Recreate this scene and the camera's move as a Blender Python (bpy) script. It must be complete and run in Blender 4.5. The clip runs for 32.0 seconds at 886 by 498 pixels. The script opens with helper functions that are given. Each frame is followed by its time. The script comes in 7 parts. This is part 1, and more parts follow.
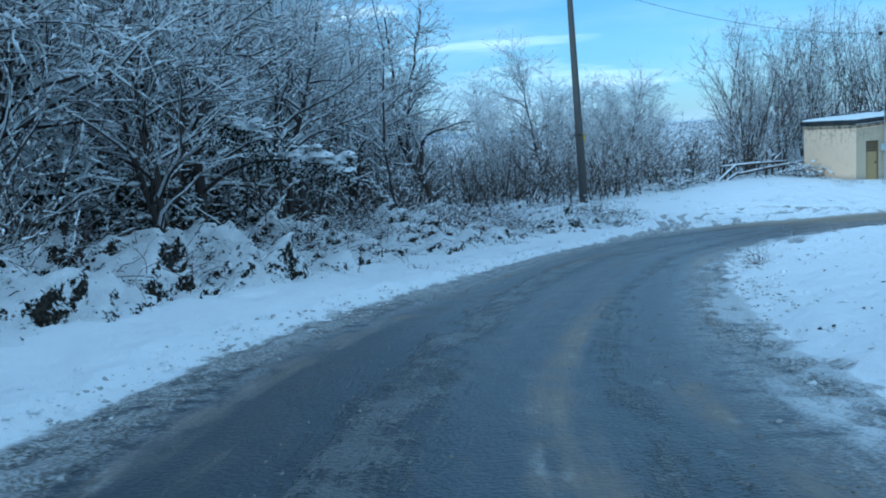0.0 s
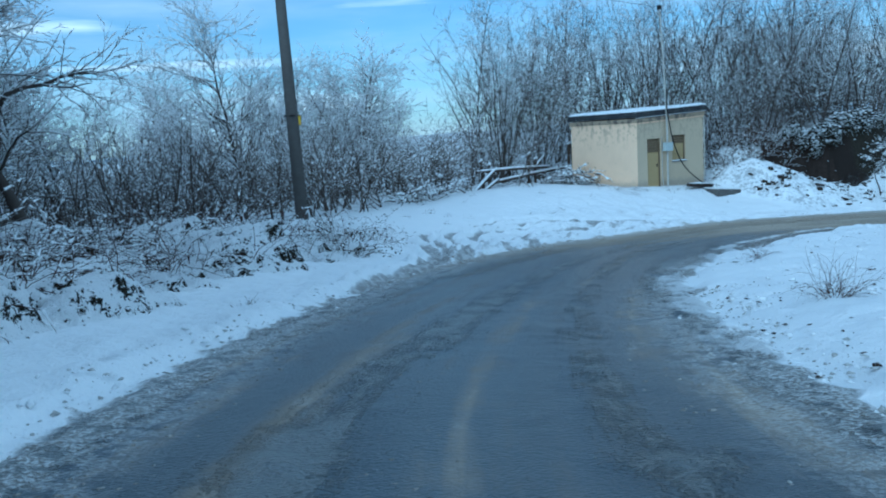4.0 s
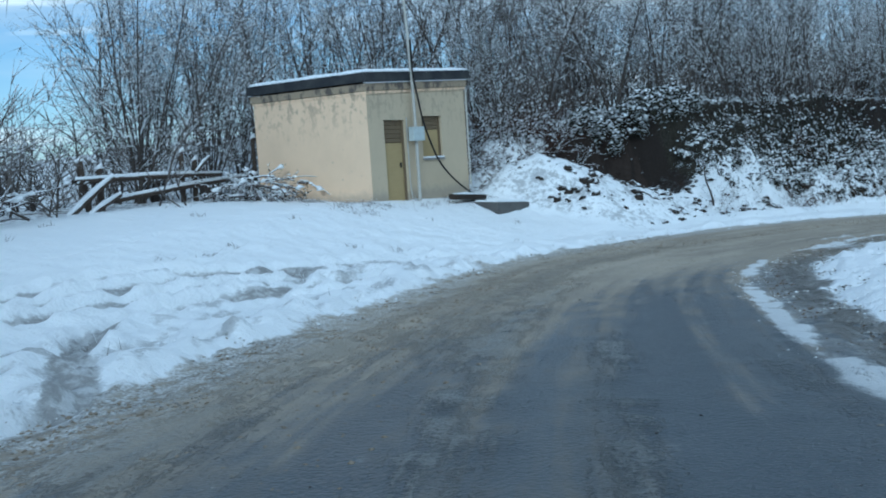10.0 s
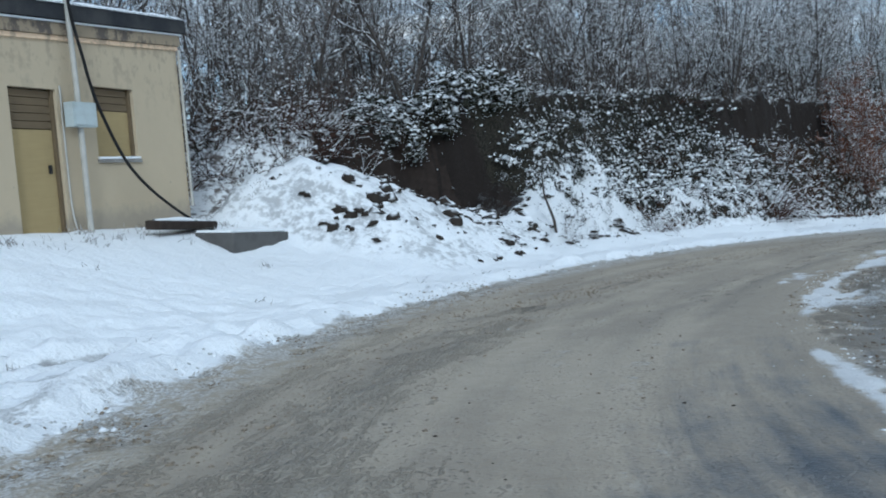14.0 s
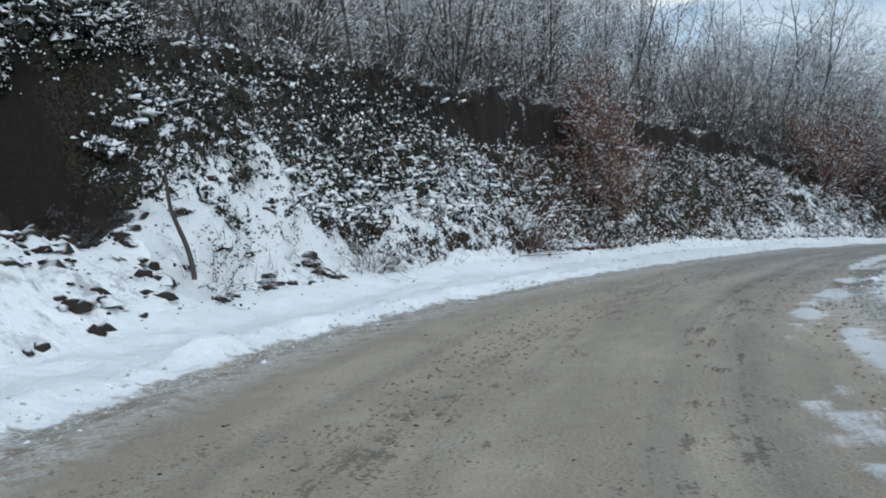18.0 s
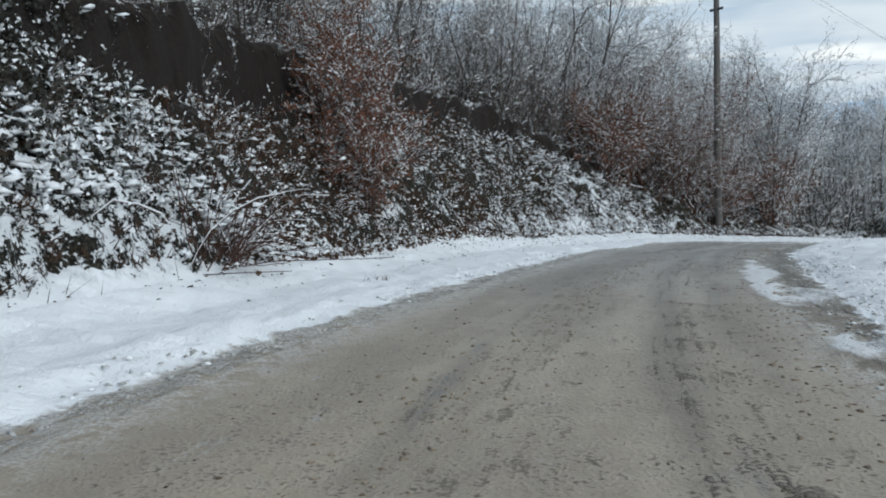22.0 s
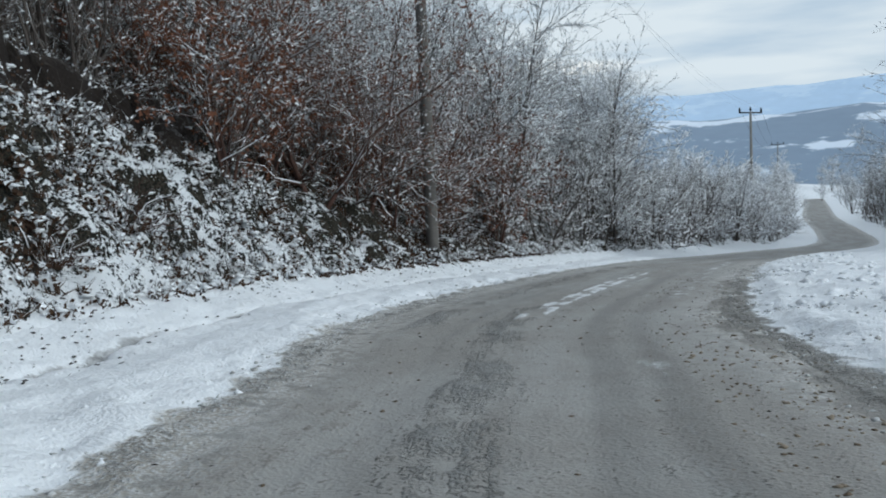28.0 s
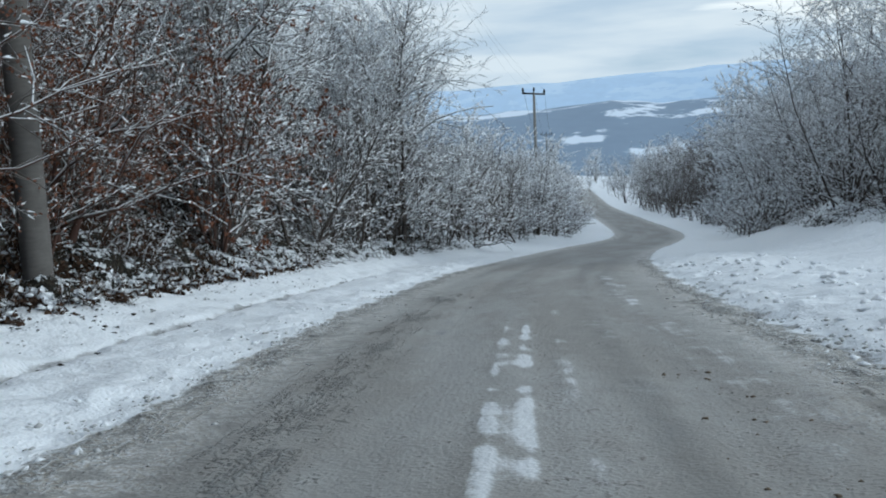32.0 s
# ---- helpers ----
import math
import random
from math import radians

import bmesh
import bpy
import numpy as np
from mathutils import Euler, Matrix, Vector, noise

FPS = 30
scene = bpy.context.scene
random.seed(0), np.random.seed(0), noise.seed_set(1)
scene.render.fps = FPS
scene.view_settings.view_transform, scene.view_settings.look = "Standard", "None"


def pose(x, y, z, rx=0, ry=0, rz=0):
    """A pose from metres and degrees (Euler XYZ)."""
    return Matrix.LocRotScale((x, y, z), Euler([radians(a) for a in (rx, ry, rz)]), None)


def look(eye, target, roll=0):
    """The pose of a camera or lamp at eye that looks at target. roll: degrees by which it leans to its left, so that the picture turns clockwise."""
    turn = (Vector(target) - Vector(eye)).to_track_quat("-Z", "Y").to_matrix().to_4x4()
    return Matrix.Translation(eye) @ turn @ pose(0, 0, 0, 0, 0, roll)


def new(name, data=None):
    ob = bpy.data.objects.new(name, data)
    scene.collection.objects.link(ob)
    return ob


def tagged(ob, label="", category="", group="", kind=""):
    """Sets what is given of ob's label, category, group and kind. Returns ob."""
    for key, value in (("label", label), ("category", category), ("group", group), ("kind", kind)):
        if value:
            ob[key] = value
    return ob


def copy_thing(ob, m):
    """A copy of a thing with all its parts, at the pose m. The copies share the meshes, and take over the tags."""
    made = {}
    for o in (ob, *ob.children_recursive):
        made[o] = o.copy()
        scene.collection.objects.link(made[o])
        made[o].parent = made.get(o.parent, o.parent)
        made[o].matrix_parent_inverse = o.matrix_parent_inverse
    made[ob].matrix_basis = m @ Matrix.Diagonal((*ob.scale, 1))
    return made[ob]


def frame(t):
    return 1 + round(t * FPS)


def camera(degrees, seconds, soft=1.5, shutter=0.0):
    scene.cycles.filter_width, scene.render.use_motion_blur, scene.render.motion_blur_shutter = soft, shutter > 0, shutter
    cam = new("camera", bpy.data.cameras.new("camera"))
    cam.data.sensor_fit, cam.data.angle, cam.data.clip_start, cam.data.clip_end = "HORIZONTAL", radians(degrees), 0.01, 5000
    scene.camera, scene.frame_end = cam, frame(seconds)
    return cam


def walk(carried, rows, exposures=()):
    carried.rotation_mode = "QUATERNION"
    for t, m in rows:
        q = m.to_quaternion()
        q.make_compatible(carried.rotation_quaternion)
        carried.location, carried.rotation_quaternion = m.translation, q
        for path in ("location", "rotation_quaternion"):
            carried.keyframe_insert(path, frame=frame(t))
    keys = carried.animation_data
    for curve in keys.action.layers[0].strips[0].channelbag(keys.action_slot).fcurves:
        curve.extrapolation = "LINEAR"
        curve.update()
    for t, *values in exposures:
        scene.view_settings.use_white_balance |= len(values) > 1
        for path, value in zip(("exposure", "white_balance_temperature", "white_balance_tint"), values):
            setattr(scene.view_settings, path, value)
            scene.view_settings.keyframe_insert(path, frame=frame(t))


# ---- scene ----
# the drive: seconds, place in metres, turn in degrees
PATH = (
    (0, -41.707, -40.843, 3.415, 82.85, 3.14, -21.66),
    (0.5, -40.954, -39.079, 3.235, 83.01, 3.12, -23.39),
    (1, -40.150, -37.349, 3.061, 83.01, 3.14, -25.51),
    (1.5, -39.281, -35.630, 2.886, 82.98, 3.01, -27.54),
    (2, -38.359, -33.959, 2.700, 82.97, 2.92, -29.70),
    (2.5, -37.376, -32.365, 2.501, 83.06, 2.99, -31.86),
    (3, -36.333, -30.779, 2.322, 83.10, 3.11, -34.21),
    (3.5, -35.263, -29.234, 2.148, 83.24, 2.98, -36.75),
    (5.5, -30.701, -23.738, 1.527, 83.48, 2.42, -44.76),
    (6, -29.510, -22.543, 1.382, 83.50, 2.38, -46.21),
    (6.5, -28.331, -21.421, 1.244, 83.66, 2.56, -47.57),
    (7, -27.186, -20.390, 1.123, 83.77, 2.79, -49.15),
    (7.5, -26.068, -19.441, 1.017, 83.83, 2.79, -50.49),
    (8, -24.958, -18.544, 0.913, 83.95, 2.71, -52.46),
    (8.5, -23.791, -17.662, 0.812, 83.90, 2.98, -53.64),
    (9, -22.562, -16.753, 0.700, 83.98, 3.29, -55.06),
    (9.5, -21.323, -15.896, 0.599, 84.25, 3.56, -56.17),
    (10, -20.075, -15.114, 0.503, 84.34, 3.73, -57.50),
    (10.5, -18.914, -14.435, 0.420, 84.54, 3.95, -58.96),
    (11, -17.794, -13.822, 0.336, 84.70, 4.02, -60.91),
    (11.5, -16.624, -13.229, 0.258, 84.90, 4.12, -62.71),
    (12, -15.450, -12.658, 0.178, 84.83, 4.10, -64.25),
    (12.5, -14.246, -12.121, 0.103, 84.90, 4.28, -65.75),
    (13, -12.973, -11.611, 0.022, 84.90, 4.53, -67.97),
    (13.5, -11.638, -11.089, -0.071, 85.20, 4.50, -69.45),
    (15.5, -6.754, -9.300, -0.508, 85.94, 3.41, -78.77),
    (16, -5.336, -9.087, -0.572, 86.14, 3.64, -81.65),
    (16.5, -3.929, -8.929, -0.623, 86.33, 3.19, -84.03),
    (17, -2.539, -8.903, -0.669, 85.91, 3.15, -86.24),
    (17.5, -1.318, -8.870, -0.703, 86.08, 3.12, -88.80),
    (18, -0.183, -8.911, -0.746, 86.16, 3.10, -90.72),
    (18.5, 0.930, -8.972, -0.791, 86.21, 3.79, -93.25),
    (19, 1.937, -9.126, -0.830, 86.53, 3.68, -95.79),
    (19.5, 3.077, -9.311, -0.877, 86.33, 3.37, -97.14),
    (20, 4.187, -9.494, -0.929, 86.14, 2.93, -99.08),
    (20.5, 5.259, -9.753, -0.980, 85.93, 2.63, -100.89),
    (21, 6.264, -9.989, -1.026, 85.12, 1.93, -103.04),
    (21.5, 7.214, -10.235, -1.068, 85.02, 1.75, -104.34),
    (22, 8.181, -10.533, -1.105, 84.92, 2.06, -105.90),
    (22.5, 9.174, -10.879, -1.142, 85.31, 1.86, -107.85),
    (23, 10.242, -11.320, -1.179, 85.66, 2.17, -109.87),
    (23.5, 11.373, -11.850, -1.221, 85.60, 2.38, -112.44),
    (24, 12.614, -12.463, -1.262, 85.48, 2.19, -114.84),
    (24.5, 13.928, -13.128, -1.329, 85.53, 2.05, -116.88),
    (25, 15.269, -13.848, -1.410, 85.38, 2.23, -118.39),
    (25.5, 16.587, -14.599, -1.506, 85.38, 2.50, -119.58),
    (27.5, 23.849, -18.963, -1.820, 84.48, 2.62, -124.78),
    (28, 25.145, -19.909, -1.931, 84.52, 2.82, -126.06),
    (28.5, 26.451, -20.898, -2.047, 84.49, 3.05, -127.32),
    (29, 27.751, -21.941, -2.162, 84.40, 3.21, -128.72),
    (29.5, 29.043, -23.014, -2.277, 84.26, 3.37, -130.16),
    (30, 30.272, -24.122, -2.403, 84.11, 3.39, -132.01),
    (30.5, 31.457, -25.290, -2.535, 83.99, 3.48, -134.24),
    (31, 32.558, -26.467, -2.665, 83.91, 3.35, -136.38),
    (31.5, 33.625, -27.656, -2.793, 83.67, 2.93, -138.38),
    (32, 34.633, -28.888, -2.917, 83.47, 2.60, -140.29),
)
cam = camera(51.30, 32.0, soft=1.9)
EXPOSURES = ((0, 0.0, 3960, -12), (6, -0.10, 4100, -12), (10, 0.0, 4550, -7), (12, 0.07, 4900, -3), (14, 0.16, 5080, 0), (19, 0.15, 5480, 2), (25, 0.08, 5700, 2), (32, 0.09, 5420, 0))
walk(cam, [(t, pose(*p)) for t, *p in PATH], EXPOSURES)

# ---- daylight: thin winter cloud, a low sun behind it ----
SUN_ELEV, SUN_AZ = radians(24), radians(235)
sky_world = bpy.data.worlds.new("winter_sky")
scene.world = sky_world
sky_world.use_nodes = True
wt = sky_world.node_tree
wt.nodes.clear()
w_out = wt.nodes.new("ShaderNodeOutputWorld")
w_bg = wt.nodes.new("ShaderNodeBackground")
w_sky = wt.nodes.new("ShaderNodeTexSky")
w_sky.sky_type, w_sky.sun_disc = "NISHITA", False
w_sky.sun_elevation, w_sky.sun_rotation = SUN_ELEV, SUN_AZ
w_sky.air_density, w_sky.dust_density, w_sky.ozone_density = 1.0, 0.3, 3.0
w_tc = wt.nodes.new("ShaderNodeTexCoord")
w_map = wt.nodes.new("ShaderNodeMapping")
w_map.inputs["Scale"].default_value = (2.0, 2.0, 12.0)
w_noise = wt.nodes.new("ShaderNodeTexNoise")
w_noise.inputs["Scale"].default_value, w_noise.inputs["Detail"].default_value = 1.3, 6.0
w_noise.inputs["Roughness"].default_value = 0.52
w_ramp = wt.nodes.new("ShaderNodeValToRGB")
w_ramp.color_ramp.elements[0].position, w_ramp.color_ramp.elements[0].color = 0.30, (0.26, 0.26, 0.26, 1)
w_ramp.color_ramp.elements[1].position, w_ramp.color_ramp.elements[1].color = 0.63, (1, 1, 1, 1)
w_dot = wt.nodes.new("ShaderNodeVectorMath")
w_dot.operation = "DOT_PRODUCT"
w_dot.inputs[1].default_value = (0.10, -0.17, -0.06)  # the cloud thickens to the south-east and low down
w_add = wt.nodes.new("ShaderNodeMath")
w_mix = wt.nodes.new("ShaderNodeMix")
w_mix.data_type = "RGBA"
w_grey = wt.nodes.new("ShaderNodeTexNoise")
w_grey.inputs["Scale"].default_value, w_grey.inputs["Detail"].default_value = 2.6, 5.0
w_shade = wt.nodes.new("ShaderNodeValToRGB")
w_shade.color_ramp.elements[0].position, w_shade.color_ramp.elements[0].color = 0.34, (0.70, 0.75, 0.81, 1)
w_shade.color_ramp.elements[1].position, w_shade.color_ramp.elements[1].color = 0.62, (1, 0.97, 0.94, 1)
w_smap = wt.nodes.new("ShaderNodeMapping")
w_smap.inputs["Scale"].default_value, w_smap.inputs["Location"].default_value = (1.5, 1.5, 16.0), (3.1, 0.4, 0.6)
w_streak = wt.nodes.new("ShaderNodeTexNoise")
w_streak.inputs["Scale"].default_value, w_streak.inputs["Detail"].default_value = 1.6, 5.0
w_thin = wt.nodes.new("ShaderNodeValToRGB")
w_thin.color_ramp.elements[0].position, w_thin.color_ramp.elements[0].color = 0.57, (0, 0, 0, 1)
w_thin.color_ramp.elements[1].position, w_thin.color_ramp.elements[1].color = 0.66, (0.9, 0.9, 0.9, 1)
w_lit = wt.nodes.new("ShaderNodeMix")
w_lit.data_type = "RGBA"
w_lit.inputs["B"].default_value = (12.5, 11.4, 10.2, 1)
w_gain = wt.nodes.new("ShaderNodeVectorMath")
w_gain.operation = "SCALE"
w_gain.inputs["Scale"].default_value = 8.8
for a, b in (
    (w_tc.outputs["Generated"], w_map.inputs["Vector"]),
    (w_map.outputs["Vector"], w_noise.inputs["Vector"]),
    (w_map.outputs["Vector"], w_grey.inputs["Vector"]),
    (w_grey.outputs["Fac"], w_shade.inputs["Fac"]),
    (w_shade.outputs["Color"], w_gain.inputs[0]),
    (w_gain.outputs["Vector"], w_mix.inputs["B"]),
    (w_tc.outputs["Generated"], w_dot.inputs[0]),
    (w_dot.outputs["Value"], w_add.inputs[0]),
    (w_noise.outputs["Fac"], w_add.inputs[1]),
    (w_add.outputs["Value"], w_ramp.inputs["Fac"]),
    (w_ramp.outputs["Color"], w_mix.inputs["Factor"]),
    (w_sky.outputs["Color"], w_mix.inputs["A"]),
    (w_tc.outputs["Generated"], w_smap.inputs["Vector"]),
    (w_smap.outputs["Vector"], w_streak.inputs["Vector"]),
    (w_streak.outputs["Fac"], w_thin.inputs["Fac"]),
    (w_thin.outputs["Color"], w_lit.inputs["Factor"]),
    (w_mix.outputs["Result"], w_lit.inputs["A"]),
    (w_lit.outputs["Result"], w_bg.inputs["Color"]),
    (w_bg.outputs["Background"], w_out.inputs["Surface"]),
):
    wt.links.new(a, b)
w_bg.inputs["Strength"].default_value = 0.086

sun_data = bpy.data.lights.new("sun", "SUN")
sun_data.energy, sun_data.angle, sun_data.color = 1.25, radians(14), (1.0, 0.93, 0.84)
sun = new("sun", sun_data)
sun_from = Vector((-math.cos(SUN_ELEV) * 0.93, -math.cos(SUN_ELEV) * 0.37, math.sin(SUN_ELEV)))
sun.matrix_world = look(sun_from * 100, (0, 0, 0))

# ---- materials ----
def nd(nt, kind, ins=None, operation="", use_clamp=False, data_type="", interpolation_type="", attribute_name=""):
    """A node with its inputs set or linked."""
    n = nt.nodes.new(kind)
    if data_type:
        n.data_type = data_type
    if operation:
        n.operation, n.use_clamp = operation, use_clamp
    if interpolation_type:
        n.interpolation_type = interpolation_type
    if attribute_name:
        n.attribute_name = attribute_name
    for k, v in (ins or {}).items():
        if isinstance(v, bpy.types.NodeSocket):
            nt.links.new(v, n.inputs[k])
        else:
            n.inputs[k].default_value = v
    return n


def rgb(c):
    return (*c, 1.0)


def mixc(nt, fac, a, b):
    m = nd(nt, "ShaderNodeMix", data_type="RGBA")
    for sock, v in ((m.inputs[0], fac), (m.inputs[6], a), (m.inputs[7], b)):
        if isinstance(v, bpy.types.NodeSocket):
            nt.links.new(v, sock)
        else:
            sock.default_value = v if not isinstance(v, tuple) or len(v) == 4 else rgb(v)
    return m.outputs[2]


def calc(nt, op, a, b=0.0, c=0.0, clamp=False):
    n = nd(nt, "ShaderNodeMath", operation=op, use_clamp=clamp)
    for i, v in enumerate((a, b, c)):
        if isinstance(v, bpy.types.NodeSocket):
            nt.links.new(v, n.inputs[i])
        else:
            n.inputs[i].default_value = v
    return n.outputs[0]


def step(nt, v, lo, hi):
    return nd(nt, "ShaderNodeMapRange", {0: v, 1: lo, 2: hi}, interpolation_type="SMOOTHSTEP").outputs[0]


def noise_of(nt, vec, scale, detail=4.0, rough=0.55):
    ins = {"Scale": scale, "Detail": detail, "Roughness": rough}
    if vec is not None:
        ins["Vector"] = vec
    return nd(nt, "ShaderNodeTexNoise", ins).outputs["Fac"]


def begin(name):
    m = bpy.data.materials.new(name)
    m.use_nodes = True
    nt = m.node_tree
    nt.nodes.clear()
    out = nd(nt, "ShaderNodeOutputMaterial")
    bsdf = nd(nt, "ShaderNodeBsdfPrincipled")
    nt.links.new(bsdf.outputs[0], out.inputs[0])
    bsdf.inputs["Specular IOR Level"].default_value = 0.15
    return m, nt, bsdf


def put(nt, bsdf, **ins):
    for k, v in ins.items():
        k = k.replace("_", " ")
        if isinstance(v, bpy.types.NodeSocket):
            nt.links.new(v, bsdf.inputs[k])
        else:
            bsdf.inputs[k].default_value = rgb(v) if isinstance(v, tuple) and len(v) == 3 else v


def bump(nt, h, strength=0.4, dist=0.02):
    return nd(nt, "ShaderNodeBump", {"Height": h, "Strength": strength, "Distance": dist}).outputs[0]


def plain(name, base, dark, scale=8.0, rough=0.7, metal=0.0, fine=60.0, amount=0.5):
    """A surface with stains and grain."""
    m, nt, b = begin(name)
    tc = nd(nt, "ShaderNodeTexCoord").outputs["Object"]
    n1, n2 = noise_of(nt, tc, scale, 5), noise_of(nt, tc, fine, 3)
    f = step(nt, calc(nt, "MULTIPLY_ADD", n2, 0.35, calc(nt, "MULTIPLY", n1, 0.8)), 0.45, 0.75)
    put(nt, b, Base_Color=mixc(nt, calc(nt, "MULTIPLY", f, amount), base, dark), Roughness=rough, Metallic=metal, Normal=bump(nt, n2, 0.25, 0.01))
    return m


def mat_snow():
    m, nt, b = begin("snow")
    tc = nd(nt, "ShaderNodeTexCoord").outputs["Object"]
    n1, n2 = noise_of(nt, tc, 3.0, 4), noise_of(nt, tc, 30.0, 3)
    put(nt, b, Base_Color=mixc(nt, n1, (0.88, 0.895, 0.91), (0.94, 0.945, 0.95)), Roughness=0.65, Normal=bump(nt, calc(nt, "ADD", n1, n2), 0.5, 0.03))
    b.inputs["Subsurface Weight"].default_value = 0.0
    return m


def mat_bark(name, base, dark, snow_from=0.55):
    """Bark with frost and snow lying on what faces up."""
    m, nt, b = begin(name)
    tc = nd(nt, "ShaderNodeTexCoord").outputs["Object"]
    st = nd(nt, "ShaderNodeMapping", {"Vector": tc, "Scale": (14.0, 14.0, 3.0)}).outputs[0]
    n1, n2 = noise_of(nt, st, 1.0, 4), noise_of(nt, tc, 2.2, 3)
    wood = mixc(nt, n1, base, dark)
    up = nd(nt, "ShaderNodeSeparateXYZ", {0: nd(nt, "ShaderNodeNewGeometry").outputs["Normal"]}).outputs[2]
    lie = step(nt, calc(nt, "MULTIPLY_ADD", n2, 0.9, up), snow_from + 0.35, snow_from + 0.6)
    put(nt, b, Base_Color=mixc(nt, lie, wood, (0.88, 0.895, 0.91)), Roughness=0.85, Normal=bump(nt, n1, 0.6, 0.02))
    return m


def mat_cover():
    """Low plants under snow: snow keeps to what faces up, and more of it where the plan says so."""
    m, nt, b = begin("undergrowth_cover")
    pos = nd(nt, "ShaderNodeTexCoord").outputs["Object"]
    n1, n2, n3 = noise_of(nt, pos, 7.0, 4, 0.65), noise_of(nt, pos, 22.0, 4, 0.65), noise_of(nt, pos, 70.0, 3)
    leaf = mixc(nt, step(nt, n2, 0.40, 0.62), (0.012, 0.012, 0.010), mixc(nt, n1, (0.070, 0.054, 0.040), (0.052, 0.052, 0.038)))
    up = nd(nt, "ShaderNodeSeparateXYZ", {0: nd(nt, "ShaderNodeNewGeometry").outputs["Normal"]}).outputs[2]
    more = nd(nt, "ShaderNodeAttribute", attribute_name="snowy").outputs["Fac"]
    lie = calc(nt, "ADD", calc(nt, "MULTIPLY_ADD", up, 0.75, calc(nt, "MULTIPLY", more, 0.36)), calc(nt, "ADD", calc(nt, "MULTIPLY_ADD", n2, 1.5, -0.75), calc(nt, "MULTIPLY_ADD", n1, 1.7, -0.85)))
    raw = step(nt, calc(nt, "ADD", nd(nt, "ShaderNodeAttribute", attribute_name="bare").outputs["Fac"], calc(nt, "MULTIPLY_ADD", n1, 0.8, -0.4)), 0.40, 0.58)
    leaf = mixc(nt, raw, leaf, mixc(nt, n2, (0.012, 0.010, 0.009), (0.042, 0.033, 0.028)))
    f = calc(nt, "MULTIPLY", step(nt, lie, 0.62, 0.74), calc(nt, "MULTIPLY_ADD", raw, -0.93, 1.0))
    put(nt, b, Base_Color=mixc(nt, f, leaf, mixc(nt, n1, (0.88, 0.895, 0.91), (0.94, 0.945, 0.95))), Roughness=0.8, Normal=bump(nt, calc(nt, "ADD", calc(nt, "MULTIPLY", n2, 1.2), calc(nt, "ADD", calc(nt, "MULTIPLY", n3, 0.4), calc(nt, "MULTIPLY", f, 0.5))), 0.9, 0.05))
    return m


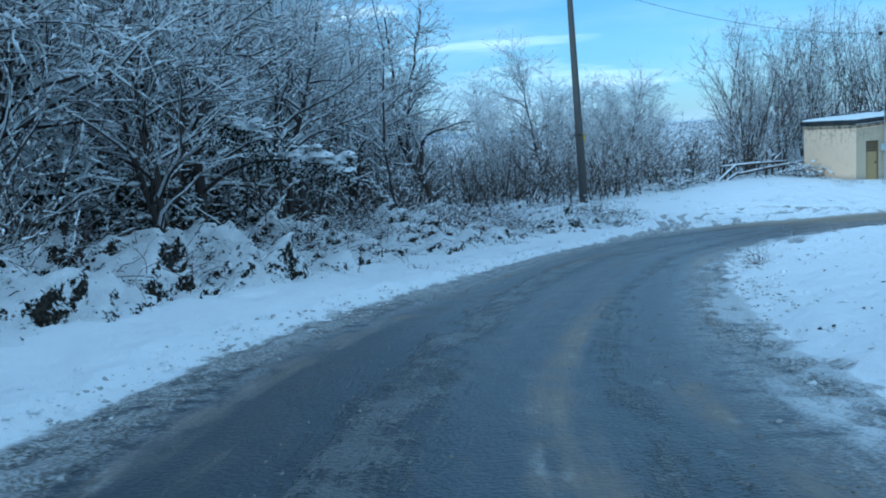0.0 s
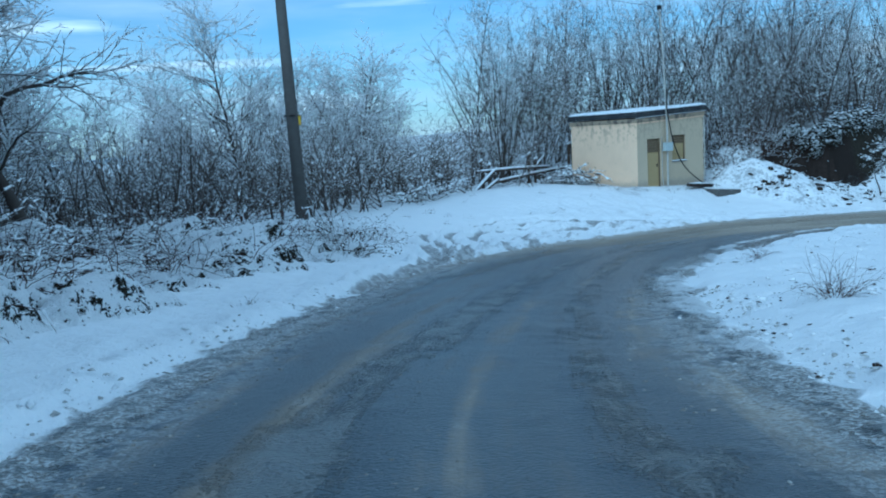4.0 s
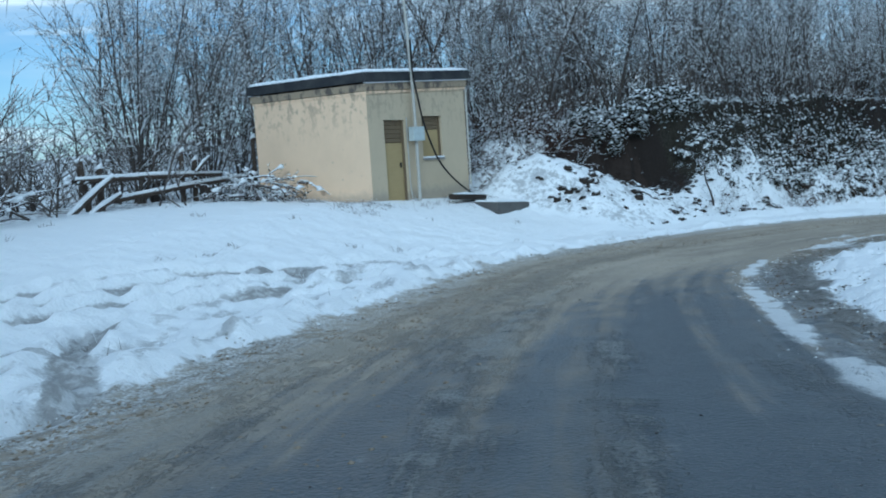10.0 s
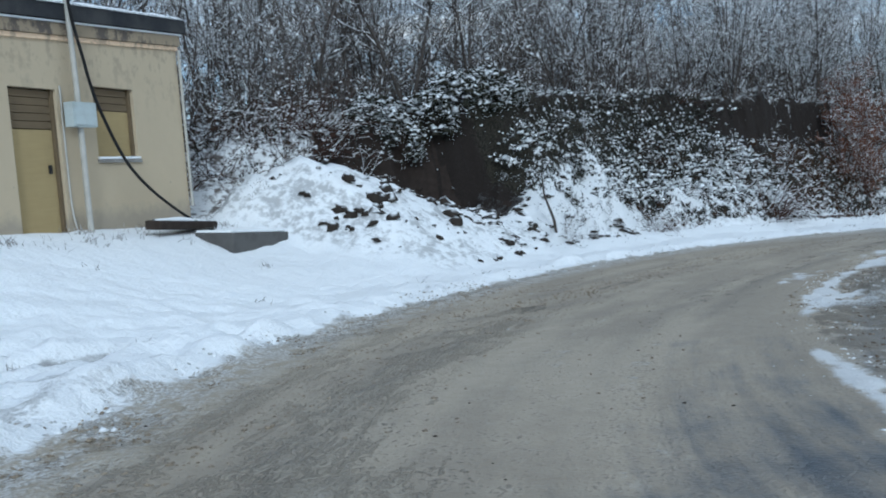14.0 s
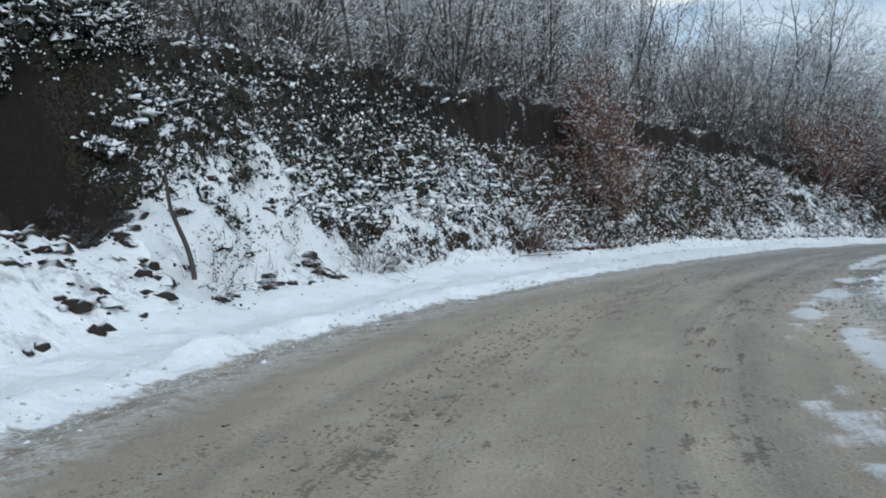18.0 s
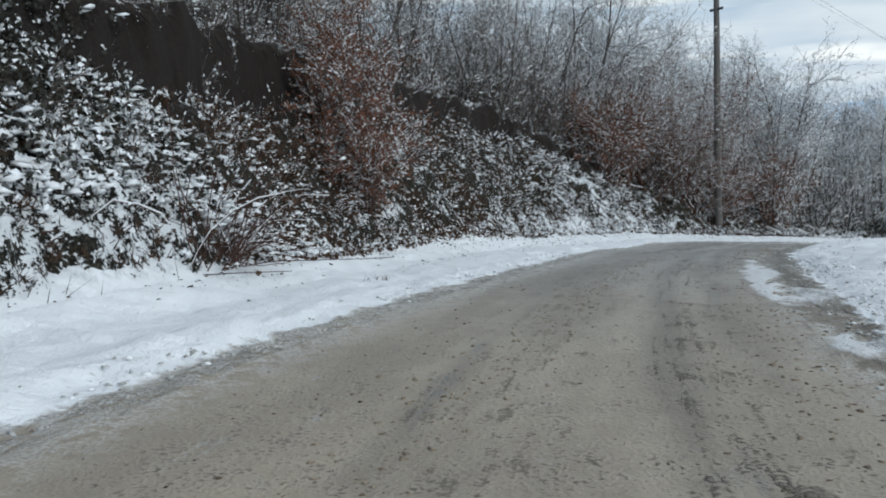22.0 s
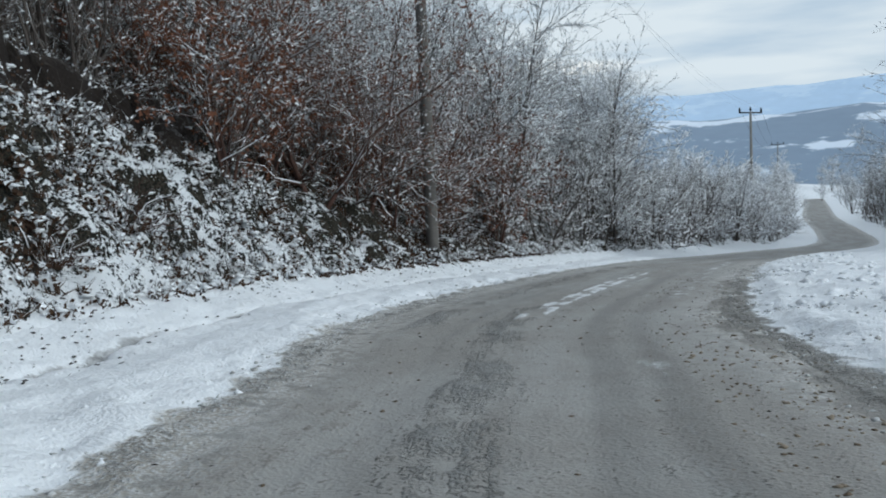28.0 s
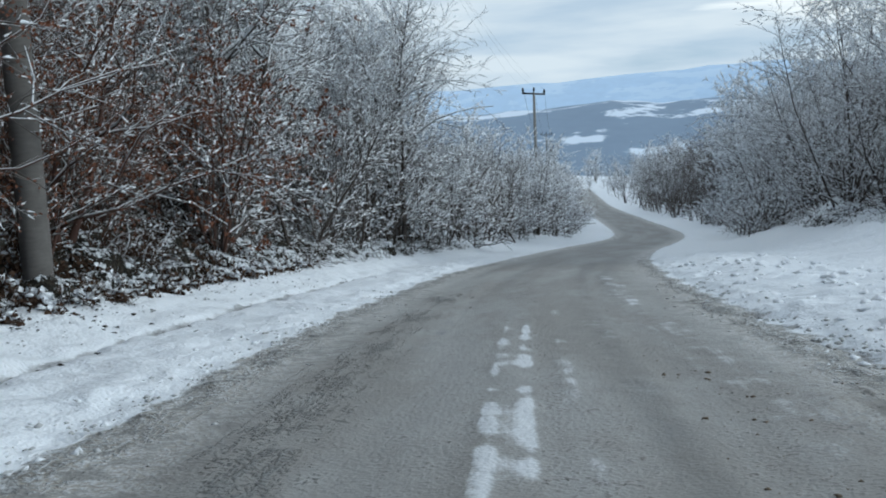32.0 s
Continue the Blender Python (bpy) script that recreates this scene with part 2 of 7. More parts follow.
def mat_ground():
    """Road, slush and snow, earth banks: told apart by the plan's own measures carried on the mesh."""
    m, nt, b = begin("ground_cover")
    pos = nd(nt, "ShaderNodeTexCoord").outputs["Object"]

    def attr(n):
        return nd(nt, "ShaderNodeAttribute", attribute_name=n).outputs["Fac"]

    def lanes(ku, ks, z, detail, rough):
        v = nd(nt, "ShaderNodeCombineXYZ", {0: calc(nt, "MULTIPLY", u, ku), 1: calc(nt, "MULTIPLY", s, ks), 2: z}).outputs[0]
        return noise_of(nt, v, 1.0, detail, rough)

    def band(at, half, soft):
        """One along the road at that offset, ragged by noise."""
        off = calc(nt, "ABSOLUTE", calc(nt, "ADD", u, calc(nt, "MULTIPLY_ADD", wander, 1.1, -0.55 - at)))
        return step(nt, off, half + soft, half - soft)

    r, u, s, bank = attr("inside"), attr("across"), attr("along"), attr("bank")
    pull, wood, slide = attr("pullout"), attr("wooded"), attr("slide")
    n_mid, n_fine, n_grit = noise_of(nt, pos, 1.4, 5, 0.6), noise_of(nt, pos, 6.0, 5, 0.6), noise_of(nt, pos, 34.0, 3)
    wander = lanes(0.0, 0.11, 7.0, 2, 0.5)
    streak, streak2 = lanes(2.0, 0.07, 0.0, 5, 0.6), lanes(5.0, 1.8, 3.0, 5, 0.65)
    # the road's edge, ragged
    rag = calc(nt, "ADD", calc(nt, "MULTIPLY_ADD", n_mid, 0.7, -0.35), calc(nt, "MULTIPLY_ADD", n_fine, 0.35, -0.175))
    edge = calc(nt, "ADD", r, rag)
    on = step(nt, edge, -0.05, 0.09)
    # wet asphalt up the hill, sandy slush round the bend, grey slush beyond
    gritted, grey = step(nt, calc(nt, "MULTIPLY_ADD", u, 3.6, s), 37.0, 55.0), step(nt, s, 66.0, 84.0)
    asphalt = mixc(nt, n_fine, (0.034, 0.043, 0.056), (0.078, 0.092, 0.112))
    sand = mixc(nt, n_fine, (0.34, 0.285, 0.21), (0.52, 0.45, 0.355))
    sand_g = mixc(nt, n_fine, (0.28, 0.27, 0.25), (0.44, 0.425, 0.40))
    slush = mixc(nt, grey, sand, sand_g)
    tracks = calc(nt, "ADD", band(0.72, 0.22, 0.16), band(-0.92, 0.24, 0.16))
    thick = calc(nt, "ADD", calc(nt, "ADD", streak, calc(nt, "MULTIPLY_ADD", gritted, 0.42, -0.06)), calc(nt, "ADD", calc(nt, "MULTIPLY_ADD", n_mid, 0.35, -0.18), calc(nt, "MULTIPLY_ADD", streak2, 0.25, -0.12)))
    thick = calc(nt, "SUBTRACT", thick, calc(nt, "MULTIPLY", tracks, calc(nt, "ADD", calc(nt, "MULTIPLY", gritted, -0.03), calc(nt, "MULTIPLY_ADD", grey, -0.09, 0.15))))
    cover = step(nt, thick, 0.40, 0.70)
    slush = mixc(nt, calc(nt, "MULTIPLY", step(nt, calc(nt, "ADD", lanes(0.9, 0.16, 11.0, 4, 0.6), calc(nt, "MULTIPLY", n_mid, 0.3)), 0.52, 0.74), 0.35), slush, mixc(nt, n_fine, (0.12, 0.10, 0.08), (0.22, 0.185, 0.145)))
    road = mixc(nt, cover, asphalt, slush)
    # crumbs of grit and slush
    crumb = step(nt, calc(nt, "ADD", calc(nt, "MULTIPLY", n_grit, 0.55), calc(nt, "ADD", calc(nt, "MULTIPLY", n_fine, 0.3), calc(nt, "MULTIPLY", streak, 0.3))), 0.62, 0.70)
    road = mixc(nt, calc(nt, "MULTIPLY", crumb, calc(nt, "MULTIPLY_ADD", gritted, 0.35, 0.25)), road, (0.085, 0.07, 0.055))
    # thin snow left along the lanes
    white = step(nt, calc(nt, "ADD", calc(nt, "MULTIPLY", streak2, 0.6), calc(nt, "ADD", calc(nt, "MULTIPLY", streak, 0.45), calc(nt, "MULTIPLY", n_fine, 0.18))), 0.70, 0.84)
    road = mixc(nt, calc(nt, "MULTIPLY", white, 0.45), road, (0.60, 0.61, 0.62))
    # what ploughs and wheels have left, as the strip of road carries it
    loose = calc(nt, "ADD", calc(nt, "MULTIPLY_ADD", n_fine, 0.8, -0.4), calc(nt, "ADD", calc(nt, "MULTIPLY_ADD", n_grit, 1.3, -0.65), calc(nt, "MULTIPLY_ADD", lanes(13.0, 0.7, 5.0, 4, 0.6), 1.3, -0.65)))
    lumpy = step(nt, calc(nt, "ADD", attr("slushy"), loose), 0.38, 0.72)
    tan = mixc(nt, calc(nt, "MULTIPLY", gritted, calc(nt, "SUBTRACT", 1.0, grey)), mixc(nt, n_grit, (0.12, 0.122, 0.115), (0.40, 0.40, 0.385)), mixc(nt, n_grit, (0.33, 0.275, 0.20), (0.60, 0.53, 0.42)))
    road = mixc(nt, calc(nt, "MULTIPLY", lumpy, 0.56), road, tan)
    crumbs = step(nt, calc(nt, "ADD", attr("gritty"), loose), 0.56, 0.72)
    road = mixc(nt, calc(nt, "MULTIPLY", crumbs, calc(nt, "MULTIPLY_ADD", grey, -0.3, 0.7)), road, mixc(nt, n_grit, (0.075, 0.060, 0.042), (0.15, 0.125, 0.09)))
    pale = step(nt, calc(nt, "MULTIPLY_ADD", loose, 0.5, attr("whitened")), 0.42, 0.90)
    road = mixc(nt, calc(nt, "MULTIPLY", pale, 0.9), road, mixc(nt, n_fine, (0.62, 0.625, 0.63), (0.88, 0.885, 0.89)))
    road = mixc(nt, calc(nt, "MULTIPLY", attr("worn"), calc(nt, "MULTIPLY_ADD", gritted, -0.15, 0.45)), road, mixc(nt, n_fine, (0.055, 0.055, 0.055), (0.11, 0.108, 0.10)))
    # churned slush along both edges
    churn = calc(nt, "MULTIPLY", calc(nt, "MULTIPLY", step(nt, edge, 1.05, 0.2), calc(nt, "SUBTRACT", 1.0, calc(nt, "MAXIMUM", pale, calc(nt, "MULTIPLY", crumbs, 0.8)))), step(nt, calc(nt, "ADD", n_fine, calc(nt, "MULTIPLY", n_mid, 0.45)), 0.60, 0.76))
    road = mixc(nt, calc(nt, "MULTIPLY", churn, 0.85), road, mixc(nt, step(nt, n_grit, 0.40, 0.62), mixc(nt, gritted, (0.22, 0.20, 0.17), (0.40, 0.36, 0.30)), (0.78, 0.78, 0.78)))
    # snow: specks of dirt near the road, ruts by the yard, litter under the trees, earth on the steep bank
    snow = mixc(nt, n_mid, (0.88, 0.895, 0.91), (0.945, 0.95, 0.955))
    specks = step(nt, calc(nt, "MULTIPLY_ADD", n_fine, 0.65, calc(nt, "MULTIPLY", n_grit, 0.35)), 0.60, 0.68)
    near = step(nt, r, -1.6, -0.05)
    snow = mixc(nt, calc(nt, "MULTIPLY", specks, calc(nt, "MULTIPLY_ADD", near, 0.32, 0.05)), snow, (0.20, 0.165, 0.125))
    rut = step(nt, calc(nt, "ADD", pull, calc(nt, "ADD", calc(nt, "MULTIPLY_ADD", n_fine, 1.0, -0.5), calc(nt, "ADD", calc(nt, "MULTIPLY_ADD", n_grit, 0.5, -0.25), calc(nt, "MULTIPLY_ADD", n_mid, 0.4, -0.2)))), 0.36, 0.74)
    snow = mixc(nt, calc(nt, "MULTIPLY", rut, 0.85), snow, mixc(nt, step(nt, n_fine, 0.42, 0.62), (0.22, 0.21, 0.20), mixc(nt, n_grit, (0.32, 0.315, 0.31), (0.70, 0.70, 0.70))))
    litter = mixc(nt, n_fine, (0.045, 0.032, 0.024), (0.12, 0.085, 0.06))
    snow = mixc(nt, calc(nt, "MULTIPLY", wood, step(nt, calc(nt, "ADD", n_fine, calc(nt, "MULTIPLY", n_mid, 0.7)), 0.93, 0.72)), snow, litter)
    earth = mixc(nt, n_fine, (0.014, 0.011, 0.010), (0.058, 0.044, 0.036))
    up = nd(nt, "ShaderNodeSeparateXYZ", {0: nd(nt, "ShaderNodeNewGeometry").outputs["Normal"]}).outputs[2]
    lie = calc(nt, "ADD", calc(nt, "MULTIPLY", up, 0.75), calc(nt, "ADD", calc(nt, "MULTIPLY", n_fine, 0.8), calc(nt, "MULTIPLY", n_mid, 0.6)))
    raw = step(nt, calc(nt, "ADD", slide, calc(nt, "ADD", calc(nt, "MULTIPLY_ADD", n_mid, 0.9, -0.45), calc(nt, "MULTIPLY_ADD", n_fine, 0.5, -0.25))), 0.42, 0.56)
    bare = calc(nt, "MAXIMUM", calc(nt, "MULTIPLY", bank, step(nt, lie, 1.36, 1.16)), raw)
    snow = mixc(nt, bare, snow, earth)
    wet = calc(nt, "MULTIPLY", on, calc(nt, "SUBTRACT", 1.0, cover))
    rough_snow = calc(nt, "MULTIPLY", calc(nt, "SUBTRACT", 1.0, on), calc(nt, "MULTIPLY", n_mid, 1.3))
    hgt = calc(nt, "ADD", calc(nt, "MULTIPLY_ADD", n_fine, calc(nt, "MULTIPLY_ADD", on, -0.42, 0.5), rough_snow), calc(nt, "ADD", calc(nt, "MULTIPLY", n_grit, 0.2), calc(nt, "ADD", calc(nt, "MULTIPLY", calc(nt, "MULTIPLY", cover, on), 0.10), calc(nt, "MULTIPLY", calc(nt, "MULTIPLY", lumpy, on), calc(nt, "MULTIPLY_ADD", n_fine, 0.45, calc(nt, "MULTIPLY", n_grit, 0.35))))))
    put(nt, b, Base_Color=mixc(nt, on, snow, road), Specular_IOR_Level=calc(nt, "MULTIPLY_ADD", on, 0.42, 0.08), Roughness=calc(nt, "MULTIPLY_ADD", wet, -0.42, 0.72), Normal=bump(nt, hgt, 0.8, 0.10))
    return m


SNOW = mat_snow()
GROUND = mat_ground()
BARK = mat_bark("bark_dark", (0.045, 0.038, 0.033), (0.10, 0.085, 0.075), 0.72)
BARK_RED = mat_bark("bark_reddish", (0.055, 0.030, 0.024), (0.11, 0.065, 0.05), 0.75)
TWIG = mat_bark("twigs_frosted", (0.105, 0.090, 0.082), (0.21, 0.185, 0.165), 0.80)
COVER = mat_cover()
COVER_DARK = mat_bark("dark_undergrowth", (0.014, 0.017, 0.012), (0.040, 0.034, 0.024), 0.74)
CLOD_SNOWY = mat_bark("clods_under_snow", (0.022, 0.018, 0.015), (0.05, 0.04, 0.032), 0.85)
SANDY = plain("gritted_slush", (0.20, 0.155, 0.11), (0.10, 0.075, 0.055), 5.0, 0.8, amount=0.8)
LEAF_BROWN = plain("leaf_dry_brown", (0.20, 0.088, 0.052), (0.10, 0.052, 0.036), 3.0, 0.8)
LEAF_GREEN = plain("leaf_dark_green", (0.038, 0.039, 0.033), (0.070, 0.063, 0.050), 3.0, 0.6)
CONCRETE = plain("concrete_weathered", (0.30, 0.285, 0.26), (0.16, 0.145, 0.13), 2.5, 0.85)
DARK = plain("dark_metal", (0.02, 0.02, 0.022), (0.05, 0.045, 0.04), 6.0, 0.55)
CLOD = plain("clods_of_earth", (0.035, 0.027, 0.022), (0.07, 0.055, 0.045), 5.0, 0.95)
SLUSH = plain("dirty_slush", (0.40, 0.385, 0.36), (0.20, 0.18, 0.15), 4.0, 0.6, amount=0.9)
SAND_SLUSH = plain("sandy_slush", (0.34, 0.285, 0.215), (0.20, 0.16, 0.115), 4.0, 0.65, amount=0.8)
SLUSH_WET = plain("wet_slush", (0.55, 0.55, 0.54), (0.36, 0.345, 0.32), 4.0, 0.5, amount=0.8)
LEAF_DULL = plain("leaf_dull_brown", (0.085, 0.052, 0.034), (0.045, 0.03, 0.022), 3.0, 0.85)
LEAF_DARK = plain("leaf_evergreen", (0.014, 0.020, 0.013), (0.028, 0.030, 0.018), 3.0, 0.6)
# ---- plan of the road: its line (x, y, z), and the lie of the land beside it ----
LINE = np.array((
    (-62.0, -92.0, 7.2), (-54.5, -73.0, 5.2), (-47.5, -55.0, 3.6), (-41.8, -41.0, 2.3), (-38.5, -34.1, 1.6), (-33.1, -26.6, 0.75),
    (-29.6, -22.6, 0.3), (-25.1, -18.6, -0.2), (-20.2, -15.1, -0.6), (-15.6, -12.6, -0.95), (-9.3, -10.1, -1.4), (-4.0, -8.9, -1.7),
    (1.9, -9.0, -2.0), (7.1, -10.2, -2.2), (12.6, -12.4, -2.4), (20.2, -16.7, -2.8), (26.4, -20.8, -3.2), (30.2, -24.0, -3.55),
    (34.6, -28.8, -4.0), (44.4, -43.4, -5.6), (53.4, -60.5, -7.5), (64.5, -86.5, -9.9), (80.5, -112.5, -11.7), (104.0, -146.8, -13.3),
    (128.8, -185.5, -14.7), (152.0, -221.5, -15.8),
))


def spline(p, per):
    """A smooth curve through the rows of p."""
    q = np.vstack([2 * p[0] - p[1], p, 2 * p[-1] - p[-2]])
    t = np.linspace(0, 1, per, endpoint=False)[:, None]
    out = []
    for a, b, c, d in zip(q, q[1:], q[2:], q[3:]):
        out.append(0.5 * (2 * b + (c - a) * t + (2 * a - 5 * b + 4 * c - d) * t**2 + (3 * b - a - 3 * c + d) * t**3))
    return np.vstack(out + [p[-1:]])


ROAD = spline(LINE, 24)
ALONG = np.r_[0, np.cumsum(np.linalg.norm(np.diff(ROAD[:, :2], axis=0), axis=1))]
ALONG -= ALONG[3 * 24]  # nought where the drive begins
TAN = np.gradient(ROAD[:, :2], axis=0)
TAN /= np.linalg.norm(TAN, axis=1)[:, None]


def sstep(x, a, b):
    t = np.clip((x - a) / (b - a), 0, 1)
    return t * t * (3 - 2 * t)


def lumps(x, y, scale, seed=0.0):
    """Smooth noise between -1 and 1 from a few turned waves."""
    out, rng = 0, np.random.RandomState(int(seed * 10) + 5)
    for _ in range(7):
        a, k, ph = rng.uniform(0, 6.28), rng.uniform(0.6, 1.7) / scale, rng.uniform(0, 6.28)
        out = out + np.sin((x * np.cos(a) + y * np.sin(a)) * k * 6.28 + ph + 1.3 * np.sin((x * np.sin(a) - y * np.cos(a)) * k * 4.1 + ph * 2))
    return out / 5.0


def beside(x, y):
    """For places: metres along the road, across it (left is more than nought), and the road's height there."""
    x, y = np.atleast_1d(np.asarray(x, float)), np.atleast_1d(np.asarray(y, float))
    s, u, z = np.empty(x.size), np.empty(x.size), np.empty(x.size)
    coarse = ROAD[::12]
    for i in range(0, x.size, 20000):
        px, py = x[i : i + 20000, None], y[i : i + 20000, None]
        d2 = (px - ROAD[None, :, 0]) ** 2 + (py - ROAD[None, :, 1]) ** 2
        k = d2.argmin(1)
        off = np.stack([px[:, 0] - ROAD[k, 0], py[:, 0] - ROAD[k, 1]], 1)
        along = (off * TAN[k]).sum(1)
        step_m = np.maximum(np.gradient(ALONG)[k], 0.05)
        s[i : i + 20000] = ALONG[k] + np.clip(along, -step_m, step_m)
        side = TAN[k, 0] * off[:, 1] - TAN[k, 1] * off[:, 0]
        dist = np.sqrt(d2[np.arange(len(k)), k])
        u[i : i + 20000] = np.where(side >= 0, 1, -1) * np.where(dist > 6, dist, np.abs(side))
        slope = np.gradient(ROAD[:, 2]) / np.maximum(np.gradient(ALONG), 0.05)
        z_near = ROAD[k, 2] + np.clip(along, -step_m, step_m) * slope[k]
        w = 1 / ((px - coarse[None, :, 0]) ** 2 + (py - coarse[None, :, 1]) ** 2 + 9) ** 2
        z_far = (w * coarse[None, :, 2]).sum(1) / w.sum(1)
        z[i : i + 20000] = z_near + (z_far - z_near) * sstep(dist, 5, 16)
    return s, u, z


EDGE_AT = np.array((-80, 0, 20, 30, 38, 47, 56, 64, 70, 77, 82, 88, 95, 102, 130, 400.0))
EDGE_L = np.array((2.6, 2.6, 2.45, 2.9, 2.9, 2.6, 3.2, 3.3, 2.75, 2.3, 1.95, 2.0, 2.2, 2.35, 2.4, 2.4))
EDGE_R = np.array((2.2, 2.25, 2.15, 2.05, 2.85, 3.15, 3.15, 2.75, 2.3, 2.45, 2.6, 2.65, 2.5, 2.5, 2.4, 2.4))


def edges(s):
    return np.interp(s, EDGE_AT, EDGE_L), -np.interp(s, EDGE_AT, EDGE_R)


BANK_AT = (57.5, 59.7, 61, 62.5, 64, 67, 75, 84, 90, 93, 96, 99, 102, 107, 112, 125, 140, 200)
BANK_TOP = (1.37, 2.3, 2.8, 3.15, 3.45, 4.1, 4.35, 4.6, 4.55, 4.4, 3.75, 3.25, 2.75, 1.7, 1.3, 1.1, 0.9, 0.5)


def bank_of(s):
    """The cut bank on the left: its foot, the steep earth face under the turf, the slope's share of the height, the top, and the scoop dug into it."""
    scoop = sstep(s, 61.6, 62.8) * (1 - sstep(s, 64.9, 67.2))
    foot = 5.25 + 0.22 * lumps(s, s * 0.3, 9.0, 3)
    face = np.interp(s, (57, 60, 62, 63.2, 64.8, 66, 74, 96, 110), (9.6, 9.3, 8.9, 8.6, 8.4, 7.7, 7.5, 7.4, 7.2)) + 0.22 * lumps(s, s * 0.2, 3.5, 27) + 0.16 * lumps(s, s * 0.1, 1.1, 28) * (1 - sstep(s, 66, 69))
    low = np.interp(s, (58, 66, 72, 76, 82, 86, 100, 108), (0.5, 0.84, 0.82, 0.66, 0.68, 0.77, 0.80, 0.85))
    return foot, face, low, np.interp(s, BANK_AT, BANK_TOP), scoop


MOUND_AT = (59.2, 60.0, 60.7, 61.3, 61.9, 63.0, 64.6, 65.6, 66.8)


def mound_of(s):
    """The heap of dug earth: where its crest runs, and how high."""
    return np.interp(s, (59.2, 60.2, 60.8, 62, 64.7, 66.5), (9.3, 9.0, 8.3, 7.4, 6.6, 6.2)), np.interp(s, MOUND_AT, (1.0, 2.1, 2.62, 2.35, 2.0, 1.55, 1.08, 0.7, 0.0))


# wheel ruts where cars have turned in the yard
YARD_RUTS = [spline(np.array(p), 48) for p in (
    ((-26.5, -16.1), (-24.8, -14.5), (-22.9, -13.1), (-21.4, -11.7), (-20.2, -9.9), (-19.4, -8.3), (-19.0, -6.4), (-18.2, -4.6)),
    ((-24.0, -14.3), (-22.3, -12.8), (-20.5, -11.0), (-19.2, -9.2), (-18.3, -7.4), (-17.4, -5.9), (-15.6, -4.6), (-13.3, -3.9), (-11.3, -3.5), (-8.8, -3.9), (-5.0, -4.2), (-1.5, -5.0)),
    ((-22.6, -13.8), (-20.7, -11.8), (-19.0, -9.9), (-17.6, -7.6), (-16.3, -5.8), (-14.0, -4.7), (-11.0, -4.2), (-7.5, -4.3)),
    ((-19.6, -12.3), (-18.4, -11.1), (-17.6, -9.8), (-17.0, -8.2), (-16.2, -6.8), (-14.6, -5.6), (-12.4, -5.0), (-9.6, -4.9), (-6.0, -5.1)),
    ((-18.2, -11.2), (-16.4, -9.7), (-14.9, -7.6), (-13.3, -6.2), (-10.9, -5.6), (-7.5, -5.6)),
)]


def nearest(x, y, way):
    """Metres from places to a way, where they are near it."""
    d = np.full(len(x), 9.0)
    lo, hi = way.min(0) - 1.5, way.max(0) + 1.5
    ok = (x > lo[0]) & (x < hi[0]) & (y > lo[1]) & (y < hi[1])
    if ok.any():
        d[ok] = np.sqrt(((x[ok, None] - way[None, :, 0]) ** 2 + (y[ok, None] - way[None, :, 1]) ** 2).min(1))
    return d


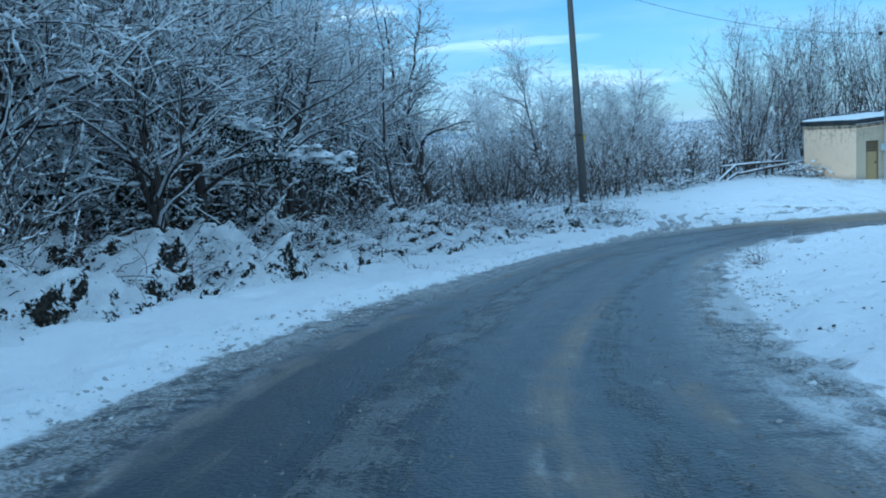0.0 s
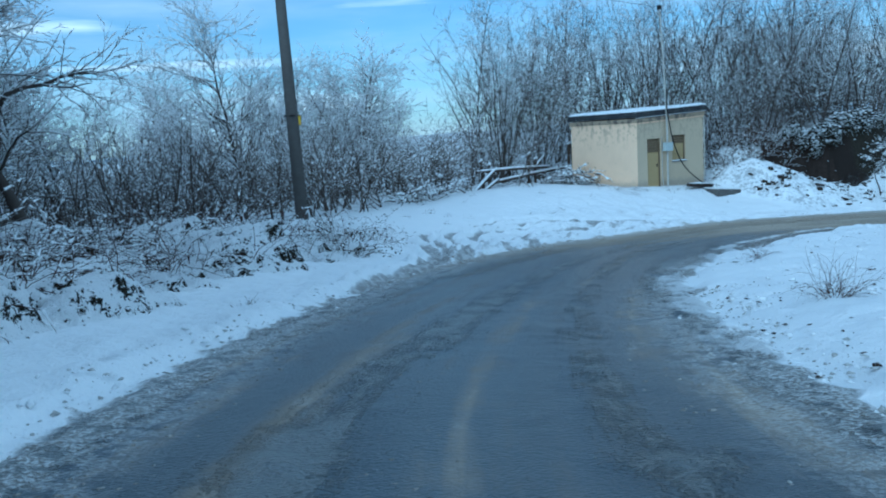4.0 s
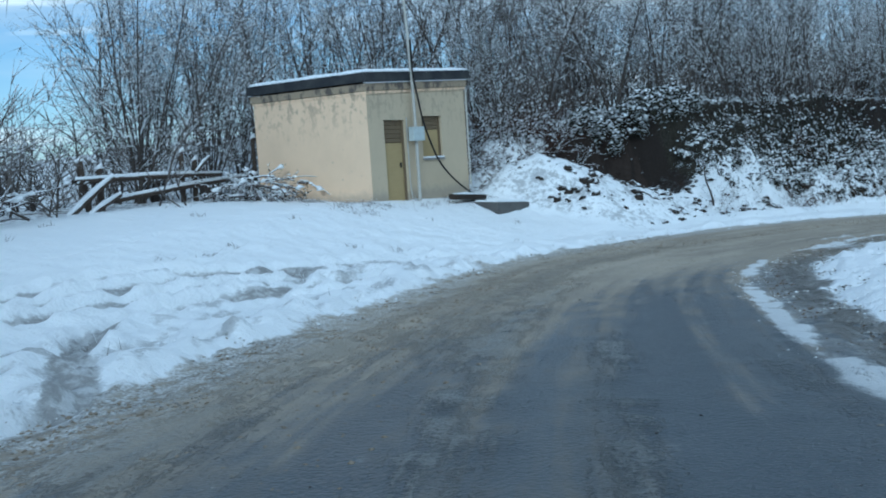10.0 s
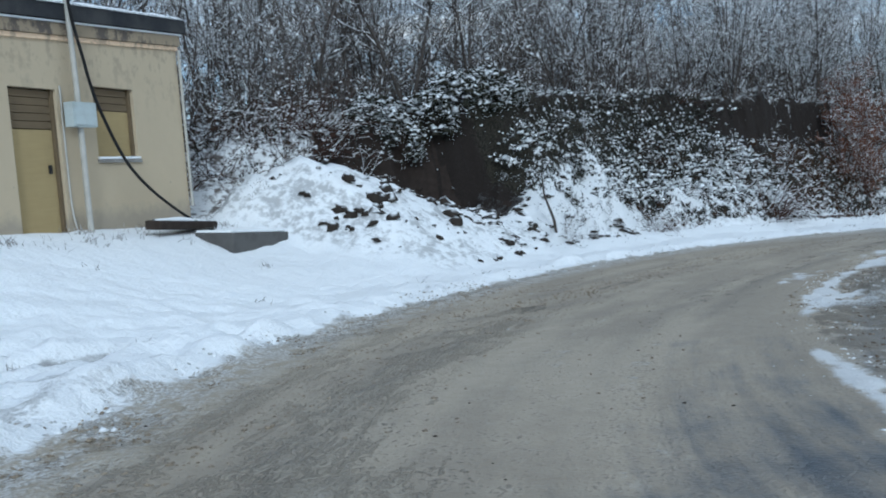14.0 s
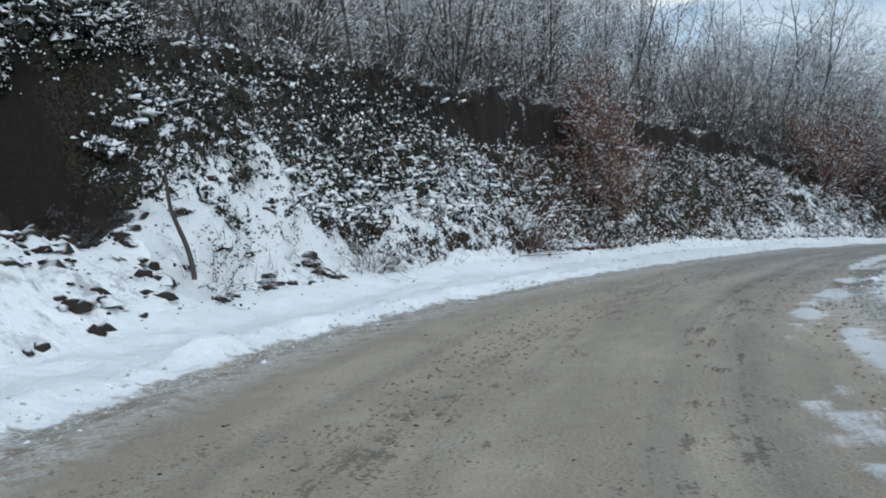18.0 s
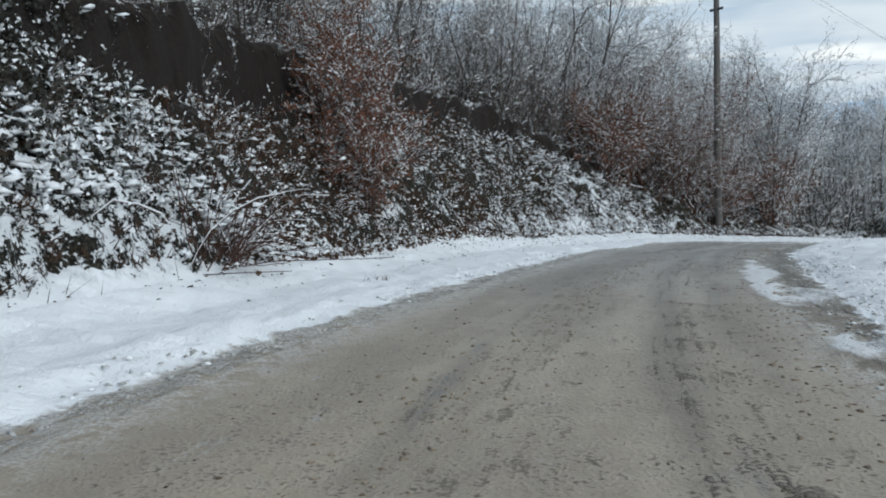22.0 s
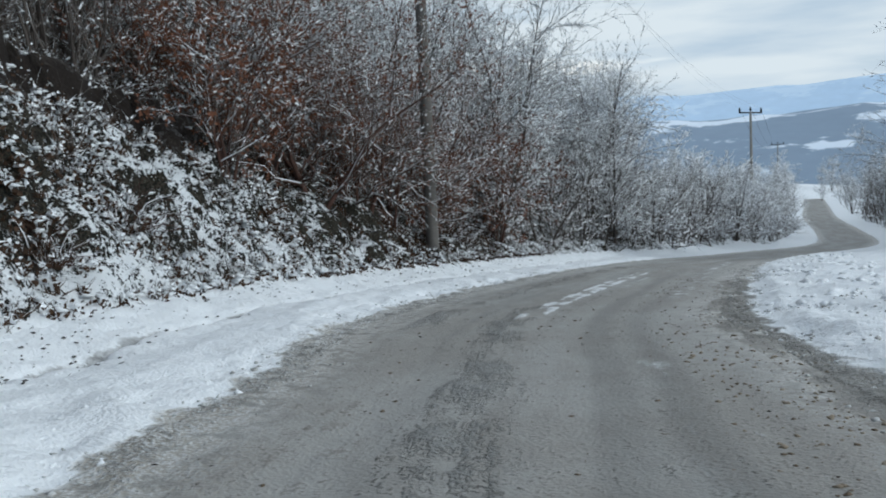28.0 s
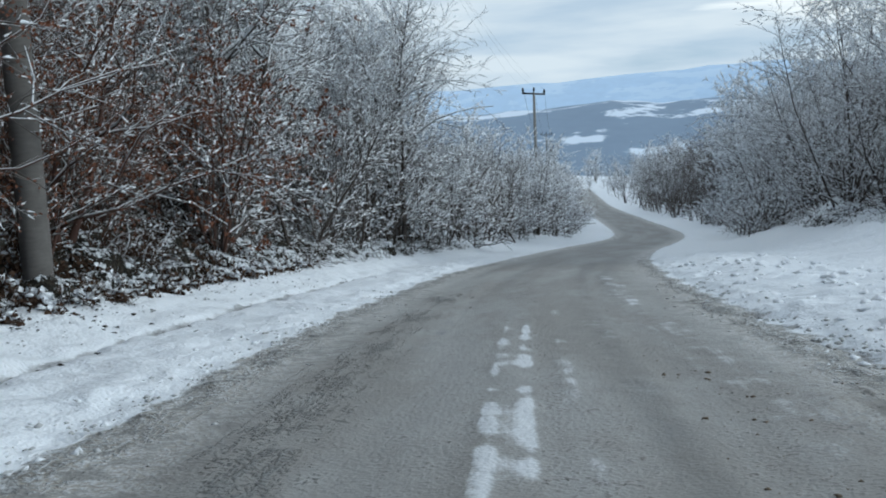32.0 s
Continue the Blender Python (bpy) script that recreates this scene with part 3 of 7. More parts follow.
def land(x, y):
    s, u, z = beside(x, y)
    left, right = edges(s)
    rough = lumps(x, y, 2.6, 1) * 0.5 + lumps(x, y, 0.9, 2) * 0.3
    up = np.zeros_like(s)
    # left: snow lies a hand thick, then the verge climbs to the hut's yard
    out = np.maximum(u - left, 0)
    small = lumps(x, y, 0.85, 8)
    up += (0.09 - 0.04 * sstep(s, 66, 78)) * sstep(out, 0.0, 0.35 + 0.5 * sstep(s, 66, 78)) + (0.045 * rough + 0.028 * small) * sstep(out, 0.1, 0.9)
    up += (0.03 + 0.03 * small) * (1 - 0.75 * sstep(s, 66, 78)) * np.exp(-(((out - 0.35) / 0.3) ** 2)) * (out > 0)
    yard = sstep(s, 42, 54) * (1 - sstep(s, 57.5, 60.5))
    up += yard * (1.22 * sstep(out, 1.2, 6.0) + 0.15 * sstep(out, 6, 9))
    wood = 1 - sstep(s, 26, 44)
    up += (1 - sstep(s, 42, 54)) * (0.16 * sstep(out, 1.5, 4.5) + 0.42 * sstep(out, 4.0, 8.0)) + wood * 0.12 * rough * sstep(out, 2, 4)
    up -= (1 - sstep(s, 42, 60)) * 4.0 * sstep(out, 13, 40)
    # cut bank: a slope from its foot, a steep face of bare earth, turf and trees above; a scoop dug out beside the hut
    bk = sstep(s, 57.5, 60.5)
    foot, face, low, top, scoop = bank_of(s)
    ramp = np.clip((u - foot) / (face - foot), 0, 1)
    slope = top * low * (0.8 * ramp + 0.2 * sstep(ramp, 0, 1))
    slope = slope * (1 - scoop) + scoop * 0.75 * sstep(ramp, 0, 0.5)
    early = 1 - sstep(s, 60.5, 63)
    slope = slope * (1 - early) + early * 1.25 * sstep(out, 1.2, 6.0)
    at_face = (top * low * (1 - scoop) + scoop * 0.75) * (1 - early) + early * 1.25
    wall = sstep(u + 0.06 * rough, face, face + 0.42 + 0.75 * scoop + 2.2 * (1 - sstep(s, 60.5, 62.6)))
    up += bk * (0.22 * sstep(u, 4.2, foot) * (1 - ramp) + slope + (top - at_face) * wall + 0.05 * np.clip(u - face - 0.4, 0, 22))
    up += bk * 0.22 * rough * sstep(u, foot, foot + 1.5)
    # mound of dug earth beside the hut
    crest, peak = mound_of(s)
    w = np.clip((u - 4.3) / (crest - 4.3), 0, 1)
    heap = peak * (0.6 * w + 0.4 * sstep(w, 0, 1)) - 1.0 * sstep(u, crest, crest + 1.1) + (0.10 * rough + 0.09 * lumps(x, y, 0.6, 7)) * sstep(w, 0.1, 0.5)
    heap = np.where((s > 59.2) & (s < 66.8) & (u < crest + 1.3) & (x > 5.3), heap, -9)
    on_heap = sstep(heap - up, -0.15, 0.15)
    up = np.maximum(up, heap)
    up -= 0.20 * np.exp(-(((x - 4.6) / 1.7) ** 2) - ((y + 1.7) / 1.1) ** 2)
    # bare earth in the scoop and under the turf
    hole = sstep(s, 61.5, 62.3) * (1 - sstep(s, 65.5, 66.3)) * sstep(u, crest + 0.10, crest + 0.35) * (1 - sstep(u, face + 0.5 + 0.75 * scoop, face + 0.8 + 0.75 * scoop))
    ledge = np.exp(-(((u - face - 0.15) / 0.5) ** 4)) * sstep(s, 64, 67) * (1 - sstep(s, 100, 108)) * np.interp(s, (66, 73, 76, 83, 87, 104), (0.45, 0.5, 1.0, 1.0, 0.68, 0.6))
    # hillside behind the hut
    up += yard * sstep(s, 54, 62) * 0.01 * np.clip(out - 11, 0, 25) * sstep(x + 4 - 0.75 * (y - 6.3), 0, 9)
    # right: a low crest of pushed snow, then open snow; beyond the bend a slope with woods
    outr = np.maximum(right - u, 0)
    up += 0.08 * sstep(outr, 0, 0.4) + (0.12 + 0.07 * rough + 0.04 * small) * sstep(outr, 0.2, 1.4) + 0.018 * np.minimum(outr, 15)
    up += sstep(s, 105, 119) * (1 - sstep(s, 210, 240)) * (0.8 * sstep(outr, 2.5, 6.0) + 2.2 * sstep(outr, 6, 16))
    # wheel ruts on the road and in the snow by the yard
    ruts = np.exp(-(((np.abs(u + 0.1) - 0.85) / 0.28) ** 2))
    inside = np.minimum(left - u, u - right)
    up -= 0.012 * ruts * (inside > 0)
    pull = sstep(s, 32, 38) * (1 - sstep(s, 50, 56)) * sstep(out, 0.0, 0.3) * (1 - sstep(out + 0.5 * rough, 1.6, 3.2))
    torn = lumps(s * 0.45, u * 1.2, 0.75, 17)
    up += pull * (0.030 * np.tanh(2 * torn) + 0.028 * small)
    track = np.zeros_like(s)
    for way in YARD_RUTS:
        d = nearest(x, y, way)
        track = np.maximum(track, np.exp(-((d / 0.21) ** 4)))
        up += 0.05 * np.exp(-(((d - 0.36) / 0.10) ** 2)) * (1 + small) * (out > 0)
    track *= out > 0
    drain = np.exp(-(((u - 4.1 - 0.15 * rough) / 0.13) ** 2)) * sstep(s, 87, 91) * (1 - sstep(s, 113, 122)) * sstep(lumps(s, s * 0, 3.0, 23), -1.1, -0.5)
    up -= 0.11 * track + 0.10 * drain
    # a second wheel track inside the bend, behind a ridge of pushed slush
    wob = 0.15 * lumps(s, s * 0.2, 14.0, 25)
    side = sstep(s, 62, 68) * (1 - sstep(s, 71, 76))
    inner = np.exp(-(((u + np.interp(s, (50, 75), (3.4, 3.0)) + wob) / np.interp(s, (50, 75), (0.5, 0.36))) ** 4)) * side
    up += side * (0.025 + 0.02 * small) * np.exp(-(((u + np.interp(s, (50, 75), (2.65, 2.42)) + wob) / 0.16) ** 2)) - 0.04 * inner
    pull = np.maximum(0.60 * pull * sstep(-torn - 0.5 * rough, -0.6, 0.4), np.maximum(0.95 * track, np.maximum(0.9 * drain, 0.38 * inner)))
    far = np.hypot(x - 20, y + 40)
    up = up - 150 * sstep(far, 240, 1100)
    shade = sstep(out, 6.5, 9.0) * np.maximum(wood * (1 - 0.8 * sstep(out, 11, 16)), np.maximum(bk * sstep(u, face - 0.6, face + 0.3), yard * sstep(out, 9, 12))) + sstep(outr, 7, 10) * sstep(s, 95, 110)
    shade = np.maximum(shade, 0.9 * sstep(s, 58.5, 60) * (1 - sstep(s, 66, 68)) * sstep(u, crest + 0.1, crest + 0.5))
    shade *= 1 - sstep(np.hypot(x - 20, y + 40), 150, 210)
    marks = dict(inside=inside, across=u, along=s, bank=np.maximum(sstep(s, 66, 68) * sstep(u, foot - 0.2, foot + 0.9), 0.45 * on_heap), pullout=pull, wooded=shade, slide=np.maximum(hole, ledge))
    return z + up, marks


def ground_at(x, y):
    return float(land(np.array([x]), np.array([y]))[0][0])


def mesh_np(name, verts, quads, mats, smooth=True, index=None):
    """A mesh from arrays; faces of one count of corners."""
    me = bpy.data.meshes.new(name)
    verts, quads = np.asarray(verts, np.float32), np.asarray(quads, np.int32)
    if quads.shape[1] == 4 and len(quads) and (quads[:, 2] == quads[:, 3]).all():
        quads = quads[:, :3]
    if quads.shape[1] == 4 and len(quads) and (quads[:, 2] == quads[:, 3]).any():
        # triangles among the quads: split the rest to match
        tri = quads[:, 2] == quads[:, 3]
        quads = np.vstack([quads[tri][:, :3], quads[~tri][:, :3], quads[~tri][:, [0, 2, 3]]])
    n, k = quads.shape
    me.vertices.add(len(verts))
    me.vertices.foreach_set("co", verts.ravel())
    me.loops.add(n * k)
    me.loops.foreach_set("vertex_index", quads.ravel())
    me.polygons.add(n)
    me.polygons.foreach_set("loop_start", np.arange(0, n * k, k, dtype=np.int32))
    if smooth:
        me.polygons.foreach_set("use_smooth", np.ones(n, bool))
    for m in mats if isinstance(mats, (list, tuple)) else [mats]:
        me.materials.append(m)
    if index is not None:
        me.polygons.foreach_set("material_index", np.asarray(index, np.int32))
    me.update(calc_edges=True)
    return me


def spread(lo, hi, first, gap):
    """Steps that widen from lo outwards to hi."""
    out, x, g = [], lo, first
    while abs(x) < abs(hi):
        g *= gap
        x += math.copysign(g, hi)
        out.append(x)
    return out


COVERED = ((65.0, 134, 4.9, 10.6), (-12, 27, 4.4, 9.6), (26, 40, 7.2, 12.5), (114, 150, -13, -7.2))


def verge(s):
    """How far out on the left the finely worked strip of road and verge reaches."""
    return 5.2 + 3.4 * sstep(s, 22, 28) * (1 - sstep(s, 53, 58.5))


def build_ground():
    xs = np.r_[spread(-52, -3000, 0.8, 1.22)[::-1], np.arange(-52, -24, 0.25), np.arange(-24, 2, 0.12), np.arange(2, 58, 0.25), np.arange(58, 165, 1.3), spread(165, 3000, 1.3, 1.22)]
    ys = np.r_[spread(-220, -3000, 1.5, 1.22)[::-1], np.arange(-220, -52, 1.3), np.arange(-52, -14, 0.25), np.arange(-14, -3, 0.12), np.arange(-3, 12, 0.25), spread(12, 3000, 0.5, 1.22)]
    gx, gy = np.meshgrid(xs, ys, indexing="ij")
    z, marks = land(gx.ravel(), gy.ravel())
    nx, ny = len(xs), len(ys)
    i = np.arange(nx * ny).reshape(nx, ny)
    quads = np.stack([i[:-1, :-1], i[1:, :-1], i[1:, 1:], i[:-1, 1:]], -1).reshape(-1, 4)
    # the ground sinks a little under the beds of plants that cover it
    s, u = marks["along"], marks["across"]
    for s0, s1, u0, u1 in COVERED:
        z = z - 0.55 * sstep(s, s0 + 0.6, s0 + 1.4) * (1 - sstep(s, s1 - 1.4, s1 - 0.6)) * sstep(u, u0 + 0.5, u0 + 0.9) * (1 - sstep(u, u1 - 0.8, u1 - 0.4))
    z = z - 0.2 * sstep(s, -13.2, -12.6) * (1 - sstep(s, 123.6, 124.4)) * sstep(u, -4.8, -4.4) * (1 - sstep(u, verge(s) - 0.6, verge(s) - 0.2))
    me = mesh_np("ground", np.stack([gx.ravel(), gy.ravel(), z], 1), quads, GROUND)
    for name, v in marks.items():
        me.attributes.new(name, "FLOAT", "POINT").data.foreach_set("value", v.astype(np.float32))
    ob = new("ground", me)
    return tagged(ob, "snow-covered ground with a wet slushy road", "ground", kind="structure")


build_ground()


def soft_noise(rng, shape, wide):
    """Even random relief of about that many cells across, unit spread."""
    g = rng.normal(0, 1, shape)
    k = np.exp(-((np.arange(-2 * wide, 2 * wide + 1) / wide) ** 2))
    k /= k.sum()
    g = np.apply_along_axis(lambda v: np.convolve(v, k, "same"), 0, g)
    g = np.apply_along_axis(lambda v: np.convolve(v, k, "same"), 1, g)
    return g / g.std()


def soft_lanes(rng, shape, ws, wu):
    """Random relief drawn out along the road: cells along, cells across."""
    g = rng.normal(0, 1, shape)
    for axis, wide in ((0, ws), (1, wu)):
        k = np.exp(-((np.arange(-int(2 * wide) - 1, int(2 * wide) + 2) / wide) ** 2))
        g = np.apply_along_axis(lambda v: np.convolve(v, k / k.sum(), "same"), axis, g)
    return g / g.std()


def build_road():
    """The road and its verges as ploughs and wheels have left them: slush ridges, wheel tracks, pushed snow."""
    rng = np.random.RandomState(77)
    sv, n = np.arange(-14, 125, 0.12), 200
    sh = (len(sv), n)
    k = np.interp(sv, ALONG, np.arange(len(ALONG)))
    idx = np.arange(len(ROAD))
    px, py, tx, ty = (np.interp(k, idx, c) for c in (ROAD[:, 0], ROAD[:, 1], TAN[:, 0], TAN[:, 1]))
    u = -5.0 + np.linspace(0, 1, n)[None] * (verge(sv)[:, None] + 5.0)
    s = np.repeat(sv[:, None], n, 1)
    x, y = px[:, None] - ty[:, None] * u, py[:, None] + tx[:, None] * u
    z, marks = land(x.ravel(), y.ravel())
    z = z.reshape(sh)
    small, mid, big = soft_lanes(rng, sh, 1.0, 1.6), soft_lanes(rng, sh, 3, 5), soft_lanes(rng, sh, 9, 10)
    lane, lane2 = soft_lanes(rng, sh, 40, 3), soft_lanes(rng, sh, 10, 2)
    bent = 0.03 * big + 0.09 * lumps(s, s * 0, 16.0, 31)
    inside = marks["inside"].reshape(sh)
    out = -inside

    def line(at, half, s0, s1, soft=2.0, bend=None):
        """A ridge along the road: its offset there, half its breadth, from where to where."""
        at = np.interp(s, *at) if isinstance(at, tuple) else at
        return np.exp(-(((u - at + (bent if bend is None else bend)) / half) ** 2)) * sstep(s, s0, s0 + soft) * (1 - sstep(s, s1 - soft, s1))

    # slush: ridges between the wheel tracks, a churned band on the inside of the bend, lumps swept to the outside
    slush = 0.95 * line(2.15, 0.17, -12, 37) + 0.95 * line(((0, 5, 10, 20, 24, 33, 48), (0.7, 0.6, 0.7, 0.95, 0.6, 0.25, 0.4)), 0.28, -12, 50)
    slush += 0.6 * line(((0, 30, 36), (-0.8, -0.7, -0.6)), 0.22, -12, 44) + 0.9 * line(((33, 40, 52), (1.9, 2.0, 2.3)), 0.5, 30, 56) + 0.55 * line(1.1, 0.5, 40, 58)
    churned = sstep(u, -1.15 + 0.25 * big, -1.75 + 0.25 * big) * (1 - sstep(s, 38, 46))
    patch, patch2 = soft_lanes(rng, sh, 14, 7), soft_lanes(rng, sh, 7, 5)
    churned = churned * (0.22 + 0.78 * sstep(patch, -0.5, 0.8))
    slush += churned * (0.58 + 0.2 * lane2) + 0.5 * line(1.25, 0.3, 92, 112) + 0.55 * line(0.15, 0.35, 84, 97) + 0.3 * line(-0.7, 0.3, 60, 84)
    slush += 0.8 * np.exp(-(((inside - 0.15) / 0.28) ** 2))
    # white: snow pushed up inside the bend, smears, the worn line down the middle
    white = 1.25 * line(((40, 44, 52, 60, 66), (-2.1, -2.15, -2.2, -2.15, -2.0)), 0.15, 37, 66) * (0.75 + 0.3 * big) + 1.25 * line(-1.82, 0.15, 73, 84) + 0.8 * line(((60, 70, 78), (-1.5, -1.8, -1.9)), 0.28, 58, 80) * (0.6 + 0.6 * big)
    for s0, u0, ls, lu in ((68.6, -2.0, 1.0, 0.35), (75.2, -2.1, 1.4, 0.30), (77.9, -1.85, 1.6, 0.32), (57.6, -2.5, 1.3, 0.5), (63.8, -2.3, 1.2, 0.35), (71.5, -2.0, 1.2, 0.25), (90.8, -1.15, 0.5, 0.2)):
        white += 1.1 * np.exp(-(((s - s0) / ls) ** 2) - ((u - u0) / lu) ** 2)
    tread, wave = np.clip(0.95 + 0.40 * soft_lanes(rng, sh, 1.1, 2.2), 0.3, 1.5), 0.05 * lumps(s, s * 0, 16.0, 31)
    centre = 0.9 * (0.9 * line(0.15, 0.04, 92, 108, 3, wave) + 0.9 * line(-0.06, 0.04, 92.5, 109, 3, wave) + 0.55 * line(-0.36, 0.08, 98, 110, 3, wave) + 0.5 * line(0.04, 0.17, 93, 108, 3, wave)) * tread
    white += 0.56 * line(((96, 102, 113), (-1.35, -1.5, -1.3)), 0.34, 95, 118, 4) * (1 + 0.15 * lane) + 0.36 * line(-0.8, 0.25, 100, 112, 3)
    white += 0.55 * line(2.2, 0.12, 2, 12) + 0.6 * line(2.3, 0.14, 28, 36) + 0.95 * sstep(patch2 + 1.4 * sstep(inside, 0.9, 0.1), 0.7, 1.5) * sstep(u, -1.3, -1.9) * (1 - sstep(s, 36, 44)) + 0.30 * line(((0, 30), (-0.3, -0.4)), 0.55, -12, 32)
    # grit: dark crumbs on the sanded stretch, the churned inner lane
    grit = (sstep(s, 46, 58) * (1 - 0.45 * sstep(s, 86, 94))) * (0.20 + 0.26 * line(((55, 70, 84), (1.2, 0.4, 0.9)), 0.5, 50, 96) + 0.25 * line(-0.9, 0.6, 56, 86))
    grit += 1.15 * line(((70, 74, 80, 86, 92, 99), (-2.0, -2.2, -2.3, -2.4, -2.3, -2.2)), 0.30, 69, 103) + 1.0 * line(((36, 40, 50, 64), (-2.5, -2.7, -2.8, -2.5)), 0.42, 33, 66, 4) + 0.50 * churned
    # wheel tracks, pressed dark and wet
    worn = 0.9 * line(((0, 40, 60, 70, 90), (-0.15, -0.45, -0.6, -0.5, -0.75)), 0.16, -13, 124) + 0.7 * line(((0, 40, 60, 90), (-0.55, -0.95, -1.15, -1.2)), 0.14, -13, 124)
    worn += 0.7 * line(((0, 40, 60, 90), (1.35, 1.15, 0.95, 0.75)), 0.17, -13, 124) + 0.55 * line(((0, 40, 60, 90), (1.75, 1.5, 1.5, 1.6)), 0.15, -13, 124)
    worn = np.clip(worn * (0.75 + 0.35 * lane) + 0.16 * lane + 0.08 * lane2, 0, 1)
    white_on = np.clip(white * (0.85 + 0.25 * small + 0.15 * lane2) + centre, 0, 1.2) * (inside > -1.0)
    slush_on = np.clip(slush * (0.85 + 0.20 * small + 0.20 * mid) + 0.05 * lane, 0, 1.2)
    grit_on = np.clip(grit * (0.95 + 0.30 * small), 0, 1.2)
    on = sstep(inside, -0.1, 0.1)
    z = z + on * (0.012 * np.clip(slush_on, 0, 1) * (1 + 0.8 * small) + 0.010 * np.clip(white_on, 0, 1) * (1 + 0.7 * small) + 0.003 * lane + 0.005 * grit_on * small)
    z += (1 - on) * (0.006 * mid + 0.004 * small + 0.010 * big) + 0.012 * small * np.exp(-(((out - 0.30) / 0.30) ** 2)) + 0.014 * mid * np.exp(-(((out - 0.5) / 0.5) ** 2))
    z += 0.016 * np.clip(marks["pullout"].reshape(sh), 0, 1) * (small + 0.8 * mid)
    z += 0.014 * (1 - on) * sstep(s, 30, 36) * (1 - sstep(s, 54, 60)) * (1 - sstep(out, 2.5, 4.5)) * (small + mid)
    i, j = np.arange(sh[0])[:, None], np.arange(n)[None]
    rim = np.clip(np.minimum(np.minimum(i, sh[0] - 1 - i) / 3.0, np.minimum(j, n - 1 - j) / 4.0), 0, 1)
    z = z - 0.10 * (1 - rim)
    v = np.arange(sh[0] * n).reshape(sh)
    quads = np.stack([v[:-1, :-1], v[1:, :-1], v[1:, 1:], v[:-1, 1:]], -1).reshape(-1, 4)
    me = mesh_np("road", np.stack([x, y, z], -1).reshape(-1, 3), quads, GROUND)
    marks.update(worn=worn.ravel(), slushy=slush_on.ravel(), whitened=white_on.ravel(), gritty=grit_on.ravel())
    for name, a in marks.items():
        me.attributes.new(name, "FLOAT", "POINT").data.foreach_set("value", a.astype(np.float32))
    return tagged(new("road", me), "wet asphalt road under slush and grit between snowy verges", "road", kind="structure")


build_road()


def part(name, me, parent, label=""):
    """Links a mesh as one part under a thing."""
    ob = new(name, me)
    ob.parent = parent
    if label:
        ob["label"] = label
    return ob


def thing(name, m, label, category, group="", kind=""):
    ob = new(name)
    ob.matrix_basis = m
    ob.empty_display_size = 0.2
    return tagged(ob, label, category, group, kind)


def box(bm, x0, y0, z0, x1, y1, z1):
    """A block into bm."""
    v = [bm.verts.new(p) for p in ((x0, y0, z0), (x1, y0, z0), (x1, y1, z0), (x0, y1, z0), (x0, y0, z1), (x1, y0, z1), (x1, y1, z1), (x0, y1, z1))]
    for f in ((3, 2, 1, 0), (4, 5, 6, 7), (0, 1, 5, 4), (1, 2, 6, 5), (2, 3, 7, 6), (3, 0, 4, 7)):
        bm.faces.new([v[i] for i in f])


def done(bm, name, mat, bevel=0.0, smooth=False):
    if bevel:
        bmesh.ops.bevel(bm, geom=bm.edges[:], offset=bevel, segments=2, affect="EDGES", profile=0.6)
    me = bpy.data.meshes.new(name)
    bm.to_mesh(me)
    bm.free()
    me.materials.append(mat)
    if smooth:
        me.polygons.foreach_set("use_smooth", np.ones(len(me.polygons), bool))
    return me


def block(name, mat, x0, y0, z0, x1, y1, z1, bevel=0.0):
    bm = bmesh.new()
    box(bm, x0, y0, z0, x1, y1, z1)
    return done(bm, name, mat, bevel)


def tubes(p, r, n, close=True):
    """Tapered tubes: p is (m, k, 3), r is (m, k). Gives verts and quads."""
    p, r = np.asarray(p, float), np.asarray(r, float)
    m, k = r.shape
    d = np.gradient(p, axis=1)
    d /= np.linalg.norm(d, axis=2, keepdims=True) + 1e-9
    ref = np.where(np.abs(d[..., 2:3]) > 0.9, np.array([1.0, 0, 0]), np.array([0, 0, 1.0]))
    a = np.cross(d, ref)
    a /= np.linalg.norm(a, axis=2, keepdims=True) + 1e-9
    b = np.cross(d, a)
    ang = np.arange(n) * 2 * np.pi / n + np.pi / 2
    ring = p[:, :, None] + r[:, :, None, None] * (a[:, :, None] * np.cos(ang)[:, None] + b[:, :, None] * np.sin(ang)[:, None])
    i = np.arange(m * k * n).reshape(m, k, n)
    j = np.roll(i, -1, axis=2)
    q = np.stack([i[:, :-1], j[:, :-1], j[:, 1:], i[:, 1:]], -1).reshape(-1, 4)
    if close and n == 4:
        q = np.vstack([q, i[:, 0, ::-1], i[:, -1]])
    return ring.reshape(-1, 3), q


def join(parts):
    """Verts and quads of several pieces as one."""
    vs, qs, k = [], [], 0
    for v, q in parts:
        vs.append(v)
        qs.append(q + k)
        k += len(v)
    return np.vstack(vs), np.vstack(qs)


# ---- trees and shrubs ----
def unit(v):
    return v / (np.linalg.norm(v, axis=-1, keepdims=True) + 1e-9)


def shoots(rng, base, heading, length, k, wobble, lift):
    """Wandering shoots from base points: (m, k, 3)."""
    m = len(base)
    p, d = [base], heading.copy()
    for _ in range(k - 1):
        d = unit(d + rng.normal(0, wobble, (m, 3)) + np.array([0, 0, lift]))
        p.append(p[-1] + d * (length / (k - 1))[:, None])
    return np.stack(p, 1)


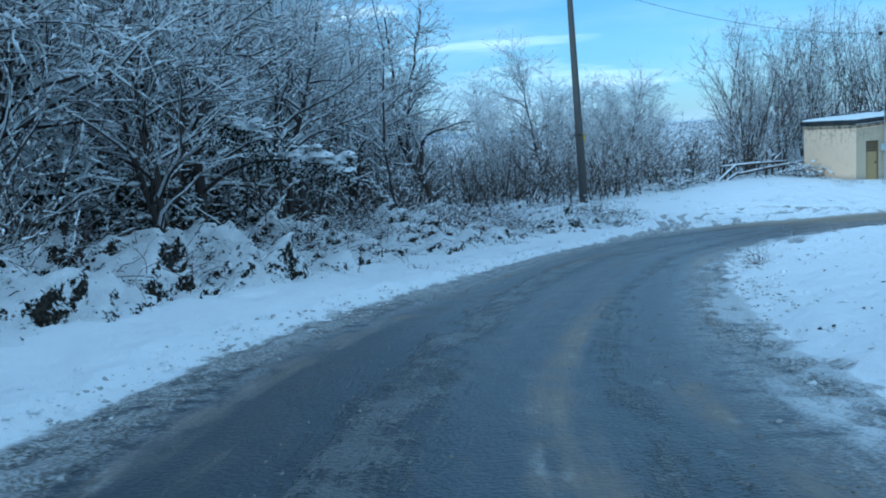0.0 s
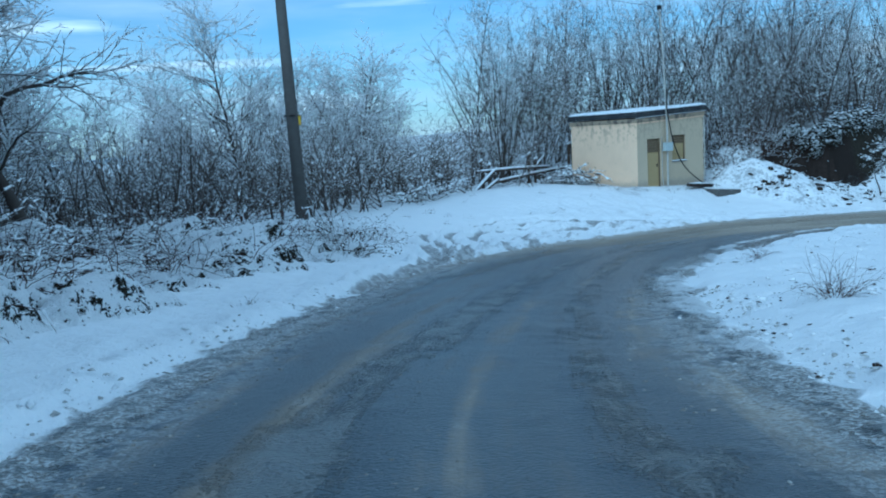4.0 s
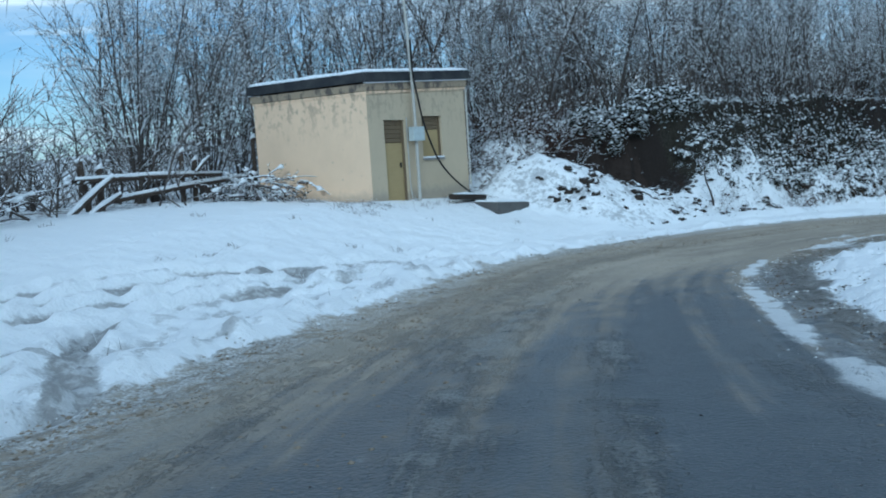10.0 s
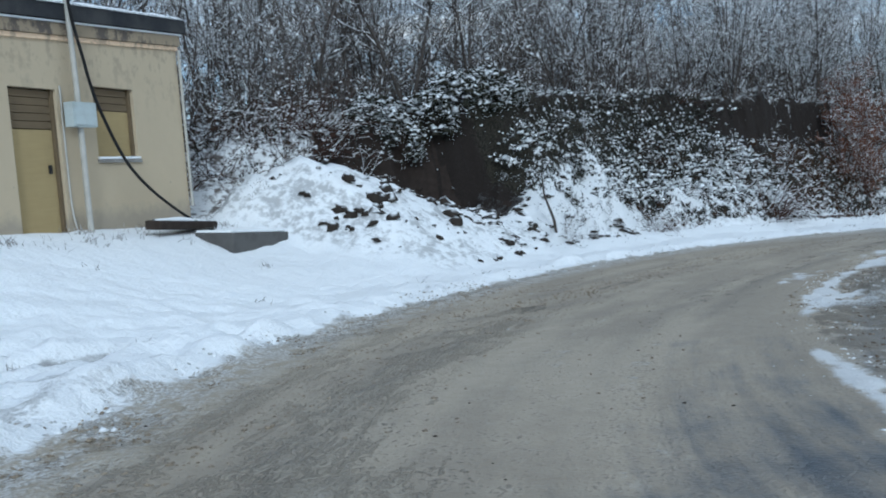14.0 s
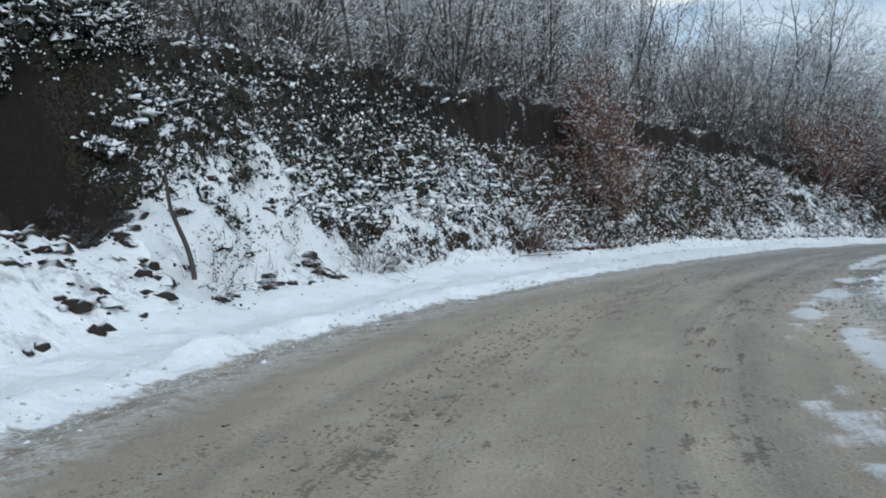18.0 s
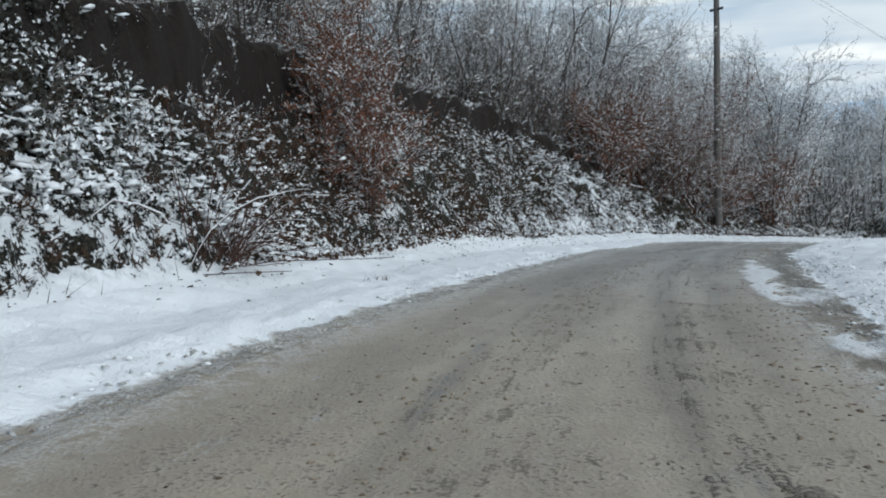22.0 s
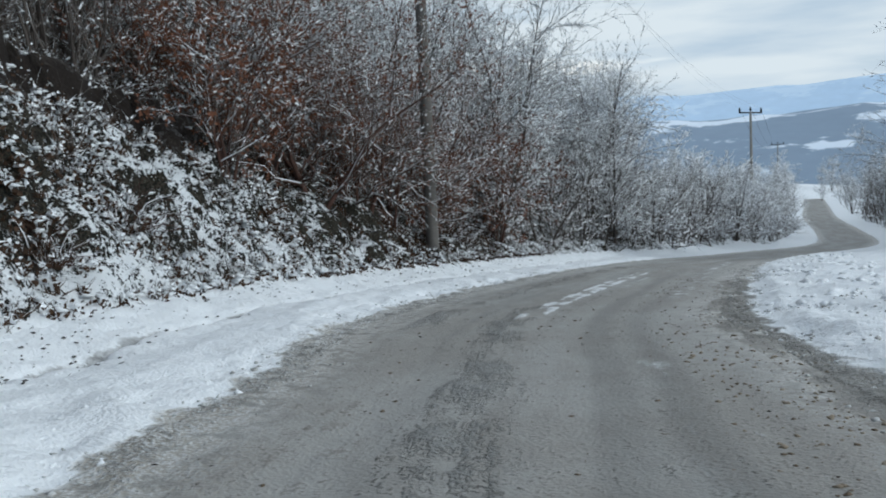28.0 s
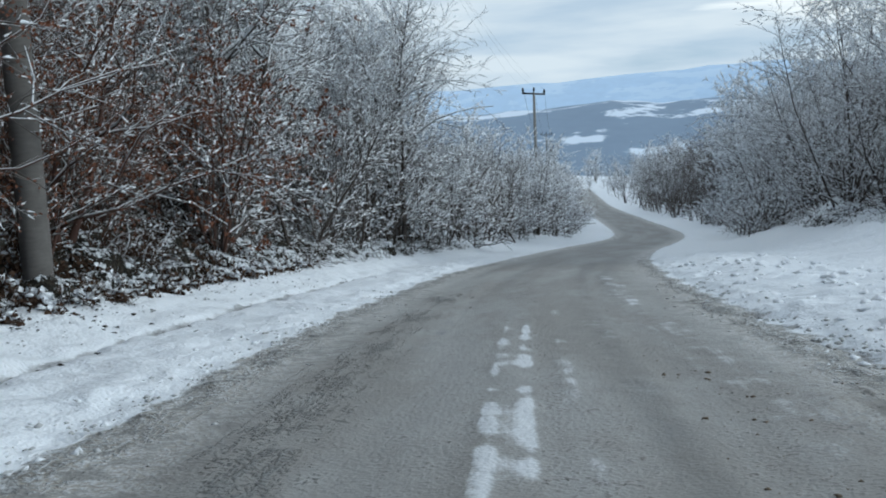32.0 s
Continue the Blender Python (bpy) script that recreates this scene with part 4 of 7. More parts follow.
def along_of(rng, paths, radii, count, lo, hi):
    """Random places on paths, with the way there and the radius."""
    m, k, _ = paths.shape
    w = np.linalg.norm(paths[:, -1] - paths[:, 0], axis=1)
    i = rng.choice(m, count, p=w / w.sum())
    t = rng.uniform(lo, hi, count) * (k - 1)
    j = np.minimum(t.astype(int), k - 2)
    f = (t - j)[:, None]
    at = paths[i, j] * (1 - f) + paths[i, j + 1] * f
    return at, unit(paths[i, j + 1] - paths[i, j]), radii[i, j] * (1 - f[:, 0]) + radii[i, j + 1] * f[:, 0]


def off_from(rng, way, low, high):
    """Headings that leave way by an angle between low and high degrees."""
    side = unit(np.cross(way, rng.normal(0, 1, way.shape)))
    a = np.radians(rng.uniform(low, high, len(way)))[:, None]
    return unit(way * np.cos(a) + side * np.sin(a))


def spikes(a, b, r):
    """Thin three-sided spikes from a to b, of root radius r: verts and triangles given as quads."""
    d = unit(b - a)
    ref = np.where(np.abs(d[:, 2:3]) > 0.9, np.array([1.0, 0, 0]), np.array([0, 0, 1.0]))
    x = unit(np.cross(d, ref))
    y = np.cross(d, x)
    ang = np.array([0.5, 2.594, 4.689])
    ring = a[:, None] + r[:, None, None] * (x[:, None] * np.cos(ang)[:, None] + y[:, None] * np.sin(ang)[:, None])
    v = np.concatenate([ring, b[:, None]], 1)
    i = np.arange(len(a) * 4).reshape(-1, 4)
    q = np.concatenate([np.stack([i[:, k], i[:, (k + 1) % 3], i[:, 3], i[:, 3]], -1) for k in range(3)])
    return v.reshape(-1, 3), q


def snow_on(rng, paths, radii, share, fat=1.25, sides=3, ends=False):
    """Snow lying along the upper side of part of the shoots; ends: from first to last point at once."""
    if ends:
        paths, radii = paths[:, [0, -1]], radii[:, [0, -1]]
    flat = np.abs(unit(paths[:, -1] - paths[:, 0])[:, 2]) < 0.88
    ok = flat & (rng.random(len(paths)) < share)
    p, r = paths[ok].copy(), radii[ok]
    thick = (0.004 + r * fat) * rng.uniform(0.5, 1.3, r.shape)
    p[..., 2] += r * 0.6 + thick * 0.5
    return tubes(p, thick, sides, False)


def flecks(rng, paths, radii, count, lo=0.03, hi=0.10, fat=(0.009, 0.022)):
    """Short pads of snow left here and there along the shoots."""
    at, way, r = along_of(rng, paths, radii, count, 0.05, 1.0)
    thick = rng.uniform(*fat, count) + r * 0.5
    half = way * rng.uniform(lo, hi, count)[:, None]
    at = at + np.stack([np.zeros(count), np.zeros(count), r * 0.6 + thick * 0.35], 1)
    ok = np.abs(way[:, 2]) < 0.93
    return spikes((at - half)[ok], (at + half * 1.4)[ok], thick[ok] * rng.uniform(0.7, 1.2, ok.sum()))


def lumps_mesh(rng, at, size, flat=0.6):
    """Small uneven lumps of eight faces each."""
    m = len(at)
    turn = rng.uniform(0, 6.28, (m, 1)) + np.arange(4) * np.pi / 2 + rng.normal(0, 0.25, (m, 4))
    sx = size[:, None] * rng.uniform(0.55, 1.35, (m, 4))
    ring = np.stack([np.cos(turn) * sx, np.sin(turn) * sx, rng.normal(0, 0.15, (m, 4)) * size[:, None]], -1)
    tip = np.stack([rng.normal(0, 0.3, m) * size, rng.normal(0, 0.3, m) * size, size * flat * rng.uniform(0.7, 1.2, m)], -1)
    low = -tip * np.array([1, 1, 0.5])
    v = np.concatenate([ring, tip[:, None], low[:, None]], 1) + at[:, None]
    i = np.arange(m * 6).reshape(m, 6)
    q = [np.stack([i[:, a], i[:, (a + 1) % 4], i[:, 4]], -1) for a in range(4)] + [np.stack([i[:, (a + 1) % 4], i[:, a], i[:, 5]], -1) for a in range(4)]
    q = np.concatenate(q)
    return v.reshape(-1, 3), np.concatenate([q, q[:, 2:]], 1)


def clumps_mesh(rng, at, size, flat=0.7):
    """Squat uneven clumps: two rings and a tip, open below."""
    m = len(at)
    out = []
    turn = rng.uniform(0, 6.28, (m, 1))
    for rad, z, k in ((1.0, 0.0, 0.22), (0.72, 0.55, 0.25)):
        a = turn + np.arange(5) * 2 * np.pi / 5 + rng.normal(0, 0.2, (m, 5))
        rr = size[:, None] * rad * rng.uniform(1 - 2 * k, 1 + k, (m, 5))
        out.append(np.stack([np.cos(a) * rr, np.sin(a) * rr, size[:, None] * flat * (z + rng.normal(0, 0.14, (m, 5)))], -1))
    tip = np.stack([rng.normal(0, 0.2, m) * size, rng.normal(0, 0.2, m) * size, size * flat * rng.uniform(0.8, 1.15, m)], -1)
    v = np.concatenate(out + [tip[:, None]], 1) + at[:, None]
    i = np.arange(m * 11).reshape(m, 11)
    q = []
    for k in range(5):
        j = (k + 1) % 5
        q += [np.stack([i[:, k], i[:, j], i[:, 5 + j], i[:, 5 + k]], -1), np.stack([i[:, 5 + k], i[:, 5 + j], i[:, 10], i[:, 10]], -1)]
    return v.reshape(-1, 3), np.concatenate(q)


def leaves_mesh(rng, at, size):
    """Curled leaves, each a folded pair of quads."""
    m = len(at)
    d = unit(rng.normal(0, 1, (m, 3)) + np.array([0, 0, -0.3]))
    w = unit(np.cross(d, rng.normal(0, 1, (m, 3)))) * (size * 0.38)[:, None]
    n = unit(np.cross(d, w)) * (size * 0.2)[:, None]
    d = d * size[:, None]
    v = np.stack([at, at + d * 0.5 + w + n, at + d, at + d * 0.5 - w + n, at + d * 0.5 - n * 0.3], 1)
    i = np.arange(m * 5).reshape(m, 5)
    return v.reshape(-1, 3), np.vstack([i[:, [0, 4, 2, 1]], i[:, [0, 3, 2, 4]]])


def grow_tree(seed, high, thick, stems, crown_from, reach, n_limb, n_branch, n_twig, snowy, leaves=0, bark=None, lean=0.12, lift=0.05, coarse=1.0, wind=1.0, spine=None):
    """Meshes of one bare tree: trunk with limbs, twigs, the snow on them, dry leaves."""
    rng = np.random.RandomState(seed)
    az = rng.uniform(0, 6.28, stems)
    tilt = rng.uniform(0.3, 1.0, stems) * lean * (1.6 if stems > 1 else 0.7)
    head = unit(np.stack([np.cos(az) * tilt, np.sin(az) * tilt, np.ones(stems)], 1))
    base = np.stack([np.cos(az), np.sin(az), np.zeros(stems)], 1) * thick * (1.1 if stems > 1 else 0)
    base[:, 2] = -0.25
    sl = high * rng.uniform(0.72, 1.0, stems)
    stem = shoots(rng, base, head, sl, 9, 0.07 * wind, 0.02)
    t = np.linspace(0, 1, 9)
    sr = thick * (1.0 - 0.88 * t[None] ** 0.8) * rng.uniform(0.7, 1.0, (stems, 1))
    sr[:, 0] *= 1.35
    if spine is not None:
        stem, sr = spine
    at, way, r = along_of(rng, stem, sr, n_limb, crown_from, 0.97)
    h = unit(off_from(rng, way, 35, 75) + np.array([0, 0, 0.12]))
    ll = reach * rng.uniform(0.45, 1.0, n_limb) * np.clip(1.25 - at[:, 2] / high, 0.25, 1)
    limb = shoots(rng, at, h, ll, 6, 0.16 * wind, lift)
    lr = np.minimum(r * 0.6, (0.012 + 0.012 * ll) * min(coarse, 1.5))[:, None] * np.linspace(1, 0.25, 6)
    allp, allr = np.concatenate([limb, stem[:, 3:]]), np.concatenate([lr, sr[:, 3:]])
    at, way, r = along_of(rng, allp, allr, n_branch, 0.15, 1.0)
    bl = reach * rng.uniform(0.18, 0.42, n_branch)
    br = shoots(rng, at, unit(off_from(rng, way, 25, 65) + np.array([0, 0, 0.1])), bl, 3, 0.2, lift)
    brr = np.minimum(r * 0.7, 0.012 * coarse)[:, None] * np.linspace(1, 0.45, 3)
    at, way, r = along_of(rng, br, brr, n_twig, 0.2, 1.0)
    tl = rng.uniform(0.16, 0.55, n_twig)
    tw = shoots(rng, at, off_from(rng, way, 20, 60), tl, 2, 0.1, lift * 0.6)
    twr = np.full((n_twig, 1), 0.0055 * coarse) * np.array([1.0, 0.6])
    bark = bark or BARK
    out = [("trunk", mesh_np("trunk", *join([tubes(stem, sr, 7), tubes(limb, lr, 4)]), bark), "")]
    out.append(("crown", mesh_np("crown", *join([tubes(br, brr, 3), spikes(tw[:, 0], tw[:, 1], twr[:, 0])]), TWIG), "bare frosted twigs"))
    sn = [snow_on(rng, limb, lr, min(1, snowy * 1.1), 0.9 + 0.35 * max(0, snowy - 1)), snow_on(rng, br, brr, snowy * 0.55, 0.8)]
    sn += [flecks(rng, br, brr, int(n_branch * snowy * 2.0), 0.02, 0.065 * coarse, (0.010 * coarse, 0.025 * coarse)), flecks(rng, tw, twr, int(n_twig * snowy), 0.02, 0.06 * coarse, (0.010 * coarse, 0.025 * coarse))]
    out.append(("snow_cover", mesh_np("snow_cover", *join(sn), SNOW), "fresh snow lying on the branches"))
    if leaves:
        at = along_of(rng, tw, twr, leaves, 0.1, 1.0)[0]
        out.append(("foliage", mesh_np("foliage", *leaves_mesh(rng, at, rng.uniform(0.04, 0.085, leaves)), LEAF_BROWN, False), "dry rust-brown leaves"))
    return out


def plant(pieces, name, m, label, category, group):
    ob = thing(name, m, label, category, group)
    for n, me, lab in pieces:
        ob2 = part(n, me, ob, lab)
        if n != "trunk":
            ob2["kind"] = "stuff"
    return ob


def grow_bramble(seed, wide, high, n_cane, n_leaf, n_snow, leaf_mat, share=0.5):
    rng = np.random.RandomState(seed)
    az = rng.uniform(0, 6.28, n_cane)
    base = np.stack([np.cos(az), np.sin(az), np.zeros(n_cane)], 1) * (rng.random((n_cane, 1)) ** 0.6) * wide * 0.6
    base[:, 2] = -0.1
    d = unit(np.stack([np.cos(az + rng.normal(0, 0.8, n_cane)), np.sin(az + rng.normal(0, 0.8, n_cane)), rng.uniform(0.6, 2.2, n_cane)], 1))
    p = shoots(rng, base, d, rng.uniform(0.6, 1.2, n_cane) * high * 1.7, 6, 0.18, -0.22)
    p[..., 2] = np.maximum(p[..., 2], -0.12)
    r = np.full((n_cane, 1), 0.007) * np.linspace(1, 0.5, 6)
    out = [("cane_tangle", mesh_np("cane_tangle", *tubes(p, r, 3), BARK_RED), "")]
    if n_leaf:
        at = along_of(rng, p, r, n_leaf, 0.15, 1.0)[0] + rng.normal(0, 0.05, (n_leaf, 3))
        out.append(("foliage", mesh_np("foliage", *leaves_mesh(rng, at, rng.uniform(0.04, 0.085, n_leaf)), leaf_mat, False), ""))
    at = along_of(rng, p, r, n_snow, 0.2, 1.0)[0] + rng.normal(0, 0.04, (n_snow, 3))
    sn = lumps_mesh(rng, at + np.array([0, 0, 0.02]), 0.012 + 0.05 * rng.random(n_snow) ** 1.6, 0.55)
    sn2 = snow_on(rng, p, r, share, 1.2)
    out.append(("snow_cover", mesh_np("snow_cover", *join([sn, sn2]), SNOW), "fresh snow caught in the canes"))
    return out


def places(rng, count, s_lo, s_hi, u_lo, u_hi, keep=None):
    """Random places on the ground of a strip beside the road: (n, 3)."""
    s, u = rng.uniform(s_lo, s_hi, count), rng.uniform(u_lo, u_hi, count)
    k = np.abs(ALONG[None] - s[:, None]).argmin(1)
    x, y = ROAD[k, 0] - TAN[k, 1] * u, ROAD[k, 1] + TAN[k, 0] * u
    _, u2, _ = beside(x, y)
    ok = np.abs(np.abs(u2) - np.abs(u)) < 1.0
    if keep is not None:
        ok &= keep(x, y)
    x, y = x[ok], y[ok]
    return np.stack([x, y, land(x, y)[0]], 1)


def thicket(name, seed, count, s_lo, s_hi, u_lo, u_hi, high, n_branch, n_twig, snowy, label, keep=None, low=0.1, fleck=(0.012, 0.030), coarse=1.3, reach=1.0, stroke=0.075):
    """The depth of a wood, too dense to count: stems, twigs and the snow on them."""
    rng = np.random.RandomState(seed)
    base = places(rng, count, s_lo, s_hi, u_lo, u_hi, keep)
    n = len(base)
    base[:, 2] -= 0.2
    head = unit(np.stack([rng.normal(0, 0.22, n), rng.normal(0, 0.22, n), np.ones(n)], 1))
    stem = shoots(rng, base, head, high * rng.uniform(0.35, 1.0, n), 7, 0.12, 0.03)
    sr = rng.uniform(0.018, 0.06, (n, 1)) * np.linspace(1, 0.15, 7)
    at, way, r = along_of(rng, stem, sr, n_branch, low, 1.0)
    br = shoots(rng, at, off_from(rng, way, 25, 70), rng.uniform(0.6, 2.0, n_branch) * reach, 3, 0.22, 0.04)
    brr = np.minimum(r * 0.8, 0.013 * coarse)[:, None] * np.linspace(1, 0.5, 3)
    at, way, r = along_of(rng, br, brr, n_twig, 0.2, 1.0)
    tw = shoots(rng, at, off_from(rng, way, 20, 65), rng.uniform(0.3, 0.8, n_twig) * min(1, reach * 1.3), 2, 0.1, 0.03)
    twr = np.full((n_twig, 1), 0.008 * coarse) * np.array([1.0, 0.6])
    ob = tagged(new(name), label, "woods", kind="stuff")
    for nm, geo, mat in (
        ("stems", join([tubes(stem, sr, 5)]), BARK),
        ("twigs", join([tubes(br, brr, 3), spikes(tw[:, 0], tw[:, 1], twr[:, 0])]), TWIG),
        ("snow_cover", join([flecks(rng, br, brr, int(n_branch * snowy * 2.4), 0.02, stroke, fleck), flecks(rng, tw, twr, int(n_twig * snowy * 1.1), 0.02, stroke, fleck)]), SNOW),
    ):
        tagged(part(nm, mesh_np(nm, *geo, mat), ob), kind="stuff")
    return ob


NEAR = [grow_tree(11 + i, h, th, st, cf, re, 46, 420, 1500, sn, lift=0.03, coarse=1.25, wind=1.5) for i, (h, th, st, cf, re, sn) in enumerate((
    (9.0, 0.13, 2, 0.16, 4.2, 2.9), (8.5, 0.11, 3, 0.14, 3.8, 2.9), (10.5, 0.15, 1, 0.18, 4.4, 2.9), (8.0, 0.08, 5, 0.12, 3.4, 3.0)))]
POLEY = [grow_tree(31 + i, h, th, st, cf, re, 32, 240, 850, sn, lean=0.28, coarse=1.15) for i, (h, th, st, cf, re, sn) in enumerate((
    (10.0, 0.070, 2, 0.10, 2.6, 0.54), (9.0, 0.055, 4, 0.06, 2.4, 0.58), (11.0, 0.085, 1, 0.12, 2.8, 0.48), (8.5, 0.045, 7, 0.05, 2.4, 0.6)))]
WHITE = [grow_tree(51 + i, h, th, st, cf, re, 38, 340, 1250, 1.6, lift=0.02, coarse=1.1) for i, (h, th, st, cf, re) in enumerate((
    (8.0, 0.075, 4, 0.04, 3.2), (7.0, 0.06, 6, 0.03, 3.0), (9.0, 0.085, 3, 0.05, 3.4)))]
# far stock carries extra snow, whitening it in place of distance haze
FAR = [grow_tree(81 + i, h, 0.07, st, 0.04, 3.4, 26, 170, 520, 1.8, lift=0.02, coarse=2.4) for i, (h, st) in enumerate(((8.0, 4), (7.0, 6), (9.0, 3)))]
RUSTY = [grow_tree(71 + i, h, 0.04, 6, 0.03, 1.7, 30, 190, 800, 0.5, lv, BARK_RED) for i, (h, lv) in enumerate(((3.2, 3800), (4.4, 3200)))]
BRAMBLE = [grow_bramble(91 + i, w, h, 34, 260, 120, LEAF_GREEN) for i, (w, h) in enumerate(((1.0, 0.6), (0.8, 0.8), (1.2, 0.45)))]
DRY = [grow_bramble(101 + i, w, h, 70, 36, 60, LEAF_DULL, 0.12) for i, (w, h) in enumerate(((0.7, 0.9), (0.5, 0.7)))]
TREE_LABEL = "bare winter tree with thin snow-dusted branches"
COPSE_LABEL = "slender bare tree standing in a dense snowy copse"
WHITE_LABEL = "bushy tree white with hoar frost and snow"


def scatter(stock, count, name, label, category, group, s_lo, s_hi, u_lo, u_hi, gap, seed, scale=(0.8, 1.2), keep=None):
    """Plants of a kind over a strip beside the road, no two nearer than gap."""
    rng = np.random.RandomState(seed)
    made, first = [], [None] * len(stock)
    for x, y, z in places(rng, count * 8, s_lo, s_hi, u_lo, u_hi, keep):
        if len(made) >= count:
            break
        if any((x - a) ** 2 + (y - b) ** 2 < gap * gap for a, b in made):
            continue
        made.append((x, y))
        i = rng.randint(len(stock))
        m = pose(x, y, z, rng.uniform(-4, 4), rng.uniform(-4, 4), rng.uniform(0, 360)) @ Matrix.Scale(rng.uniform(*scale), 4)
        if first[i] is None:
            first[i] = plant(stock[i], name, m, label, category, group)
        else:
            ob = copy_thing(first[i], Matrix())
            ob.matrix_basis = m


def off_hut(x, y):
    return ~((-3.5 < x) & (x < 9.5) & (-4 < y) & (y < 7.5))


def off_slide(x, y):
    return off_hut(x, y) & ((x - 11.0) ** 2 + (y + 3.2) ** 2 > 7.5)


def right_of_gap(x, y):
    return off_hut(x, y) & (x + 4.0 > 0.75 * (y - 6.3)) & (x > -4.2)


def plant_at(stock, spots, name, label, category, group, seed):
    """Plants at chosen places: x, y, size."""
    rng = np.random.RandomState(seed)
    for k, (x, y, size) in enumerate(spots):
        m = pose(x, y, ground_at(x, y), rng.uniform(-3, 3), rng.uniform(-3, 3), rng.uniform(0, 360)) @ Matrix.Scale(size, 4)
        plant(stock[k % len(stock)], name, m, label, category, group)


# woods on the low side, up the hill
plant_at(NEAR, ((-36.2, -14.0, 1.0), (-39.5, -17.5, 1.0), (-43.6, -22.0, 1.05), (-38.0, -12.5, 1.0), (-41.5, -15.0, 1.05), (-27.4, 0.6, 0.75), (-30.0, 1.5, 0.85), (-33.8, -3.0, 0.95), (-25.0, 3.0, 0.6), (-33.0, -9.5, 0.85), (-35.0, -11.5, 1.0), (-34.5, -6.5, 1.0), (-37.0, -9.0, 1.0), (-31.6, -3.4, 0.85), (-32.2, -8.6, 0.9), (-30.6, -2.6, 0.95), (-31.4, 1.0, 1.0), (-28.6, -1.0, 0.8), (-29.6, 3.5, 0.95)), "tree", TREE_LABEL, "tree", "woods beside the road", 41)
scatter(NEAR, 32, "tree", TREE_LABEL, "tree", "woods beside the road", -16, 27, 7.6, 20, 2.2, 1)
thicket("woodland", 201, 480, -24, 27, 9.0, 28, 9.5, 6200, 15500, 4.2, "dense bare woodland dusted with snow", low=0.02, coarse=1.5, fleck=(0.022, 0.054), stroke=0.11)
thicket("woodland", 216, 120, 26, 34, 16, 28, 7.0, 2600, 6500, 1.2, "dense bare woodland dusted with snow", low=0.02, coarse=1.8)
def crooked_tree():
    """A dark tree that forks low: a leaning trunk, a second leader, an elbowed limb; drawn in the plane that faces the road."""
    lines = (((0, -0.3), (-0.12, 0.5), (-0.35, 1.2), (-0.6, 1.75), (-0.95, 2.3), (-1.3, 3.1), (-1.45, 4.2), (-1.4, 5.6), (-1.6, 7.8)),
             ((-0.95, 2.3), (-1.05, 2.7), (-0.95, 3.4), (-0.85, 4.3), (-0.8, 5.2), (-0.55, 6.0), (-0.5, 6.7), (-0.3, 7.3), (-0.2, 8.0)),
             ((-0.58, 1.7), (-0.50, 2.2), (-0.46, 2.6), (-0.42, 2.95), (-0.2, 3.25), (0.15, 3.4), (0.5, 3.45), (0.9, 3.6), (1.4, 3.7)))
    depth = np.array([[0.12 * math.sin(1.7 * k + 2 * i) for k in range(9)] for i in range(3)])
    way = np.array([[(0.95 * r + 0.3 * d, -0.3 * r + 0.95 * d, z) for (r, z), d in zip(a, b)] for a, b in zip(lines, depth)])
    thick = np.array([0.15, 0.085, 0.095])[:, None] * np.linspace(1, 0.22, 9)
    pieces = grow_tree(29, 8.0, 0.14, 3, 0.30, 3.0, 40, 420, 1500, 1.5, lift=0.03, coarse=1.2, wind=1.4, spine=(way, thick))
    plant(pieces, "tree", pose(-28.7, -7.0, ground_at(-28.7, -7.0) - 0.1), "dark crooked tree forking low, its twigs edged with snow", "tree", "woods beside the road")


crooked_tree()
# open trees behind the yard, with thickets at their feet
plant_at(NEAR, ((-9.0, 10.4, 0.85), (-11.5, 12.5, 0.85), (-7.2, 12.5, 0.7), (-13.0, 8.8, 0.65), (-16.5, 14.0, 0.85), (-11.0, 8.8, 0.72), (-14.2, 11.0, 0.95), (-8.0, 15.0, 0.8), (-18.5, 9.0, 0.55), (-24.5, 10.0, 0.6), (-21.0, 17.0, 0.75), (-29.0, 6.0, 0.65), (-12.6, 14.5, 0.9), (-17.8, 11.4, 0.65), (-15.0, 17.0, 0.9), (-26.0, 14.0, 0.7), (-9.8, 6.4, 0.5), (-5.4, 14.4, 0.75)), "tree", TREE_LABEL, "tree", "trees behind the yard", 42)
thicket("scrub", 207, 260, -20, 30, 9.0, 24, 2.4, 2600, 7000, 2.2, "dark undergrowth below the bare trees", low=0.0, coarse=2.0)
thicket("scrub", 206, 640, 26, 54, 12.0, 30, 3.6, 6400, 17000, 0.7, "low reddish scrub and brambles under the trees", keep=off_hut, low=0.0, coarse=1.8)
# copse on the hillside behind the hut and over the bank
scatter(POLEY, 26, "tree", COPSE_LABEL, "tree", "copse over the bank", 50, 70, 14.0, 25, 1.5, 3, keep=right_of_gap)
scatter(POLEY, 66, "tree", COPSE_LABEL, "tree", "copse over the bank", 63, 122, 9.2, 15, 1.4, 4, (0.6, 1.0), keep=off_hut)
thicket("copse", 202, 620, 50, 90, 11.0, 36, 10.5, 10500, 25000, 0.38, "dense copse of thin snowy stems", keep=right_of_gap, low=0.02, coarse=1.9)
thicket("copse", 203, 760, 82, 140, 9.2, 24, 9.5, 11500, 30000, 1.1, "dense copse of thin snowy stems", low=0.02)
thicket("scrub", 211, 620, 62, 126, 8.9, 14, 2.8, 6500, 16000, 0.5, "tangled snowy scrub along the top of the bank", keep=off_slide, low=0.0)
